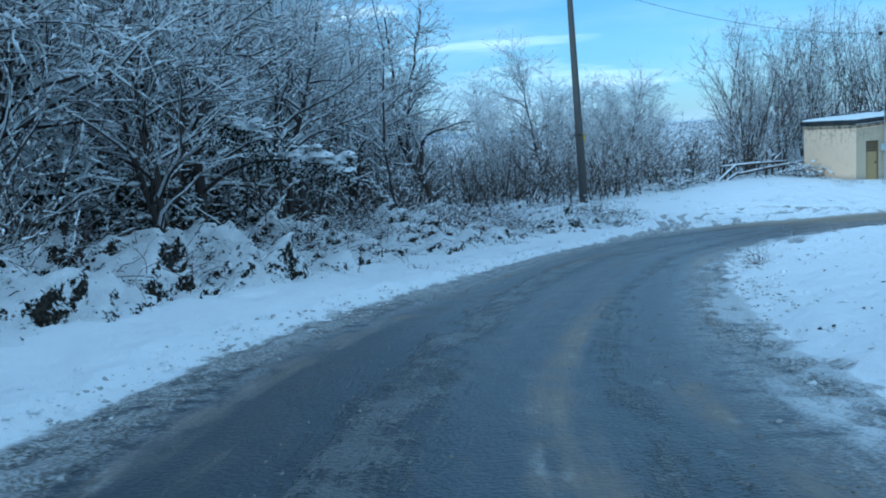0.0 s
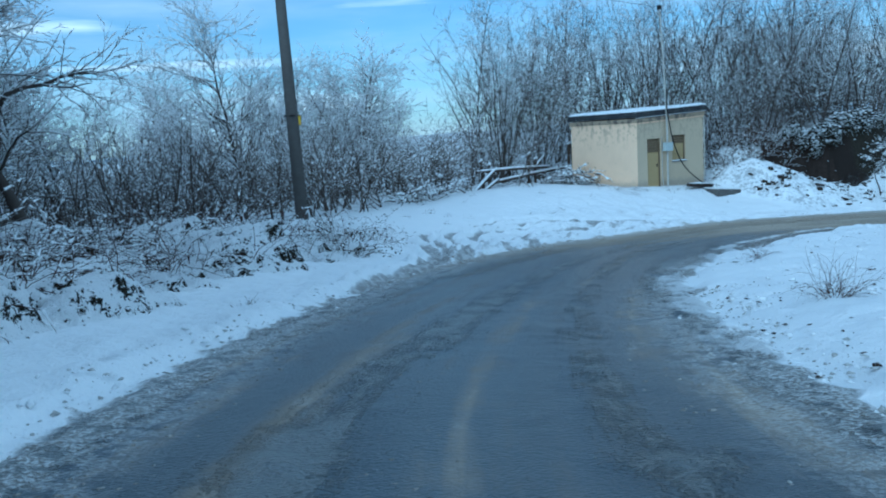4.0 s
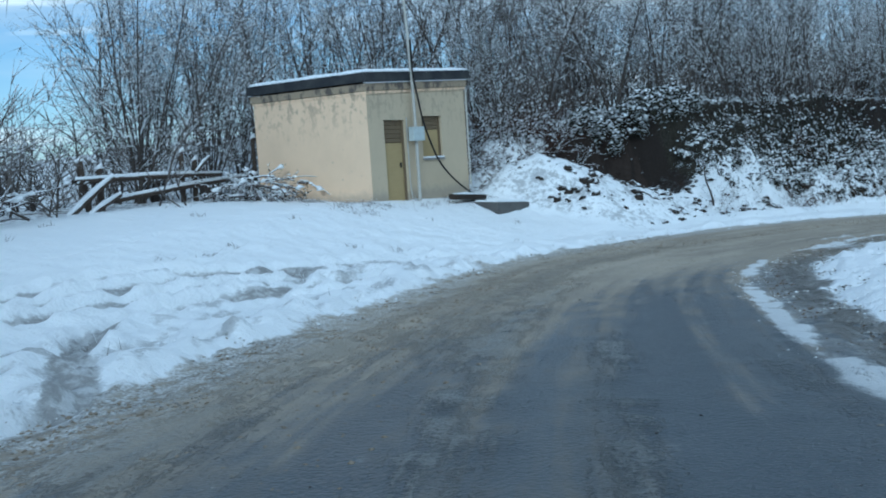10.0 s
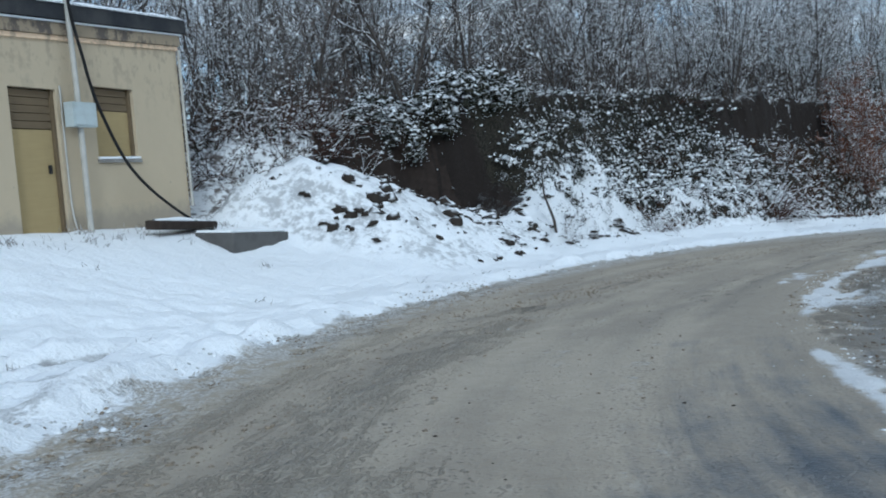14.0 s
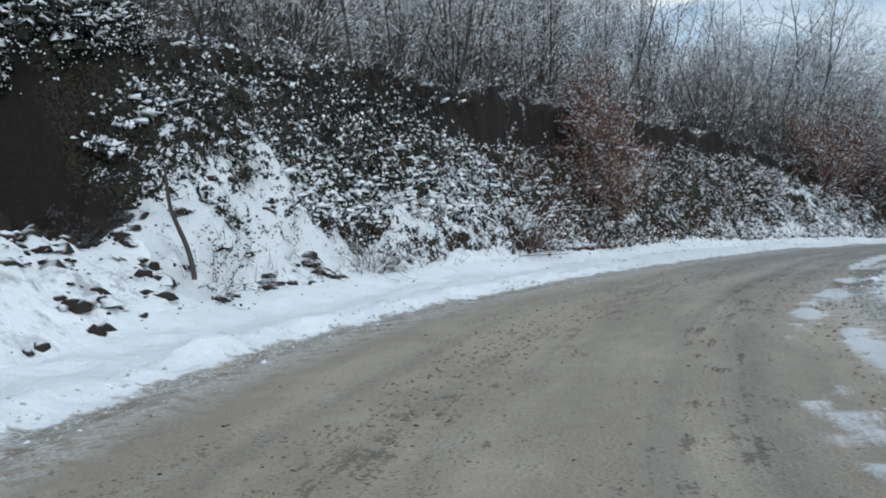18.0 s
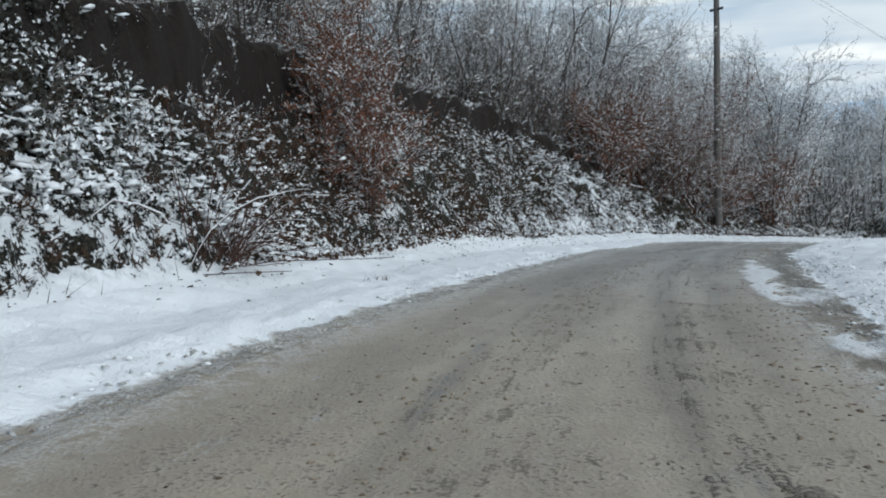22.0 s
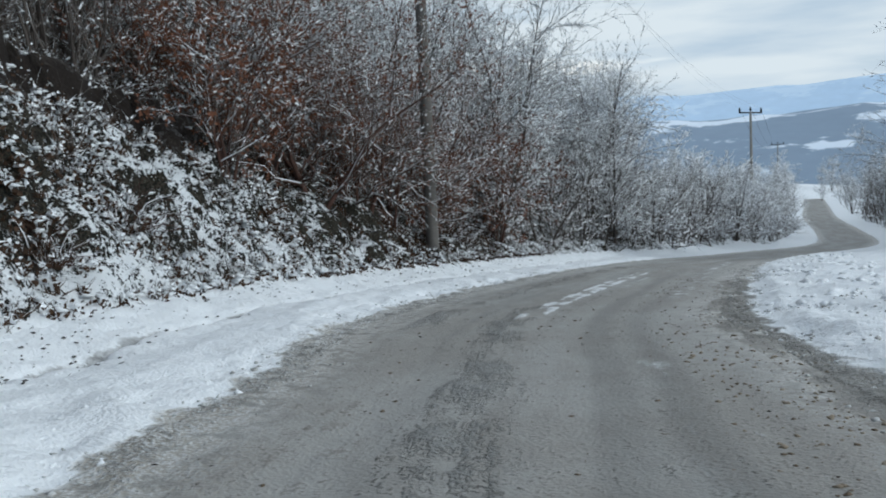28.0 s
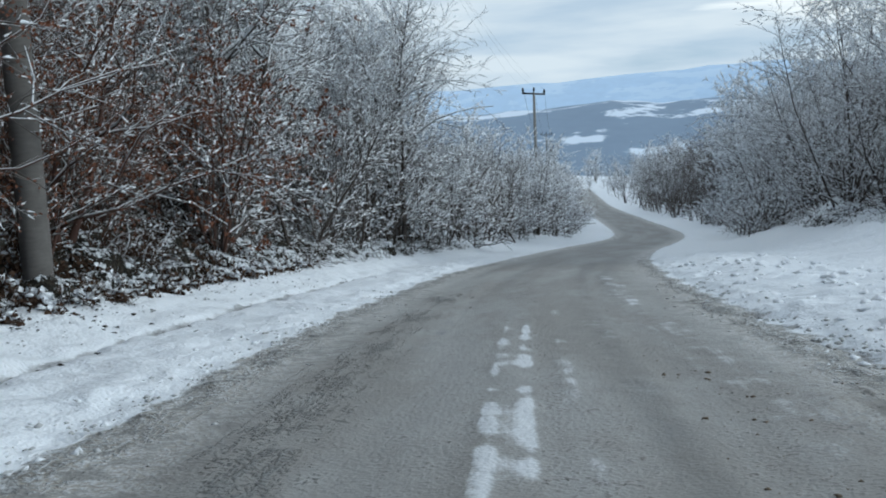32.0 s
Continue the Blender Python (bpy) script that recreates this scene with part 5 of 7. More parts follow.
thicket("bank_brambles", 220, 500, 66, 132, 6.3, 10.2, 0.7, 2600, 7000, 0.42, "matted brambles and dead grass flecked with snow", keep=off_slide, low=0.0, fleck=(0.013, 0.030), coarse=0.9, reach=0.34, stroke=0.035)
scatter(POLEY, 18, "tree", COPSE_LABEL, "tree", "copse over the bank", 70, 104, 8.1, 9.0, 1.5, 23, (0.5, 0.8))
scatter(WHITE, 12, "tree", WHITE_LABEL, "tree", "white trees along the road", 97, 116, 8.6, 13.5, 1.9, 24, (1.0, 1.35))
plant_at(POLEY[3:], ((9.6, 1.2, 0.55), (8.4, 2.2, 0.6), (24.6, -9.6, 0.75), (39.5, -21.6, 0.7), (31.5, -13.0, 0.8)), "tree", COPSE_LABEL, "tree", "copse over the bank", 50)
REACHING = [grow_tree(141 + i, 6.5, 0.085, 3, 0.10, 4.2, 40, 400, 1500, 0.55, lv, BARK_RED, lean=0.3, lift=0.02, coarse=1.0, wind=1.5) for i, lv in enumerate((5200, 4200))]
plant_at(REACHING, ((43.4, -29.7, 0.9), (44.6, -31.6, 0.85), (45.4, -32.9, 0.7), (46.9, -35.2, 0.8)), "tree", "low spreading tree reaching out over the verge", "tree", "copse over the bank", 52)
# white trees along the road beyond the bend
scatter(WHITE, 20, "tree", WHITE_LABEL, "tree", "white trees along the road", 106, 130, 6.6, 13, 1.7, 5, (0.85, 1.25))
scatter(WHITE, 12, "tree", WHITE_LABEL, "tree", "white trees along the road", 112, 136, 6.2, 11, 1.8, 18, (1.1, 1.4))
scatter(FAR, 20, "tree", WHITE_LABEL, "tree", "white trees along the road", 130, 188, 5.4, 11, 2.0, 15, (0.5, 0.85))
FROST = [grow_tree(58 + i, 7.5, 0.05, 6, 0.03, 3.2, 44, 440, 2000, 1.7, lean=0.3, lift=0.0) for i in range(2)]
plant_at(FROST, ((43.2, -58.0, 1.1), (40.0, -55.5, 1.1), (45.2, -64.0, 1.1), (41.0, -61.0, 1.2), (48.0, -70.0, 1.1), (43.0, -67.0, 1.2), (52.0, -77.0, 1.0), (50.0, -83.0, 1.1)), "tree", WHITE_LABEL, "tree", "white trees along the road", 43)
scatter(FAR, 34, "tree", WHITE_LABEL, "tree", "white trees along the road", 142, 178, -19, -6.2, 2.0, 6, (0.8, 1.3))
thicket("woodland", 222, 420, 172, 222, -16, -4.6, 8.5, 6000, 16000, 0.22, "brownish bare wood where the road turns away", low=0.0, coarse=2.2)
FROSTED = (0.014, 0.034)
thicket("thicket", 208, 300, 120, 160, -17, -8.5, 4.5, 5200, 17000, 1.7, "dense frosted thicket beside the road", low=0.0, fleck=FROSTED)
thicket("thicket", 209, 340, 111, 156, 5.8, 13, 5.0, 6600, 18000, 1.5, "dense frosted thicket beside the road", low=0.0, fleck=(0.012, 0.028))
thicket("scrub", 221, 420, 93, 113, 7.4, 12.5, 4.2, 4200, 12000, 0.3, "dark reddish scrub crowding the foot of the trees", low=0.0, coarse=1.2)
# snow on the far woods is raised to stand in for haze too
thicket("woodland", 204, 380, 140, 240, -42, -7, 9.0, 5200, 16000, 1.7, "frosted woodland beside the road, extra snow paling it like haze", low=0.0, fleck=(0.02, 0.05))
thicket("woodland", 205, 340, 150, 290, 5.5, 30, 5.5, 4200, 13000, 1.7, "frosted woodland beside the road, extra snow paling it like haze", low=0.0, fleck=(0.02, 0.05))
thicket("woodland", 212, 220, 222, 330, -44, -4.5, 10.0, 2600, 8000, 1.7, "frosted woodland beside the road, extra snow paling it like haze", low=0.0, fleck=(0.02, 0.05))
thicket("woodland", 213, 200, 222, 330, 4.5, 34, 8.0, 2200, 7000, 1.7, "frosted woodland beside the road, extra snow paling it like haze", low=0.0, fleck=(0.02, 0.05))
scatter(FAR, 20, "tree", WHITE_LABEL, "tree", "white trees down the road", 188, 300, 4.6, 14, 2.6, 16, (0.7, 1.1))
scatter(FAR, 22, "tree", WHITE_LABEL, "tree", "white trees down the road", 196, 310, -22, -4.6, 2.6, 17, (0.8, 1.2))
plant_at(FAR, [(112 + 4.6 * k + 3 * math.sin(k * 5.1), -232 + 2.0 * k + 9 * math.sin(k * 2.3), 0.85 + 0.2 * math.sin(k * 1.7)) for k in range(22)], "tree", WHITE_LABEL, "tree", "white trees down the road", 49)
thicket("thicket", 214, 300, 138, 176, -13, -5.2, 2.2, 3200, 9000, 1.7, "low frosted bushes beside the road, extra snow paling them like haze", low=0.0, fleck=(0.02, 0.05), coarse=2.4, stroke=0.13)
thicket("thicket", 215, 280, 128, 205, 5.0, 10, 2.0, 3200, 9000, 1.7, "low frosted bushes beside the road, extra snow paling them like haze", low=0.0, fleck=(0.02, 0.05), coarse=2.2, stroke=0.13)
plant_at(FAR, [(136 + 5.2 * k, -266 + 2.9 * k + 6 * math.sin(k * 2.9), 1.0 + 0.2 * math.sin(k * 1.3)) for k in range(18)], "tree", WHITE_LABEL, "tree", "white trees down the road", 51)
# shrubs
plant_at(DRY + BRAMBLE, ((9.7, 0.3, 1.2), (9.0, 1.0, 1.0), (9.9, -0.6, 1.0), (9.8, -1.5, 0.8), (10.4, -0.8, 1.1), (9.3, -0.6, 0.8), (8.6, 1.6, 1.3), (10.2, 0.9, 1.3), (7.6, 2.0, 1.2), (9.4, 1.8, 1.3), (8.6, -0.6, 1.1), (9.2, -1.0, 1.0), (8.0, 0.2, 1.2), (7.3, 0.9, 1.2), (8.9, 0.3, 1.3), (9.7, -0.7, 1.1), (6.6, 1.2, 1.0)), "shrub", "dry twiggy shrub above the dug mound", "shrub", "shrubs above the mound", 48)
RUST_LABEL = "tall shrub still hung with rust-brown leaves"
plant_at(RUSTY, ((26.9, -14.2, 0.75), (27.8, -14.4, 0.9), (28.5, -14.7, 0.75), (29.0, -13.9, 0.8), (27.6, -13.6, 0.9)), "shrub", RUST_LABEL, "shrub", "rusty shrubs on the bank", 44)
scatter(RUSTY, 16, "shrub", RUST_LABEL, "shrub", "rusty shrubs on the bank", 98, 116, 6.0, 9.6, 1.1, 8, (0.7, 1.3))
scatter(BRAMBLE, 30, "bramble", "low bramble thicket loaded with snow", "shrub", "brambles on the bank", 65, 128, 5.4, 9.8, 0.8, 9, (0.4, 0.8), keep=off_slide)
scatter(BRAMBLE, 22, "bramble", "low bramble thicket loaded with snow", "shrub", "brambles at the wood's edge", -12, 27, 7.0, 10.0, 0.9, 10, (0.6, 1.1))
scatter(BRAMBLE, 18, "bramble", "low bramble thicket loaded with snow", "shrub", "brambles round the pole", 24, 38, 5.6, 11.5, 0.7, 12, (0.5, 1.0))
scatter(BRAMBLE, 18, "bramble", "low bramble thicket loaded with snow", "shrub", "brambles under the white trees", 116, 140, -13, -8.0, 0.8, 13, (0.8, 1.5))
scatter(DRY, 26, "shrub", "dry twiggy shrub with snow on its stems", "shrub", "dry shrubs on the bank", 64, 128, 5.2, 9.0, 0.8, 11, (0.4, 0.8), keep=off_slide)
plant_at(DRY, ((20.9, -10.8, 1.5), (21.4, -10.9, 1.2), (-25.6, -23.2, 0.35), (-15.5, -16.0, 0.3), (-30.5, -27.6, 0.3), (-20.2, -19.0, 0.3)), "shrub", "dry stalks standing out of the snow", "shrub", "dry stalks in the snow", 45)


def cover_sheet(parent, name, seed, s_lo, s_hi, u_lo, u_hi, cell, rise, heap, white, mat, keep=None):
    """A tumbled sheet of low plants and snow laid over the ground beside the road."""
    rng = np.random.RandomState(seed)
    sv, uv = np.arange(s_lo, s_hi, cell), np.arange(u_lo, u_hi, cell)
    k = np.interp(sv, ALONG, np.arange(len(ALONG)))
    px, py = np.interp(k, np.arange(len(ROAD)), ROAD[:, 0]), np.interp(k, np.arange(len(ROAD)), ROAD[:, 1])
    tx, ty = np.interp(k, np.arange(len(ROAD)), TAN[:, 0]), np.interp(k, np.arange(len(ROAD)), TAN[:, 1])
    sh = (len(sv), len(uv))
    n1, n2, n3 = soft_noise(rng, sh, 5), soft_noise(rng, sh, 2), soft_noise(rng, sh, 1)
    big = soft_noise(rng, sh, int(0.8 / cell))
    u = uv[None] + rng.normal(0, cell * 0.2, sh)
    sj = rng.normal(0, cell * 0.25, sh)
    x, y = px[:, None] - ty[:, None] * u + tx[:, None] * sj, py[:, None] + tx[:, None] * u + ty[:, None] * sj
    z, marks = land(x.ravel(), y.ravel())
    i, j = np.arange(sh[0])[:, None], np.arange(sh[1])[None]
    rim = np.clip(np.minimum(np.minimum(i, sh[0] - 1 - i) * cell / 0.8, np.minimum(j * cell / 0.7, (sh[1] - 1 - j) * cell / 0.4)), 0, 1)
    lift = rise * (0.35 + 0.55 * n1 + 0.5 * n2 + 0.22 * n3)
    z = z.reshape(sh) + (lift * 0.8 + heap * np.clip(big, 0, 2.5)) * rim - 0.12 * (1 - rim)
    x, y = x + ty[:, None] * lift * rim * 0.7, y - tx[:, None] * lift * rim * 0.7
    snowy = white(sv[:, None], uv[None]) + 0.08 * big + 0.15 * n1
    ok = np.ones(sh, bool) if keep is None else keep(x, y)
    v = np.arange(sh[0] * sh[1]).reshape(sh)
    q = np.stack([v[:-1, :-1], v[1:, :-1], v[1:, 1:], v[:-1, 1:]], -1)[ok[:-1, :-1]]
    me = mesh_np(name, np.stack([x, y, z], -1).reshape(-1, 3), q.reshape(-1, 4), mat)
    me.attributes.new("snowy", "FLOAT", "POINT").data.foreach_set("value", snowy.ravel().astype(np.float32))
    me.attributes.new("bare", "FLOAT", "POINT").data.foreach_set("value", marks["slide"].astype(np.float32))
    tagged(part(name, me, parent), kind="stuff")


def bank_white(s, u):
    """Snow lies on the foot of the bank, thinly above; more of it below the old ledge, less under the trees."""
    more = np.interp(s, (62, 72, 76, 84, 92, 96, 100, 103, 112), (0.45, 0.40, 0.15, 0.05, 0.22, 0.55, 0.35, -0.25, -0.15))
    return more + 0.9 * (1 - sstep(s, 67.5, 70)) * (1 - sstep(u, 6.3, 7.0)) + (0.65 + 0.25 * (1 - sstep(s, 74, 80))) * (1 - sstep(u, 5.2, 6.3)) - 0.25 * sstep(u, 7.0, 7.6) - 0.35 * sstep(u, 6.3, 7.0) * (1 - sstep(s, 74, 77))


def undergrowth():
    """Ivy, grass and fallen leaves that cover the bank, with snow lying on them."""
    rng = np.random.RandomState(301)
    ob = tagged(new("undergrowth"), "dark ivy and grass on the bank flecked with snow", "undergrowth", kind="stuff")
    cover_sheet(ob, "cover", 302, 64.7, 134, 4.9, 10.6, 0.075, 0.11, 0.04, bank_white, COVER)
    # tussocks and ivy, drooping down the slope, each with snow caught on its upper leaves
    for nm, count, s0, s1, u1, wide, blade in (("ivy", 2600, 65, 77, 7.9, 0.13, (0.05, 0.12)), ("tussock", 4200, 75, 116, 7.5, 0.08, (0.04, 0.10))):
        mid = np.repeat(places(rng, count, s0, s1, 5.1, u1, off_cut), 16, 0)
        rise = rng.random(len(mid)) ** 1.3
        at = mid + rng.normal(0, wide, mid.shape) * np.array([1, 1, 0.35]) * (1.25 - rise[:, None]) + np.stack([0 * rise, 0 * rise, rise * wide * 1.9], 1)
        sm, um, _ = beside(mid[:, 0], mid[:, 1])
        need = 0.70 - 0.34 * (1 - sstep(um, 5.6, 6.6)) * (1 - sstep(sm, 74, 80)) - 0.22 * sstep(sm, 91, 95) * (1 - sstep(sm, 99, 103)) - 0.2 * sstep(sm, 70, 72) * (1 - sstep(sm, 76, 79)) * (1 - sstep(um, 5.8, 6.4)) - 0.05 * (1 - sstep(sm, 74, 78)) + 0.12 * sstep(sm, 78, 81) * (1 - sstep(sm, 89, 93)) + 0.25 * sstep(sm, 100, 103) * sstep(um, 5.5, 6.0)
        need = need + 0.26 * sstep(um, 6.3, 7.0) * (1 - sstep(sm, 74, 77)) * sstep(sm, 66, 68)
        caught = rise + rng.normal(0, 0.22, len(mid)) > need
        keep = um > 5.1 + 1.4 * (1 - sstep(sm, 66.5, 68.8)) + 0.75 * (1 - sstep(sm, 75, 78))
        at, caught = at[keep], caught[keep]
        for tag, mask, mat in (("_leaf", ~caught, LEAF_GREEN if nm == "ivy" else LEAF_DULL), ("_snow", caught, SNOW)):
            tagged(part(nm + tag, mesh_np(nm + tag, *leaves_mesh(rng, at[mask], rng.uniform(*blade, int(mask.sum()))), mat, False), ob), kind="stuff")
        pad = mid[::5] + rng.normal(0, wide * 0.9, mid[::5].shape) * np.array([1, 1, 0.3]) + np.array([0, 0, wide * 1.1])
        share = rng.random(len(pad)) < np.where(keep[::5], 0.98 - 1.1 * need[::5], 0)
        tagged(part(nm + "_pad", mesh_np(nm + "_pad", *lumps_mesh(rng, pad[share], (0.04 + (0.13 if nm == "ivy" else 0.07) * rng.random(int(share.sum())) ** 1.5), 0.38), SNOW), ob), kind="stuff")
    # roots and turf hanging from the lip of the cut
    sv = rng.uniform(66.5, 103, 3400)
    k = np.abs(ALONG[None] - sv[:, None]).argmin(1)
    uv = bank_of(sv)[1] + rng.uniform(0.40, 0.62, len(sv))
    lip = np.stack([ROAD[k, 0] - TAN[k, 1] * uv, ROAD[k, 1] + TAN[k, 0] * uv, np.zeros(len(sv))], 1)
    lip[:, 2] = land(lip[:, 0], lip[:, 1])[0] + 0.06
    out = np.stack([TAN[k, 1], -TAN[k, 0]], 1) * rng.uniform(0.05, 0.45, (len(sv), 1)) + rng.normal(0, 0.10, (len(sv), 2))
    tip = lip + np.concatenate([out, -rng.uniform(0.05, 0.65, (len(sv), 1))], 1)
    tagged(part("hanging_roots", mesh_np("hanging_roots", *spikes(lip, tip, rng.uniform(0.006, 0.02, len(sv))), BARK), ob), kind="stuff")
    inward = np.stack([-TAN[k, 1], TAN[k, 0], 0 * sv], 1)[::3]
    crust = lip[::3] + inward * rng.uniform(0.0, 0.5, (len(inward), 1)) - np.array([0, 0, 0.03])
    tagged(part("lip_snow", mesh_np("lip_snow", *lumps_mesh(rng, crust, rng.uniform(0.03, 0.16, len(crust)), 0.4), SNOW), ob), kind="stuff")
    at = places(rng, 60000, 63, 134, 5.6, 10.8, off_cut)
    at[:, 2] += rng.uniform(0.02, 0.26, len(at))
    kind, early = rng.random(len(at)), beside(at[:, 0], at[:, 1])[0] < 77
    for nm, mask, mat in (("ivy", (kind < 0.5) & early, LEAF_GREEN), ("dead_leaf", (kind < 0.58) & ~early, LEAF_DULL), ("snow_fleck", kind >= 0.58, SNOW)):
        tagged(part(nm, mesh_np(nm, *leaves_mesh(rng, at[mask], rng.uniform(0.02, 0.055, mask.sum())), mat, False), ob), kind="stuff")
    at = places(rng, 12000, 63, 134, 5.0, 10.0, off_cut)
    at = at[lumps(at[:, 0], at[:, 1], 2.0, 21) > -0.1]
    n = len(at)
    d = np.stack([rng.normal(0, 0.14, n), rng.normal(0, 0.14, n), rng.uniform(0.10, 0.42, n)], 1)
    mid = places(rng, 1500, 69, 116, 5.3, 7.4, off_cut)
    mid = np.repeat(mid, 14, 0)
    turf = mid + rng.normal(0, 0.05, mid.shape) * np.array([1, 1, 0.3])
    fall = np.stack([rng.normal(0, 0.11, len(mid)), rng.normal(0, 0.11, len(mid)), rng.uniform(0.02, 0.19, len(mid))], 1)
    tagged(part("dark_tuft", mesh_np("dark_tuft", *spikes(turf, turf + fall, np.full(len(mid), 0.011)), LEAF_DULL), ob), kind="stuff")
    tagged(part("grass_stalk", mesh_np("grass_stalk", *spikes(at, at + d, np.full(n, 0.006)), TWIG), ob), kind="stuff")


def off_cut(x, y):
    s, u, _ = beside(x.ravel(), y.ravel())
    dug = (s < 66.0) & (u < bank_of(s)[1] + 0.6)
    return ~((x < 8.8) & (-3.5 < x) & (-4 < y) & (y < 7.5)) & ~dug.reshape(x.shape)


undergrowth()


def snow_mounds(name, seed, s_lo, s_hi, u_lo, u_hi, rise, heap, white, n_cane, label):
    """Brambles bent down under thick snow, canes sticking out."""
    rng = np.random.RandomState(seed)
    ob = tagged(new(name), label, "brambles", kind="stuff")
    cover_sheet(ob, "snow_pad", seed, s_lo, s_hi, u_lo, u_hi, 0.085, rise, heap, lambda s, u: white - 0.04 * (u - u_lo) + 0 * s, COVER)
    at = places(rng, n_cane, s_lo, s_hi, u_lo + 0.6, u_hi, off_hut)
    n = len(at)
    at[:, 2] += rng.uniform(0, heap * 1.5, n)
    d = unit(np.stack([rng.normal(0, 1, n), rng.normal(0, 1, n), rng.uniform(0.2, 1.6, n)], 1))
    p = shoots(rng, at, d, rng.uniform(0.5, 1.3, n), 5, 0.25, -0.22)
    rr = np.full((n, 1), 0.008) * np.linspace(1, 0.4, 5)
    tagged(part("canes", mesh_np("canes", *tubes(p, rr, 3), BARK_RED), ob), kind="stuff")
    tagged(part("snow_fleck", mesh_np("snow_fleck", *flecks(rng, p, rr, n * 2, 0.03, 0.10, (0.012, 0.03)), SNOW), ob), kind="stuff")


snow_mounds("bramble_bed", 501, -12, 27, 4.4, 9.6, 0.22, 0.28, 0.98, 500, "brambles bent down under thick fresh snow")
snow_mounds("bramble_bed", 502, 26, 40, 7.2, 12.5, 0.12, 0.16, 0.9, 600, "brambles bent down under thick fresh snow")
snow_mounds("bramble_bed", 504, 22.5, 36, 4.9, 10.2, 0.15, 0.20, 0.75, 700, "brambles bent down under thick fresh snow")
snow_mounds("bramble_bed", 503, 114, 150, -13, -7.2, 0.14, 0.22, 0.9, 900, "brambles bent down under thick fresh snow")


def grow_evergreen(seed, wide, high):
    """A dark leafy shrub, its top bowed under snow."""
    rng = np.random.RandomState(seed)
    k = 150
    a, e = rng.uniform(0, 6.28, k), np.arcsin(rng.uniform(-0.7, 1, k))
    p = np.stack([np.cos(a) * np.cos(e) * wide, np.sin(a) * np.cos(e) * wide, np.sin(e) * high], 1) * rng.uniform(0.75, 1.05, (k, 1))
    out = [("foliage", mesh_np("foliage", *clumps_mesh(rng, p, rng.uniform(0.09, 0.22, k), 0.9), COVER_DARK), "")]
    i = rng.randint(k, size=3600)
    q = p[i] * rng.uniform(0.9, 1.2, (3600, 1)) + rng.normal(0, 0.12, (3600, 3))
    out.append(("leaf_fringe", mesh_np("leaf_fringe", *leaves_mesh(rng, q[:2300], rng.uniform(0.03, 0.08, 2300)), LEAF_DARK, False), ""))
    out.append(("frosted_leaf", mesh_np("frosted_leaf", *leaves_mesh(rng, q[2300:], rng.uniform(0.03, 0.07, 1300)), SNOW, False), "leaves whitened by snow"))
    top = p[p[:, 2] > high * 0.45] * np.array([1, 1, 1.1])
    top = top + rng.normal(0, 0.12, top.shape)
    out.append(("snow_cover", mesh_np("snow_cover", *clumps_mesh(rng, top, rng.uniform(0.04, 0.16, len(top)), 0.5), SNOW), "snow weighing down the top"))
    return out


def strew(name, seed, count, s_lo, s_hi, side, o_lo, o_hi, size, mat, label, category, flat=0.6, power=1.0):
    """Crumbs of snow or slush beside and on the road, by metres out from its edge."""
    rng = np.random.RandomState(seed)
    s = rng.uniform(s_lo, s_hi, count)
    k = np.abs(ALONG[None] - s[:, None]).argmin(1)
    left, right = edges(s)
    o = o_lo + (o_hi - o_lo) * rng.random(count) ** power
    u = np.where(side > 0, left + o, right - o)
    j = rng.normal(0, 0.15, (count, 2))
    x, y = ROAD[k, 0] - TAN[k, 1] * u + j[:, 0], ROAD[k, 1] + TAN[k, 0] * u + j[:, 1]
    at = np.stack([x, y, land(x, y)[0]], 1)
    r = size[0] + (size[1] - size[0]) * rng.random(count) ** 2.5
    tagged(new(name, mesh_np(name, *lumps_mesh(rng, at, r, flat), mat)), label, category, kind="stuff")


strew("snow_crumbs", 401, 1800, -4, 112, 1, -0.1, 0.5, (0.008, 0.05), SNOW, "crumbs of ploughed snow along the road", "snow")
strew("snow_crumbs", 402, 2200, -4, 112, -1, -0.15, 0.6, (0.008, 0.045), SNOW, "crumbs of ploughed snow along the road", "snow")
strew("snow_lumps", 403, 520, 94, 118, -1, 0.3, 2.4, (0.02, 0.13), SNOW, "lumps of ploughed snow beside the road", "snow")
strew("snow_lumps", 422, 2600, -6, 60, -1, 0.1, 3.4, (0.01, 0.075), SNOW, "crusted lumps of snow inside the bend", "snow", 0.5)
strew("dead_leaves", 423, 1900, -6, 60, -1, 0.0, 2.6, (0.006, 0.035), CLOD, "dead leaves and earth crumbs on the snow", "litter", 0.4, 1.6)
strew("slush_crumbs", 404, 7000, -4, 112, 1, -0.6, 0.2, (0.005, 0.034), SLUSH_WET, "dirty crumbs of slush on the road's edge", "slush", power=0.5)
strew("slush_crumbs", 405, 6500, -4, 112, -1, -0.7, 0.35, (0.005, 0.038), SLUSH_WET, "dirty crumbs of slush on the road's edge", "slush", power=0.5)
strew("slush_crumbs", 407, 4500, 12, 46, 1, -0.8, -0.45, (0.003, 0.022), SLUSH, "ridge of wet slush between the wheel tracks", "slush", 0.5)
strew("slush_crumbs", 408, 4000, 12, 50, 1, -1.95, -1.65, (0.003, 0.018), SLUSH, "ridge of wet slush between the wheel tracks", "slush", 0.5)
strew("slush_crumbs", 419, 9000, 34, 60, 1, -2.4, 0.15, (0.006, 0.030), SAND_SLUSH, "lumpy sandy slush swept to the outside of the bend", "slush", 0.55, 0.7)
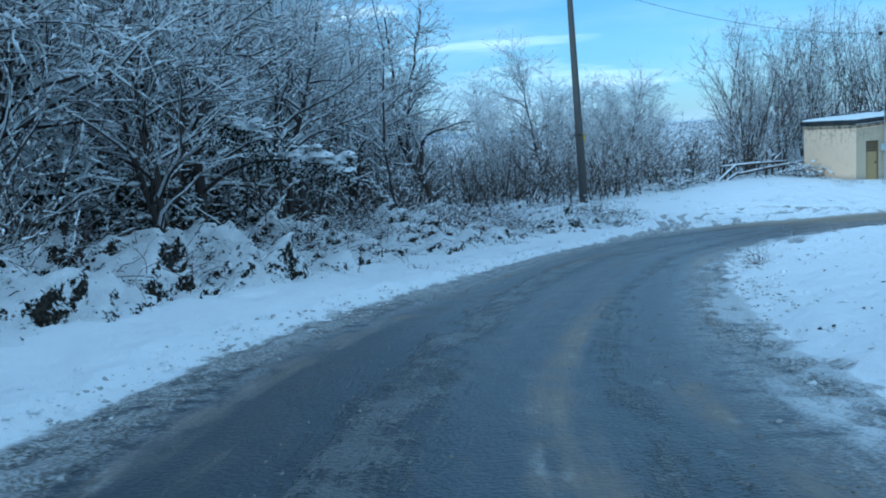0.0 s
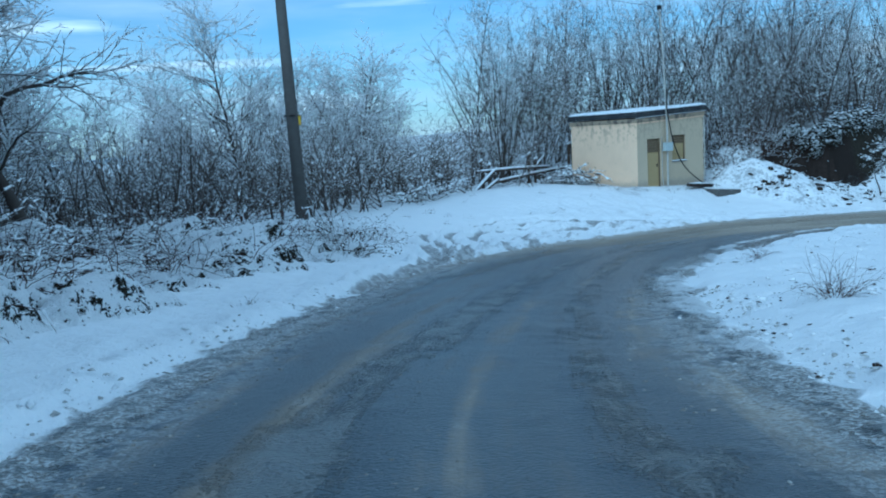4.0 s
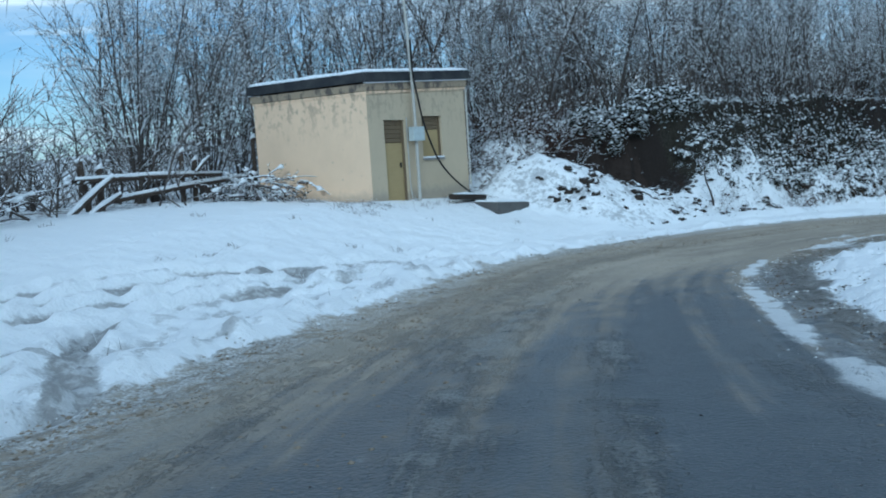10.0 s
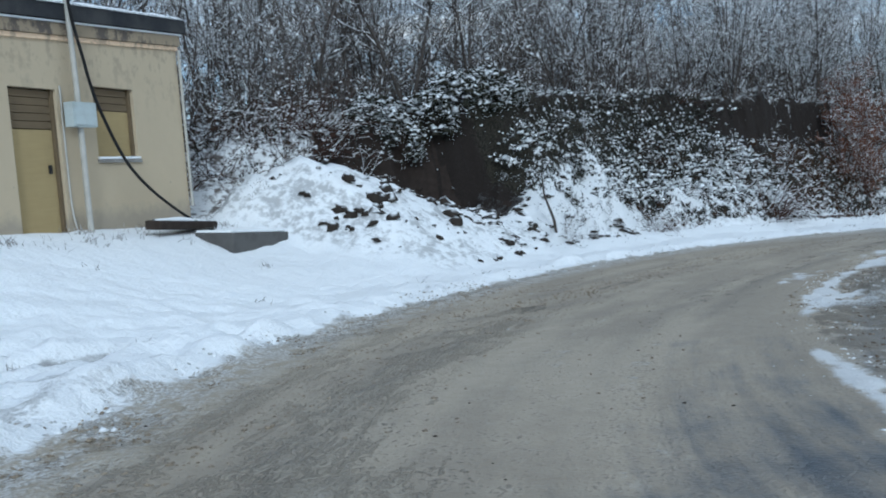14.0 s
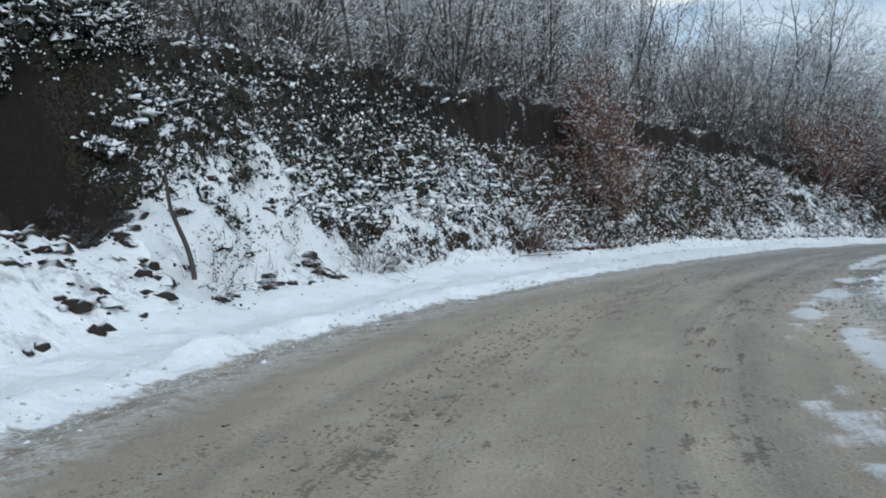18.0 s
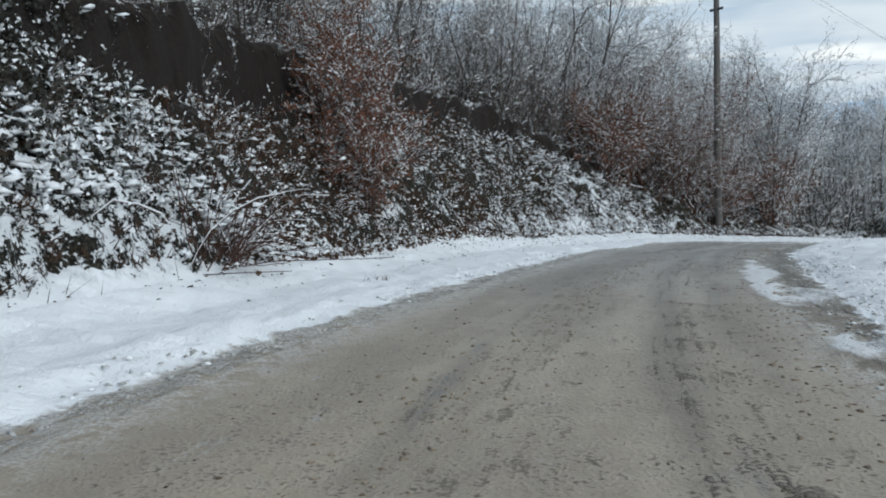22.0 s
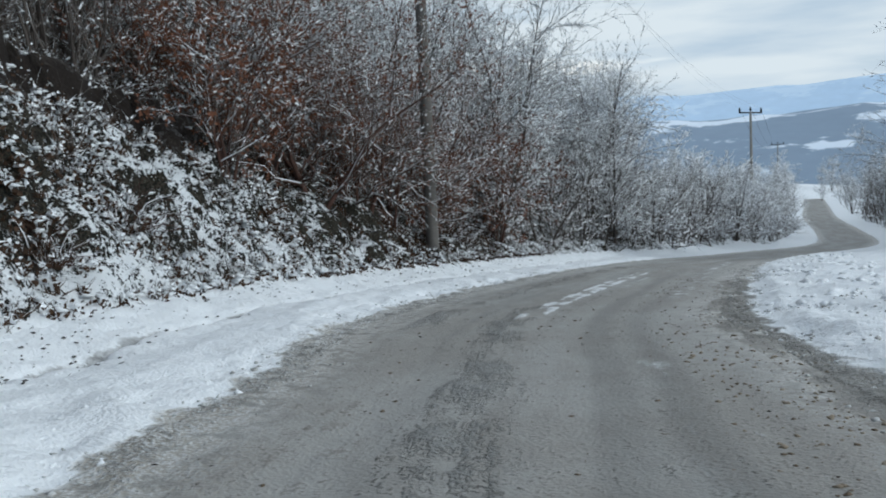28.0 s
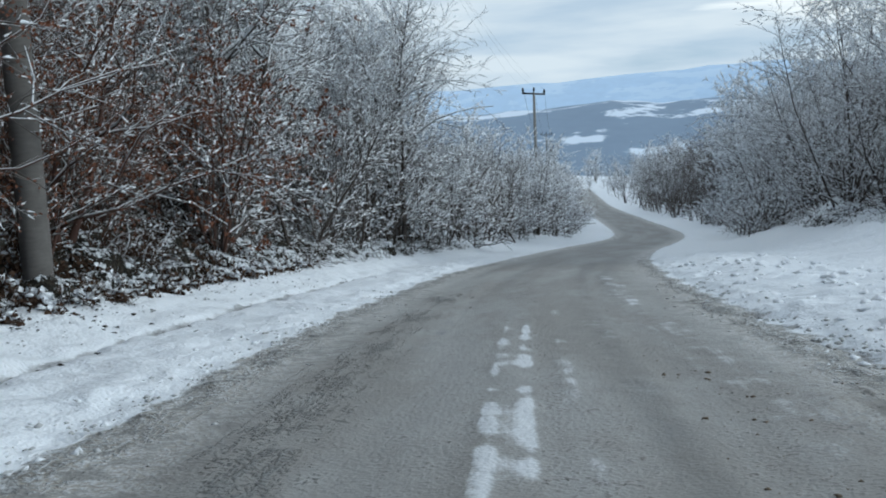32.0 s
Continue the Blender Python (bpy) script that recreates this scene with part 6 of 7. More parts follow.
strew("slush_crumbs", 420, 4200, -6, 38, 1, -2.15, -1.5, (0.004, 0.022), SLUSH, "ridge of wet slush between the wheel tracks", "slush", 0.5)
strew("slush_crumbs", 421, 2600, -6, 42, -1, -1.1, 0.1, (0.005, 0.030), SLUSH, "churned brown slush on the inside of the bend", "slush", 0.5)
strew("grit_crumbs", 406, 800, 36, 112, 1, -4.4, -0.4, (0.004, 0.022), CLOD, "dark crumbs of grit on the road", "grit", 0.4)
strew("slush_crumbs", 413, 1800, 62, 95, -1, 0.0, 0.55, (0.005, 0.04), SNOW, "ridge of pushed snow inside the bend", "snow", 0.5)
strew("slush_crumbs", 424, 1100, 41, 62, -1, -1.02, -0.82, (0.004, 0.022), SNOW, "ridge of pushed snow inside the bend", "snow", 0.5)
strew("slush_crumbs", 425, 2600, 35, 64, -1, -0.8, 0.15, (0.005, 0.03), SANDY, "churned brown slush in the inner wheel track", "slush", 0.5)
strew("slush_crumbs", 414, 1500, 62, 95, -1, 0.5, 1.8, (0.005, 0.03), SLUSH, "churned slush in the inner wheel track", "slush", 0.5)
strew("dead_leaves", 411, 2600, 63, 116, 1, 1.2, 3.1, (0.008, 0.035), CLOD, "dead leaves and earth crumbs on the snow", "litter", 0.4, 0.45)
strew("grit_crumbs", 412, 1300, 50, 96, 1, -4.2, -0.3, (0.005, 0.024), SANDY, "brown crumbs of gritted slush on the road", "grit", 0.45)
strew("slush_crumbs", 416, 2600, 54, 84, 1, -2.5, -1.9, (0.004, 0.028), SAND_SLUSH, "lumpy sandy slush between the wheel tracks", "slush", 0.55)
strew("slush_crumbs", 417, 3000, 54, 92, -1, -1.2, -0.4, (0.004, 0.028), SAND_SLUSH, "lumpy sandy slush between the wheel tracks", "slush", 0.55)
strew("grit_crumbs", 409, 2200, 66, 104, -1, -1.5, 0.1, (0.005, 0.026), SANDY, "brown crumbs of gritted slush on the road", "grit", 0.45)


def dug_earth():
    """Clods of dark earth breaking through the snow on the mound and below the slide."""
    rng = np.random.RandomState(410)
    a, r = rng.uniform(0, 6.28, 900), rng.random(900) ** 0.6
    x, y = 9.0 + np.cos(a) * r * 3.4, -2.9 + np.sin(a) * r * 2.8
    keep = lumps(x, y, 1.1, 12) + lumps(x, y, 0.5, 13) > 0.25
    x, y = x[keep], y[keep]
    at = np.stack([x, y, land(x, y)[0] - 0.035], 1)
    tagged(new("earth_clods", mesh_np("earth_clods", *clumps_mesh(rng, at, 0.03 + 0.10 * rng.random(len(x)) ** 2, 0.8), CLOD_SNOWY)), "dark clods of dug earth poking out of snow", "earth", kind="stuff")

    n = 260
    x, y = rng.normal(11.0, 0.6, n), rng.normal(-3.2, 0.5, n)
    at = np.stack([x, y, land(x, y)[0] - 0.03], 1)
    tagged(new("earth_clods", mesh_np("earth_clods", *lumps_mesh(rng, at, rng.uniform(0.03, 0.12, n), 0.7), CLOD)), "raw dark earth crumbling out of the slide", "earth", kind="stuff")


dug_earth()
# clods strewn over the foot of the bank
rng_t = np.random.RandomState(418)
tx, ty = rng_t.uniform(8.6, 14.6, 760), rng_t.uniform(-7.6, -4.0, 760)
ts, tu, _ = beside(tx, ty)
t_ok = (tu > 4.8) & (tu < 6.9) & (lumps(ts * 0.8, tu * 1.6, 0.9, 37) > 0.15)
tx, ty = tx[t_ok], ty[t_ok]
tagged(new("earth_clods", mesh_np("earth_clods", *clumps_mesh(rng_t, np.stack([tx, ty, land(tx, ty)[0] - 0.03], 1), rng_t.uniform(0.05, 0.20, len(tx)), 0.6), CLOD_SNOWY)), "dark clods of earth sliding down the snowy foot of the bank", "earth", kind="stuff")
# big clods on the mound
rng_c = np.random.RandomState(415)
cx, cy = np.r_[rng_c.normal(6.6, 0.6, 26), rng_c.uniform(7, 11, 26)], np.r_[rng_c.normal(-2.9, 0.3, 26), rng_c.uniform(-4.6, -2.8, 26)]
tagged(new("earth_clods", mesh_np("earth_clods", *clumps_mesh(rng_c, np.stack([cx, cy, land(cx, cy)[0] - 0.06], 1), rng_c.uniform(0.08, 0.24, 52), 0.9), CLOD_SNOWY)), "large dark clods of dug earth capped with snow", "earth", kind="stuff")


def tufts(name, seed, count, spots, label):
    """Dead grass and twigs poking through the snow."""
    rng = np.random.RandomState(seed)
    x0, y0, x1, y1 = spots
    cx, cy = rng.uniform(x0, x1, count), rng.uniform(y0, y1, count)
    k = rng.randint(4, 18, count)
    x = np.repeat(cx, k) + rng.normal(0, 0.10, k.sum())
    y = np.repeat(cy, k) + rng.normal(0, 0.10, k.sum())
    ok = land(x, y)[1]["inside"] < -0.5
    x, y = x[ok], y[ok]
    n = len(x)
    at = np.stack([x, y, land(x, y)[0] - 0.01], 1)
    d = np.stack([rng.normal(0, 0.07, n), rng.normal(0, 0.07, n), rng.uniform(0.03, 0.17, n)], 1)
    tagged(new(name, mesh_np(name, *spikes(at, at + d, np.full(n, 0.006)), TWIG)), label, "grass", kind="stuff")


tufts("grass_tufts", 601, 80, (-26, -9, 6, 3), "dead grass poking through the yard's snow")
tufts("grass_tufts", 602, 80, (-36, -34, 22, -13), "dead grass poking through the snow inside the bend")
tufts("grass_tufts", 603, 60, (-2.5, -1.2, 6.5, 0.0), "dead grass along the foot of the hut")
tufts("grass_tufts", 604, 60, (-1.2, -0.8, -0.1, 5.0), "dead grass along the foot of the hut")
plant_at([grow_evergreen(121, 1.05, 1.05), grow_evergreen(122, 0.95, 1.0)], ((10.9, -1.5, 0.6), (11.6, -1.9, 0.7), (12.4, -2.5, 0.72), (13.0, -3.1, 0.78), (13.7, -3.6, 0.72), (14.4, -4.2, 0.5)), "evergreen_shrub", "dark evergreen shrub bowed over with snow", "shrub", "evergreens over the slide", 46)
plant_at([grow_evergreen(123, 1.3, 1.5)], ((-40.2, -19.2, 1.0), (-41.6, -20.4, 1.1), (-37.9, -16.6, 0.7)), "evergreen_shrub", "ivy-dark bush under pads of snow", "shrub", "evergreens at the wood's edge", 47)


def ivy_tree(x, y):
    """A tree grown over with ivy, its boughs carrying thick pads of snow."""
    rng = np.random.RandomState(131)
    z = ground_at(x, y)
    ob = thing("tree", pose(x, y, z), "ivy-clad tree with thick pads of snow on its boughs", "tree", "woods beside the road")
    boughs = [np.array(b) for b in (
        ((0, 0, -0.3), (0.15, -0.1, 1.2), (0.05, 0.1, 2.6), (-0.2, 0.0, 4.2), (-0.3, 0.2, 6.0), (-0.2, 0.3, 7.5)),
        ((0.0, 0.1, 2.4), (-0.3, -0.4, 3.0), (-0.5, -0.9, 3.4), (-0.6, -1.3, 3.5), (-0.8, -1.6, 3.45), (-1.0, -1.8, 3.3)),
        ((0.05, 0.1, 2.0), (0.4, -0.3, 2.5), (0.7, -0.7, 2.7), (0.9, -1.0, 2.65), (1.2, -1.2, 2.5), (1.5, -1.4, 2.3)),
        ((0.12, -0.1, 1.2), (0.8, -0.6, 1.7), (1.5, -1.2, 1.9), (2.2, -1.8, 1.85), (2.7, -2.3, 1.7), (3.0, -2.6, 1.55)),
    )]
    thick = ((0.15, 0.04), (0.06, 0.02), (0.05, 0.02), (0.05, 0.015))
    part("trunk", mesh_np("trunk", *join([tubes(spline(b, 5)[None], np.linspace(*t, 26)[None], 7) for b, t in zip(boughs, thick)]), BARK), ob)
    way = np.concatenate([spline(b, 12)[18:] for b in boughs])
    at = way[rng.randint(len(way), size=4200)] + rng.normal(0, 0.24, (4200, 3)) - np.array([0, 0, 0.10])
    tagged(part("foliage", mesh_np("foliage", *leaves_mesh(rng, at[:3000], rng.uniform(0.04, 0.09, 3000)), LEAF_DARK, False), ob, "dark ivy leaves"), kind="stuff")
    tagged(part("frosted_leaf", mesh_np("frosted_leaf", *leaves_mesh(rng, at[3000:] + np.array([0, 0, 0.1]), rng.uniform(0.04, 0.08, 1200)), SNOW, False), ob, "leaves whitened by snow"), kind="stuff")
    pads = np.concatenate([spline(b, 8)[22:] for b in boughs[1:]])
    pads = np.repeat(pads, 2, 0) + rng.normal(0, 0.10, (2 * len(pads), 3)) + np.array([0, 0, 0.12])
    tagged(part("snow_cover", mesh_np("snow_cover", *clumps_mesh(rng, pads, rng.uniform(0.10, 0.26, len(pads)), 0.45), SNOW), ob, "thick pads of snow on the boughs"), kind="stuff")


ivy_tree(-39.2, -18.5)
# ---- hut, its mast, the block beside it ----
def mat_plaster(name, base, stain, grey, streaky):
    m, nt, b = begin(name)
    pos = nd(nt, "ShaderNodeTexCoord").outputs["Object"]
    n1, n2, n3 = noise_of(nt, pos, 1.1, 5, 0.65), noise_of(nt, pos, 5.0, 5, 0.65), noise_of(nt, pos, 60.0, 3)
    run = noise_of(nt, nd(nt, "ShaderNodeMapping", {"Vector": pos, "Scale": (4.0, 4.0, 1.3)}).outputs[0], 1.0, 5, 0.6)
    z = nd(nt, "ShaderNodeSeparateXYZ", {0: pos}).outputs[2]
    top = step(nt, z, 0.9, 2.5)
    f = calc(nt, "MULTIPLY", top, step(nt, calc(nt, "ADD", calc(nt, "MULTIPLY", n2, 0.6), calc(nt, "MULTIPLY", run, 0.6)), 0.585, 0.70))
    c = mixc(nt, n1, base, tuple(v * 0.80 for v in base))
    c = mixc(nt, calc(nt, "MULTIPLY", f, streaky), c, stain)
    low = step(nt, calc(nt, "MULTIPLY_ADD", n2, 0.5, z), 0.05, -0.3)
    c = mixc(nt, calc(nt, "MULTIPLY", low, 0.6), c, grey)
    flake = step(nt, n2, 0.66, 0.70)
    c = mixc(nt, calc(nt, "MULTIPLY", flake, 0.5), c, grey)
    put(nt, b, Base_Color=c, Roughness=0.9, Normal=bump(nt, calc(nt, "ADD", n3, calc(nt, "MULTIPLY", n2, 1.5)), 0.35, 0.01))
    return m


def mat_planks(name, base, dark):
    m, nt, b = begin(name)
    pos = nd(nt, "ShaderNodeTexCoord").outputs["Object"]
    n1 = noise_of(nt, nd(nt, "ShaderNodeMapping", {"Vector": pos, "Scale": (2.0, 9.0, 26.0)}).outputs[0], 1.0, 5)
    n2 = noise_of(nt, pos, 3.0, 4)
    c = mixc(nt, calc(nt, "MULTIPLY_ADD", n2, 0.5, calc(nt, "MULTIPLY", n1, 0.5)), base, dark)
    put(nt, b, Base_Color=c, Roughness=0.8, Normal=bump(nt, n1, 0.4, 0.01))
    return m


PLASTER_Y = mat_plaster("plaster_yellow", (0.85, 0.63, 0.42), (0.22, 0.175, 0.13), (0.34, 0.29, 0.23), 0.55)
# front plaster: the side's yellow greyed, its weaker light put into the colour
PLASTER_SHADED = mat_plaster("plaster_yellow_shaded", (0.57, 0.47, 0.325), (0.17, 0.145, 0.12), (0.28, 0.25, 0.21), 0.32)
MOULD = mat_plaster("plaster_dirty_band", (0.36, 0.29, 0.20), (0.10, 0.085, 0.075), (0.16, 0.14, 0.12), 0.9)
FASCIA = plain("fascia_dark", (0.030, 0.032, 0.036), (0.09, 0.085, 0.08), 2.0, 0.8)
PLANK = mat_planks("planks_brown", (0.20, 0.15, 0.088), (0.10, 0.075, 0.048))
DOOR_Y = mat_planks("door_mustard", (0.44, 0.34, 0.165), (0.30, 0.225, 0.11))
PIPE = plain("pipe_pale_grey", (0.50, 0.48, 0.43), (0.30, 0.28, 0.25), 4.0, 0.55)
BOX_G = plain("meter_box_grey", (0.50, 0.55, 0.54), (0.36, 0.38, 0.37), 5.0, 0.45)
RUBBER = plain("rubber_black", (0.012, 0.012, 0.013), (0.03, 0.03, 0.03), 9.0, 0.55)
WOOD_OLD = mat_bark("wood_old", (0.045, 0.034, 0.028), (0.10, 0.078, 0.06), 0.6)
YELLOW = plain("enamel_yellow", (0.72, 0.50, 0.03), (0.55, 0.36, 0.03), 9.0, 0.4)
BLOCK_GREY = plain("concrete_wet", (0.12, 0.115, 0.11), (0.06, 0.055, 0.05), 3.0, 0.8)
RISE = 0.052  # the roof climbs to the east
HW, HD = 5.1, 4.1


def prism(bm, x0, y0, x1, y1, z0, z1, z0b, z1b):
    """A block whose bottom and top climb from x0 to x1."""
    v = [bm.verts.new(p) for p in ((x0, y0, z0), (x1, y0, z0b), (x1, y1, z0b), (x0, y1, z0), (x0, y0, z1), (x1, y0, z1b), (x1, y1, z1b), (x0, y1, z1))]
    for f in ((3, 2, 1, 0), (4, 5, 6, 7), (0, 1, 5, 4), (1, 2, 6, 5), (2, 3, 7, 6), (3, 0, 4, 7)):
        bm.faces.new([v[i] for i in f])


def climbing(name, mat, x0, y0, x1, y1, za, zb, bevel=0.0):
    bm = bmesh.new()
    prism(bm, x0, y0, x1, y1, za + RISE * x0, zb + RISE * x0, za + RISE * x1, zb + RISE * x1)
    return done(bm, name, mat, bevel)


def tube_mesh(name, mat, pts, radii, sides=8, fine=6):
    p = spline(np.array(pts, float), fine) if len(pts) > 2 else np.array(pts, float)
    r = np.interp(np.linspace(0, 1, len(p)), np.linspace(0, 1, len(radii)), radii)
    return mesh_np(name, *tubes(p[None], r[None], sides), mat)


def build_hut():
    hut = thing("hut", pose(0, 0, 0), "small flat-roofed hut of stained yellow plaster under snow", "hut")
    top, low, th = 2.40, -1.2, 0.24
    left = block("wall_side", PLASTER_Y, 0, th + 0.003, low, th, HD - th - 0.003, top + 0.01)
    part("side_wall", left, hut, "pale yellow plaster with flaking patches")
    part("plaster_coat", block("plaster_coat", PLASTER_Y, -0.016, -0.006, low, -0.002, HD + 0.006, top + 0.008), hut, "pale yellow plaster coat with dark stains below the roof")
    part("side_wall", block("wall_far", PLASTER_SHADED, HW - th, th + 0.003, low, HW, HD - th - 0.003, top + RISE * HW), hut)
    part("back_wall", block("wall_back", PLASTER_SHADED, 0, HD - th, low, HW, HD, top), hut)
    # front, with a doorway and a window opening through it
    bm = bmesh.new()
    dx0, dx1, dz = 0.72, 1.72, 1.64
    wx0, wx1, wz0, wz1 = 2.60, 3.66, 0.52, 1.76
    for a, b, lo, hi in ((0, dx0, low, None), (dx0, dx1, dz, None), (dx1, wx0, low, None), (wx0, wx1, low, wz0), (wx0, wx1, wz1, None), (wx1, HW, low, None)):
        if hi is None:
            prism(bm, a, 0, b, th, lo, top + RISE * a, lo, top + RISE * b)
        else:
            box(bm, a, 0, lo, b, th, hi)
    bmesh.ops.remove_doubles(bm, verts=bm.verts[:], dist=0.0005)
    part("front_wall", done(bm, "front_wall", PLASTER_SHADED), hut, "grey-yellow plaster, weaker light on this side put into its colour")
    # door
    door = part("door", block("door_leaf", DOOR_Y, dx0 + 0.06, 0.10, -0.85, dx1 - 0.06, 0.15, 1.00, 0.006), hut, "mustard-painted door with a brown plank top")
    for k in range(5):
        z0 = 1.015 + k * 0.122
        part("plank", block("plank", PLANK, dx0 + 0.06, 0.09 + 0.006 * (k % 2), z0, dx1 - 0.06, 0.14, z0 + 0.112, 0.004), door)
    for x in (dx0 + 0.002, dx1 - 0.058):
        part("jamb", block("jamb", PLANK, x, 0.05, -0.85, x + 0.056, 0.17, dz - 0.002, 0.004), door)
    part("handle", block("handle", DARK, dx1 - 0.22, 0.055, 0.30, dx1 - 0.17, 0.098, 0.44, 0.008), door, "small dark lock plate")
    # window, boarded up
    win = part("window", block("window_board", DOOR_Y, wx0 + 0.06, 0.11, wz0 + 0.05, wx1 - 0.06, 0.15, 1.36, 0.005), hut, "window boarded up with mustard and brown planks")
    for k in range(3):
        z0 = 1.37 + k * 0.125
        part("plank", block("plank", PLANK, wx0 + 0.06, 0.10 + 0.005 * (k % 2), z0, wx1 - 0.06, 0.15, z0 + 0.115, 0.004), win)
    for x in (wx0 + 0.002, wx1 - 0.058):
        part("jamb", block("jamb", PLANK, x, 0.06, wz0 + 0.002, x + 0.056, 0.17, wz1 - 0.002, 0.004), win)
    part("sill", block("sill", CONCRETE, wx0 - 0.04, -0.05, wz0 - 0.06, wx1 + 0.04, 0.10, wz0 + 0.001, 0.008), win, "concrete sill with a line of snow")
    part("sill_snow", block("sill_snow", SNOW, wx0 - 0.02, -0.045, wz0 + 0.003, wx1 + 0.02, 0.09, wz0 + 0.045, 0.015), win)
    # moulded band under the roof, then the dark edge of the roof, then snow
    part("cornice", climbing("cornice", MOULD, -0.07, -0.07, HW + 0.07, HD + 0.07, top + 0.012, top + 0.21, 0.015), hut, "dirty plaster band below the roof")
    part("cornice_fillet", climbing("cornice_fillet", PLASTER_Y, -0.035, -0.035, HW + 0.035, HD + 0.035, top - 0.07, top + 0.009, 0.01), hut, "thin plaster fillet under the band")
    part("ledge_snow", climbing("ledge_snow", SNOW, -0.065, -0.09, HW + 0.10, -0.0, top + 0.213, top + 0.245, 0.012), hut, "thin line of snow")
    roof = part("roof", climbing("roof", FASCIA, -0.14, -0.15, HW + 0.18, HD + 0.14, top + 0.25, top + 0.53, 0.012), hut, "dark tarred roof slab")
    rng = np.random.RandomState(5)
    nx, ny = 46, 36
    gx, gy = np.meshgrid(np.linspace(-0.17, HW + 0.21, nx), np.linspace(-0.18, HD + 0.17, ny), indexing="ij")
    e = np.minimum(np.minimum(gx + 0.17, HW + 0.21 - gx), np.minimum(gy + 0.18, HD + 0.17 - gy))
    gz = top + 0.505 + RISE * gx + 0.10 * np.sqrt(np.clip(e / 0.25, 0, 1)) + 0.02 * lumps(gx, gy, 0.8, 14) * np.clip(e / 0.2, 0, 1)
    under = np.stack([gx, gy, top + 0.50 + RISE * gx], -1)
    i = np.arange(nx * ny).reshape(nx, ny)
    q = np.stack([i[:-1, :-1], i[1:, :-1], i[1:, 1:], i[:-1, 1:]], -1).reshape(-1, 4)
    part("snow_cap", mesh_np("snow_cap", np.vstack([np.stack([gx, gy, gz], -1).reshape(-1, 3), under.reshape(-1, 3)]), np.vstack([q, q[:, ::-1] + nx * ny]), SNOW), roof, "snow lying on the roof")
    part("conduit", tube_mesh("conduit", PIPE, ((1.80, -0.02, 1.70), (1.80, -0.02, -0.1), (1.86, -0.03, -0.6)), (0.018, 0.018), 6), hut, "thin pale conduit beside the door")
    part("lightning_rod", tube_mesh("lightning_rod", PIPE, ((HW + 0.02, -0.05, -0.4), (HW + 0.02, -0.05, 2.6)), (0.03, 0.03), 6), hut, "pale corner pipe")
    mast = thing("service_mast", pose(2.02, -0.17, -0.95), "pale pipe mast with a meter box by the hut wall", "mast")
    part("pipe", tube_mesh("pipe", PIPE, ((0, 0, 0), (-0.04, 0, 4.0), (-0.40, 0, 8.6)), (0.05, 0.045, 0.035), 8), mast)
    meter = part("meter_box", block("meter_box", BOX_G, -0.28, -0.12, 1.98, 0.28, 0.06, 2.38, 0.012), mast, "pale grey meter box")
    part("lid", block("meter_lid", BOX_G, -0.25, -0.135, 2.01, 0.25, -0.123, 2.35, 0.004), meter)
    part("cap", block("cap", DARK, -0.47, -0.08, 8.55, -0.33, 0.08, 8.75, 0.01), mast, "dark cable head")
    hose = thing("cable", pose(1.95, -0.24, 2.98), "thick black cable hanging from the mast to the ground", "cable")
    part("sheath", tube_mesh("sheath", RUBBER, ((-0.02, 0, 0.9), (0.0, 0, 0.0), (0.16, -0.02, -0.75), (0.42, -0.04, -1.6), (1.05, -0.10, -2.66), (1.95, -0.35, -3.46), (2.75, -0.85, -4.03), (3.05, -1.15, -4.13)), (0.027, 0.027), 8), hose)
    blk = thing("concrete_block", pose(4.5, -1.50, -0.95, 2, 4, -6), "low concrete trough block half buried in snow", "block")
    part("body", block("block_body", BLOCK_GREY, -0.85, -0.42, -0.55, 0.85, 0.42, 0.0, 0.03), blk)
    part("snow_cap", block("block_snow", SNOW, -0.83, -0.38, 0.002, 0.80, 0.41, 0.05, 0.02), blk)
    slab = thing("timber", pose(3.7, -0.75, -0.70, 4, 4, 4), "dark squared timber lying beside the block under snow", "timber")
    part("wood", block("log_wood", CLOD, -0.95, -0.16, -0.10, 1.0, 0.14, 0.06, 0.03), slab)
    part("snow_cap", tube_mesh("log_snow", SNOW, ((-0.85, 0.03, 0.045), (0.0, 0.04, 0.06), (0.85, 0.02, 0.045)), (0.04, 0.07, 0.04), 8), slab)


build_hut()


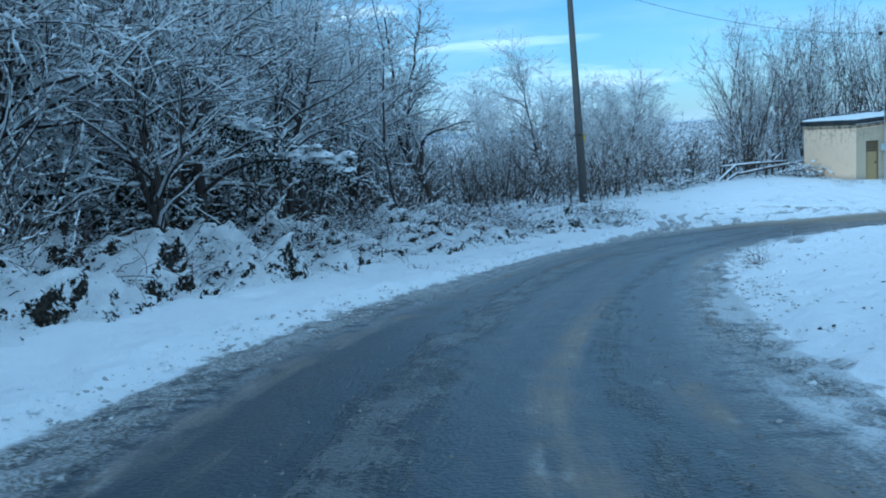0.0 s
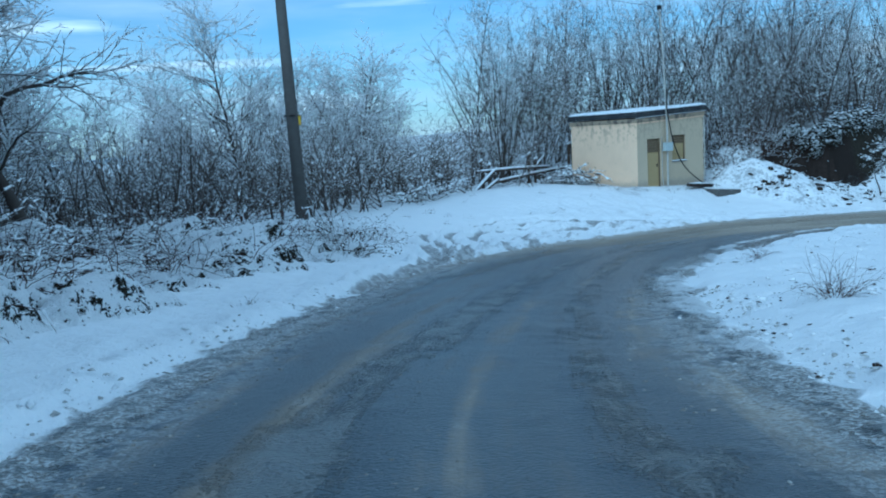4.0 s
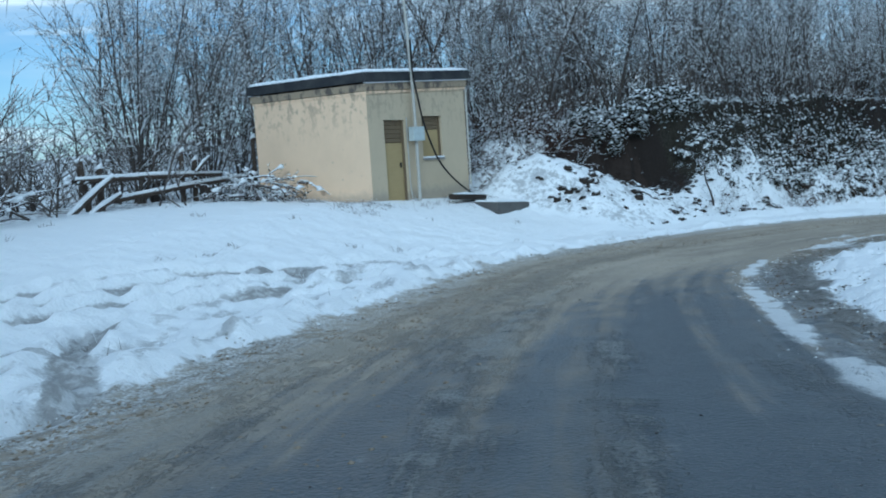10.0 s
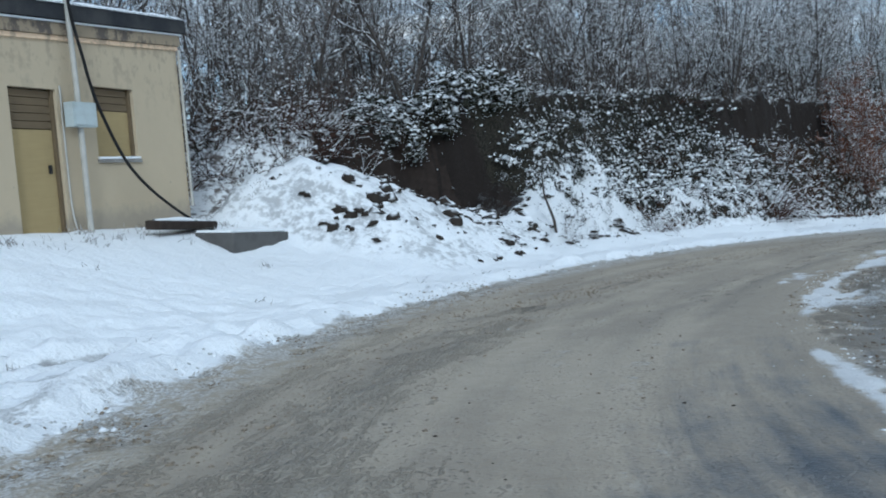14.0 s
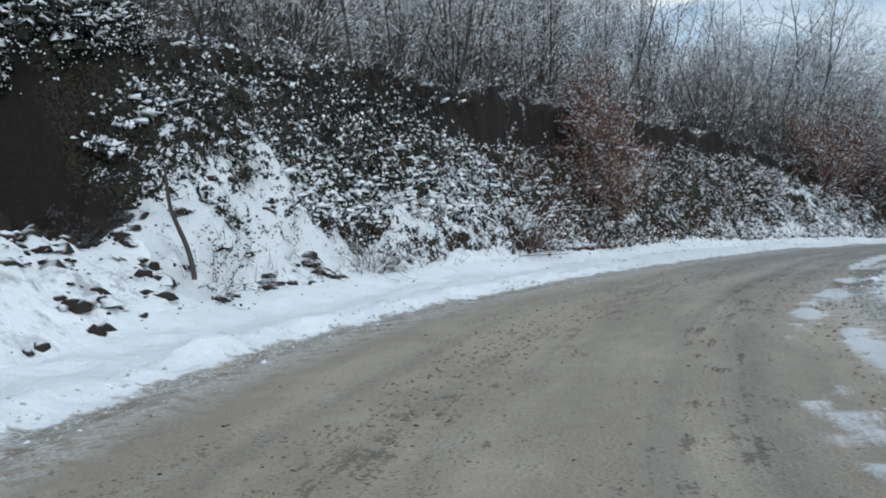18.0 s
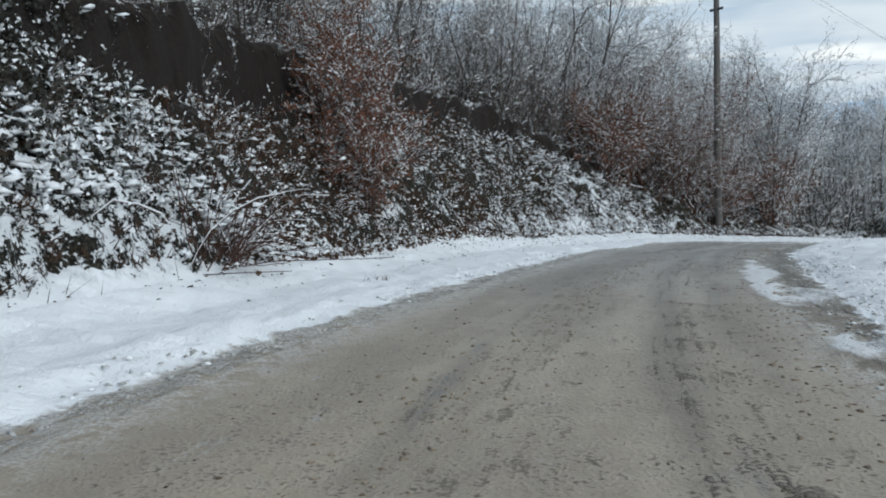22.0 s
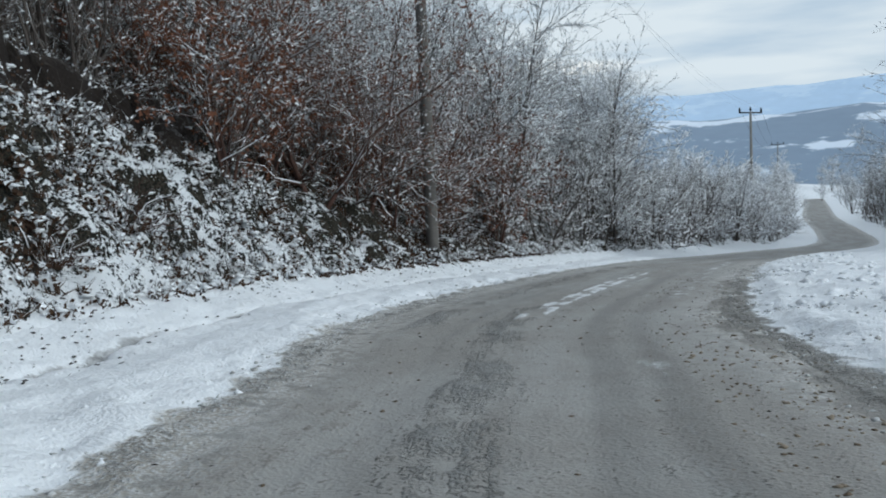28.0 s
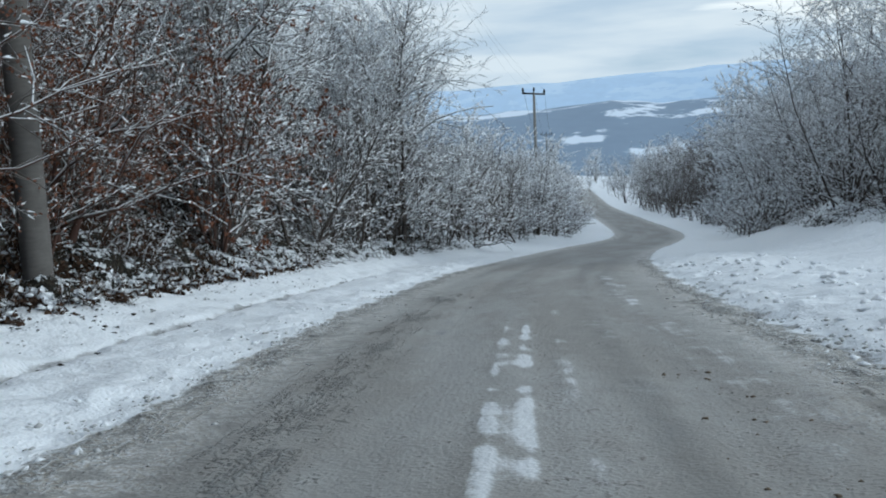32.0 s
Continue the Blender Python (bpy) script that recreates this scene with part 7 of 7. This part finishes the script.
def build_fence():
    """A rough pole fence behind the yard, its rails loaded with snow."""
    f = thing("fence", Matrix.Translation((-1.6, 5.5, 0)) @ Matrix.Rotation(math.atan2(0.24, 0.97), 4, "Z"), "broken rough-pole fence with snow along its rails", "fence")
    for x, z0, z1, tilt in ((-0.12, -0.7, 1.17, 0.04), (0.5, -0.7, 0.92, 0.05), (-3.65, -0.7, 0.80, 0.0), (-4.2, -0.7, 1.0, -0.12), (3.98, -0.6, 1.56, 0.0)):
        p = part("post", tube_mesh("post", WOOD_OLD, ((x - tilt, 0, z0), (x, 0.01, (z0 + z1) / 2), (x + tilt, 0, z1)), (0.085, 0.08, 0.07), 7), f)
        part("snow_cap", mesh_np("snow_cap", *lumps_mesh(np.random.RandomState(3), np.array([[x + tilt, 0, z1]]), np.array([0.17]), 0.9), SNOW), p)
    for a, b, r in (((-4.7, -0.09, 0.50), (1.74, -0.09, 0.44), 0.075), ((-3.45, -0.12, -0.05), (3.9, -0.10, 0.34), 0.075), ((-5.4, -0.35, -0.40), (-3.4, -0.20, 0.54), 0.08), ((-4.9, -0.5, -0.42), (-3.3, -0.3, 0.08), 0.07), ((0.3, -0.2, 0.55), (1.2, -0.1, 0.98), 0.05)):
        mid = tuple((u + v) / 2 + d for u, v, d in zip(a, b, (0, 0, 0.03)))
        rail = part("rail", tube_mesh("rail", WOOD_OLD, (a, mid, b), (r, r, r * 0.8), 7), f)
        up = [tuple(np.array(p) + (0, 0, r * 0.95)) for p in (a, mid, b)]
        part("snow_cap", tube_mesh("rail_snow", SNOW, up, (r * 0.6, r * 0.92, r * 0.55), 7, 9), rail)


build_fence()


def brush_heap(x, y, seed, wide, high, label):
    ob = thing("brush_heap", pose(x, y, ground_at(x, y)), label, "brush")
    rng = np.random.RandomState(seed)
    n = 44
    base = np.stack([rng.normal(0, wide * 0.5, n), rng.normal(0, wide * 0.35, n), rng.uniform(-0.05, high * 0.6, n)], 1)
    d = unit(np.stack([rng.normal(0, 1, n), rng.normal(0, 1, n), rng.normal(0.15, 0.35, n)], 1))
    p = shoots(rng, base, d, rng.uniform(0.5, 1.6, n) * wide * 0.8, 5, 0.15, -0.06)
    r = rng.uniform(0.008, 0.035, (n, 1)) * np.linspace(1, 0.4, 5)
    for k in range(n):
        part("branch", mesh_np("branch", *tubes(p[k : k + 1], r[k : k + 1], 5), BARK), ob)
    at = along_of(rng, p, r, 120, 0.1, 0.9)[0]
    tagged(part("snow_cover", mesh_np("snow_cover", *join([snow_on(rng, p, r, 0.5, 1.0, 4), lumps_mesh(rng, at, rng.uniform(0.03, 0.16, 120))]), SNOW), ob), kind="stuff")


brush_heap(-0.95, 2.9, 61, 1.2, 1.1, "heap of cut branches covered with snow by the hut")
plant_at(BRAMBLE, ((-0.9, 3.3, 1.1), (-1.3, 2.7, 0.9), (-0.8, 2.4, 0.7), (-1.6, 3.5, 1.0)), "bramble", "low bramble thicket loaded with snow beside the hut", "shrub", "brambles by the hut", 52)
brush_heap(-9.6, 2.9, 62, 1.5, 1.0, "tangle of fallen branches bent down with snow")
brush_heap(-11.5, 2.2, 63, 1.3, 0.8, "tangle of fallen branches bent down with snow")
stick = thing("sapling", pose(11.26, -5.96, ground_at(11.26, -5.96)), "thin bare sapling leaning out of the snowy bank", "sapling")
part("stem", tube_mesh("stem", BARK, ((0, 0, -0.2), (0.05, 0.1, 0.5), (-0.1, 0.25, 1.1), (-0.05, 0.3, 1.6)), (0.04, 0.03, 0.015), 6), stick)


# ---- poles and wires ----
def square_mast(name, mat, pts, w):
    """A tapered square shaft through pts with half-widths w."""
    return mesh_np(name, *tubes(np.array([pts], float), np.array([w], float) * 1.414, 4), mat, False)


POLE_MAT = mat_planks("pole_stained_concrete", (0.17, 0.16, 0.15), (0.065, 0.058, 0.052))
POLE_OLD = mat_planks("pole_old_concrete", (0.21, 0.195, 0.18), (0.05, 0.045, 0.04))


def pole_square():
    x, y = -19.4, -2.4
    ob = thing("utility_pole", pose(x, y, ground_at(x, y), 0, 0, 20), "leaning square concrete utility pole with a yellow tag", "pole", "utility poles")
    c, s = math.cos(radians(-20)), math.sin(radians(-20))
    lean = Vector((c * -0.6 - s * -0.7, s * -0.6 + c * -0.7, 5.0)) / 5.0
    part("shaft", square_mast("shaft", POLE_MAT, [lean * z for z in (-0.5, 3.5, 10.5)], (0.19, 0.165, 0.11)), ob)
    at = lean * 3.3
    part("band", block("band", DARK, at.x - 0.18, at.y - 0.18, at.z - 0.04, at.x + 0.18, at.y + 0.18, at.z + 0.02, 0.004), ob, "dark steel band")
    part("tag", block("tag", YELLOW, at.x + 0.03, at.y - 0.20, at.z - 0.30, at.x + 0.17, at.y - 0.182, at.z - 0.02, 0.004), ob, "yellow enamel tag")
    part("hook", tube_mesh("hook", DARK, ((lean * 10.2)[:], (lean * 10.25 + Vector((0.25, 0.1, 0.05)))[:]), (0.02, 0.02), 6), ob)
    return lean


def pole_round(x, y, base, high, r0, arm, turn, drop, label, mat):
    ob = thing("utility_pole", pose(x, y, base), label, "pole", "utility poles")
    part("shaft", tube_mesh("shaft", mat, ((0, 0, -0.6), (0, 0, high * 0.5), (0, 0, high)), (r0, r0 * 0.82, r0 * 0.6), 12), ob)
    c, s = math.cos(turn), math.sin(turn)
    tips = []
    if arm:
        bar = part("crossarm", mesh_np("crossarm", *tubes(np.array([[(-arm * c, -arm * s, high - 0.12), (arm * c, arm * s, high - 0.12)]]), np.array([[0.085, 0.085]]), 4), DARK, False), ob, "dark steel crossarm")
        for k, zz in ((-1, high - 0.05), (0, high + 0.05), (1, high - 0.05)):
            q = (arm * 0.95 * k * c, arm * 0.95 * k * s)
            part("insulator", tube_mesh("insulator", DARK, ((*q, zz), (*q, zz + 0.15), (*q, zz + 0.2), (*q, zz + 0.45)), (0.05, 0.11, 0.13, 0.06), 8, 3), bar)
            tips.append((x + q[0], y + q[1], base + zz + 0.4))
    if drop:
        part("bracket", mesh_np("bracket", *tubes(np.array([[(-0.4 * c, -0.4 * s, high - drop), (0.4 * c, 0.4 * s, high - drop)]]), np.array([[0.06, 0.06]]), 4), DARK, False), ob, "small lower bracket")
    return tips


pole_square()
PT2 = pole_round(45.33, -34.13, -4.15, 12.4, 0.18, 0.55, radians(10), 2.75, "old stained concrete utility pole beside the bank", POLE_OLD)
PT3 = pole_round(86.9, -106.3, -10.5, 12.2, 0.20, 2.35, radians(-84), 5.4, "tall utility pole with a three-insulator crossarm", CONCRETE)
PT4 = pole_round(154.1, -210.4, -15.5, 13.6, 0.20, 2.9, radians(-84), 5.0, "tall utility pole with a three-insulator crossarm", CONCRETE)


def wires(name, ends, sag, r, label):
    ob = thing(name, Matrix(), label, "wires")
    for a, b in ends:
        a, b = Vector(a), Vector(b)
        pts = [a.lerp(b, t) - Vector((0, 0, sag * 4 * t * (1 - t))) for t in (0, 0.25, 0.5, 0.75, 1)]
        part("wire", tube_mesh("wire", DARK, [p[:] for p in pts], (r, r), 4, 5), ob)


wires("power_line", list(zip(PT2, PT3)), 1.6, 0.004, "power wires slung between the poles")
wires("power_line", list(zip(PT3, PT4)), 2.4, 0.012, "power wires slung between the poles")
wires("service_cable", [((-19.4 - 1.2, -2.4 - 1.4, 9.9), (1.6, -0.17, 7.7))], 0.7, 0.010, "thin service cable from the pole to the hut")

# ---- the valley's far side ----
def mat_hill(name, wood, field, haze):
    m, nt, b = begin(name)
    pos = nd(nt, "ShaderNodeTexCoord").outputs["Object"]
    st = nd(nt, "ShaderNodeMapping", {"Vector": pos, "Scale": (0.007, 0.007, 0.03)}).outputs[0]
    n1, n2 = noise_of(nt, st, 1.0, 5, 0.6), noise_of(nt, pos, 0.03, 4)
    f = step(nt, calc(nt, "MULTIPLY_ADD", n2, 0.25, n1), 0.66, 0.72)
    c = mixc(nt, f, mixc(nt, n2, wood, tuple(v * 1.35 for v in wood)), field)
    # emission stands in for haze in the air; the slopes give off no light
    put(nt, b, Base_Color=c, Roughness=0.95, Emission_Color=haze, Emission_Strength=1.0)
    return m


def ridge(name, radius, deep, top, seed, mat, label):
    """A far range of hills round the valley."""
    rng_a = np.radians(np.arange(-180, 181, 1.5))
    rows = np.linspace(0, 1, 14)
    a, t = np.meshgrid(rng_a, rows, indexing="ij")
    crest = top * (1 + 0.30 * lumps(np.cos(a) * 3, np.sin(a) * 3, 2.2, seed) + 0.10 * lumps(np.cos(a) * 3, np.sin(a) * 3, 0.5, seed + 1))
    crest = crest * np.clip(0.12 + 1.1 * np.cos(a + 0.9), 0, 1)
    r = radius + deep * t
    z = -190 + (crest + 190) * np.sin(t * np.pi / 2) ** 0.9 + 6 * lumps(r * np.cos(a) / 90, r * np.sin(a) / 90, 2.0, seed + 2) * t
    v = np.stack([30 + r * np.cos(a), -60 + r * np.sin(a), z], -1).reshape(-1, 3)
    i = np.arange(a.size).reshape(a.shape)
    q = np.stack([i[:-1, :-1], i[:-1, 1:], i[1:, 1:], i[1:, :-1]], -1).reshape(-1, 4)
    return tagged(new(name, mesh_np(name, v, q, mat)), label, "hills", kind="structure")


# both ranges carry distance haze in their bluish base colours
ridge("backdrop_hill", 1100, 700, 52, 4.1, mat_hill("hill_wooded_hazy", (0.15, 0.18, 0.22), (0.72, 0.75, 0.79), (0.08, 0.10, 0.13)), "far wooded hills with snowy fields, blue haze put into their colour")
ridge("backdrop_mountain", 2300, 500, 170, 6.3, mat_hill("mountain_hazy", (0.34, 0.41, 0.50), (0.48, 0.55, 0.63), (0.14, 0.18, 0.23)), "mountains across the valley, blue haze put into their colour and emission")
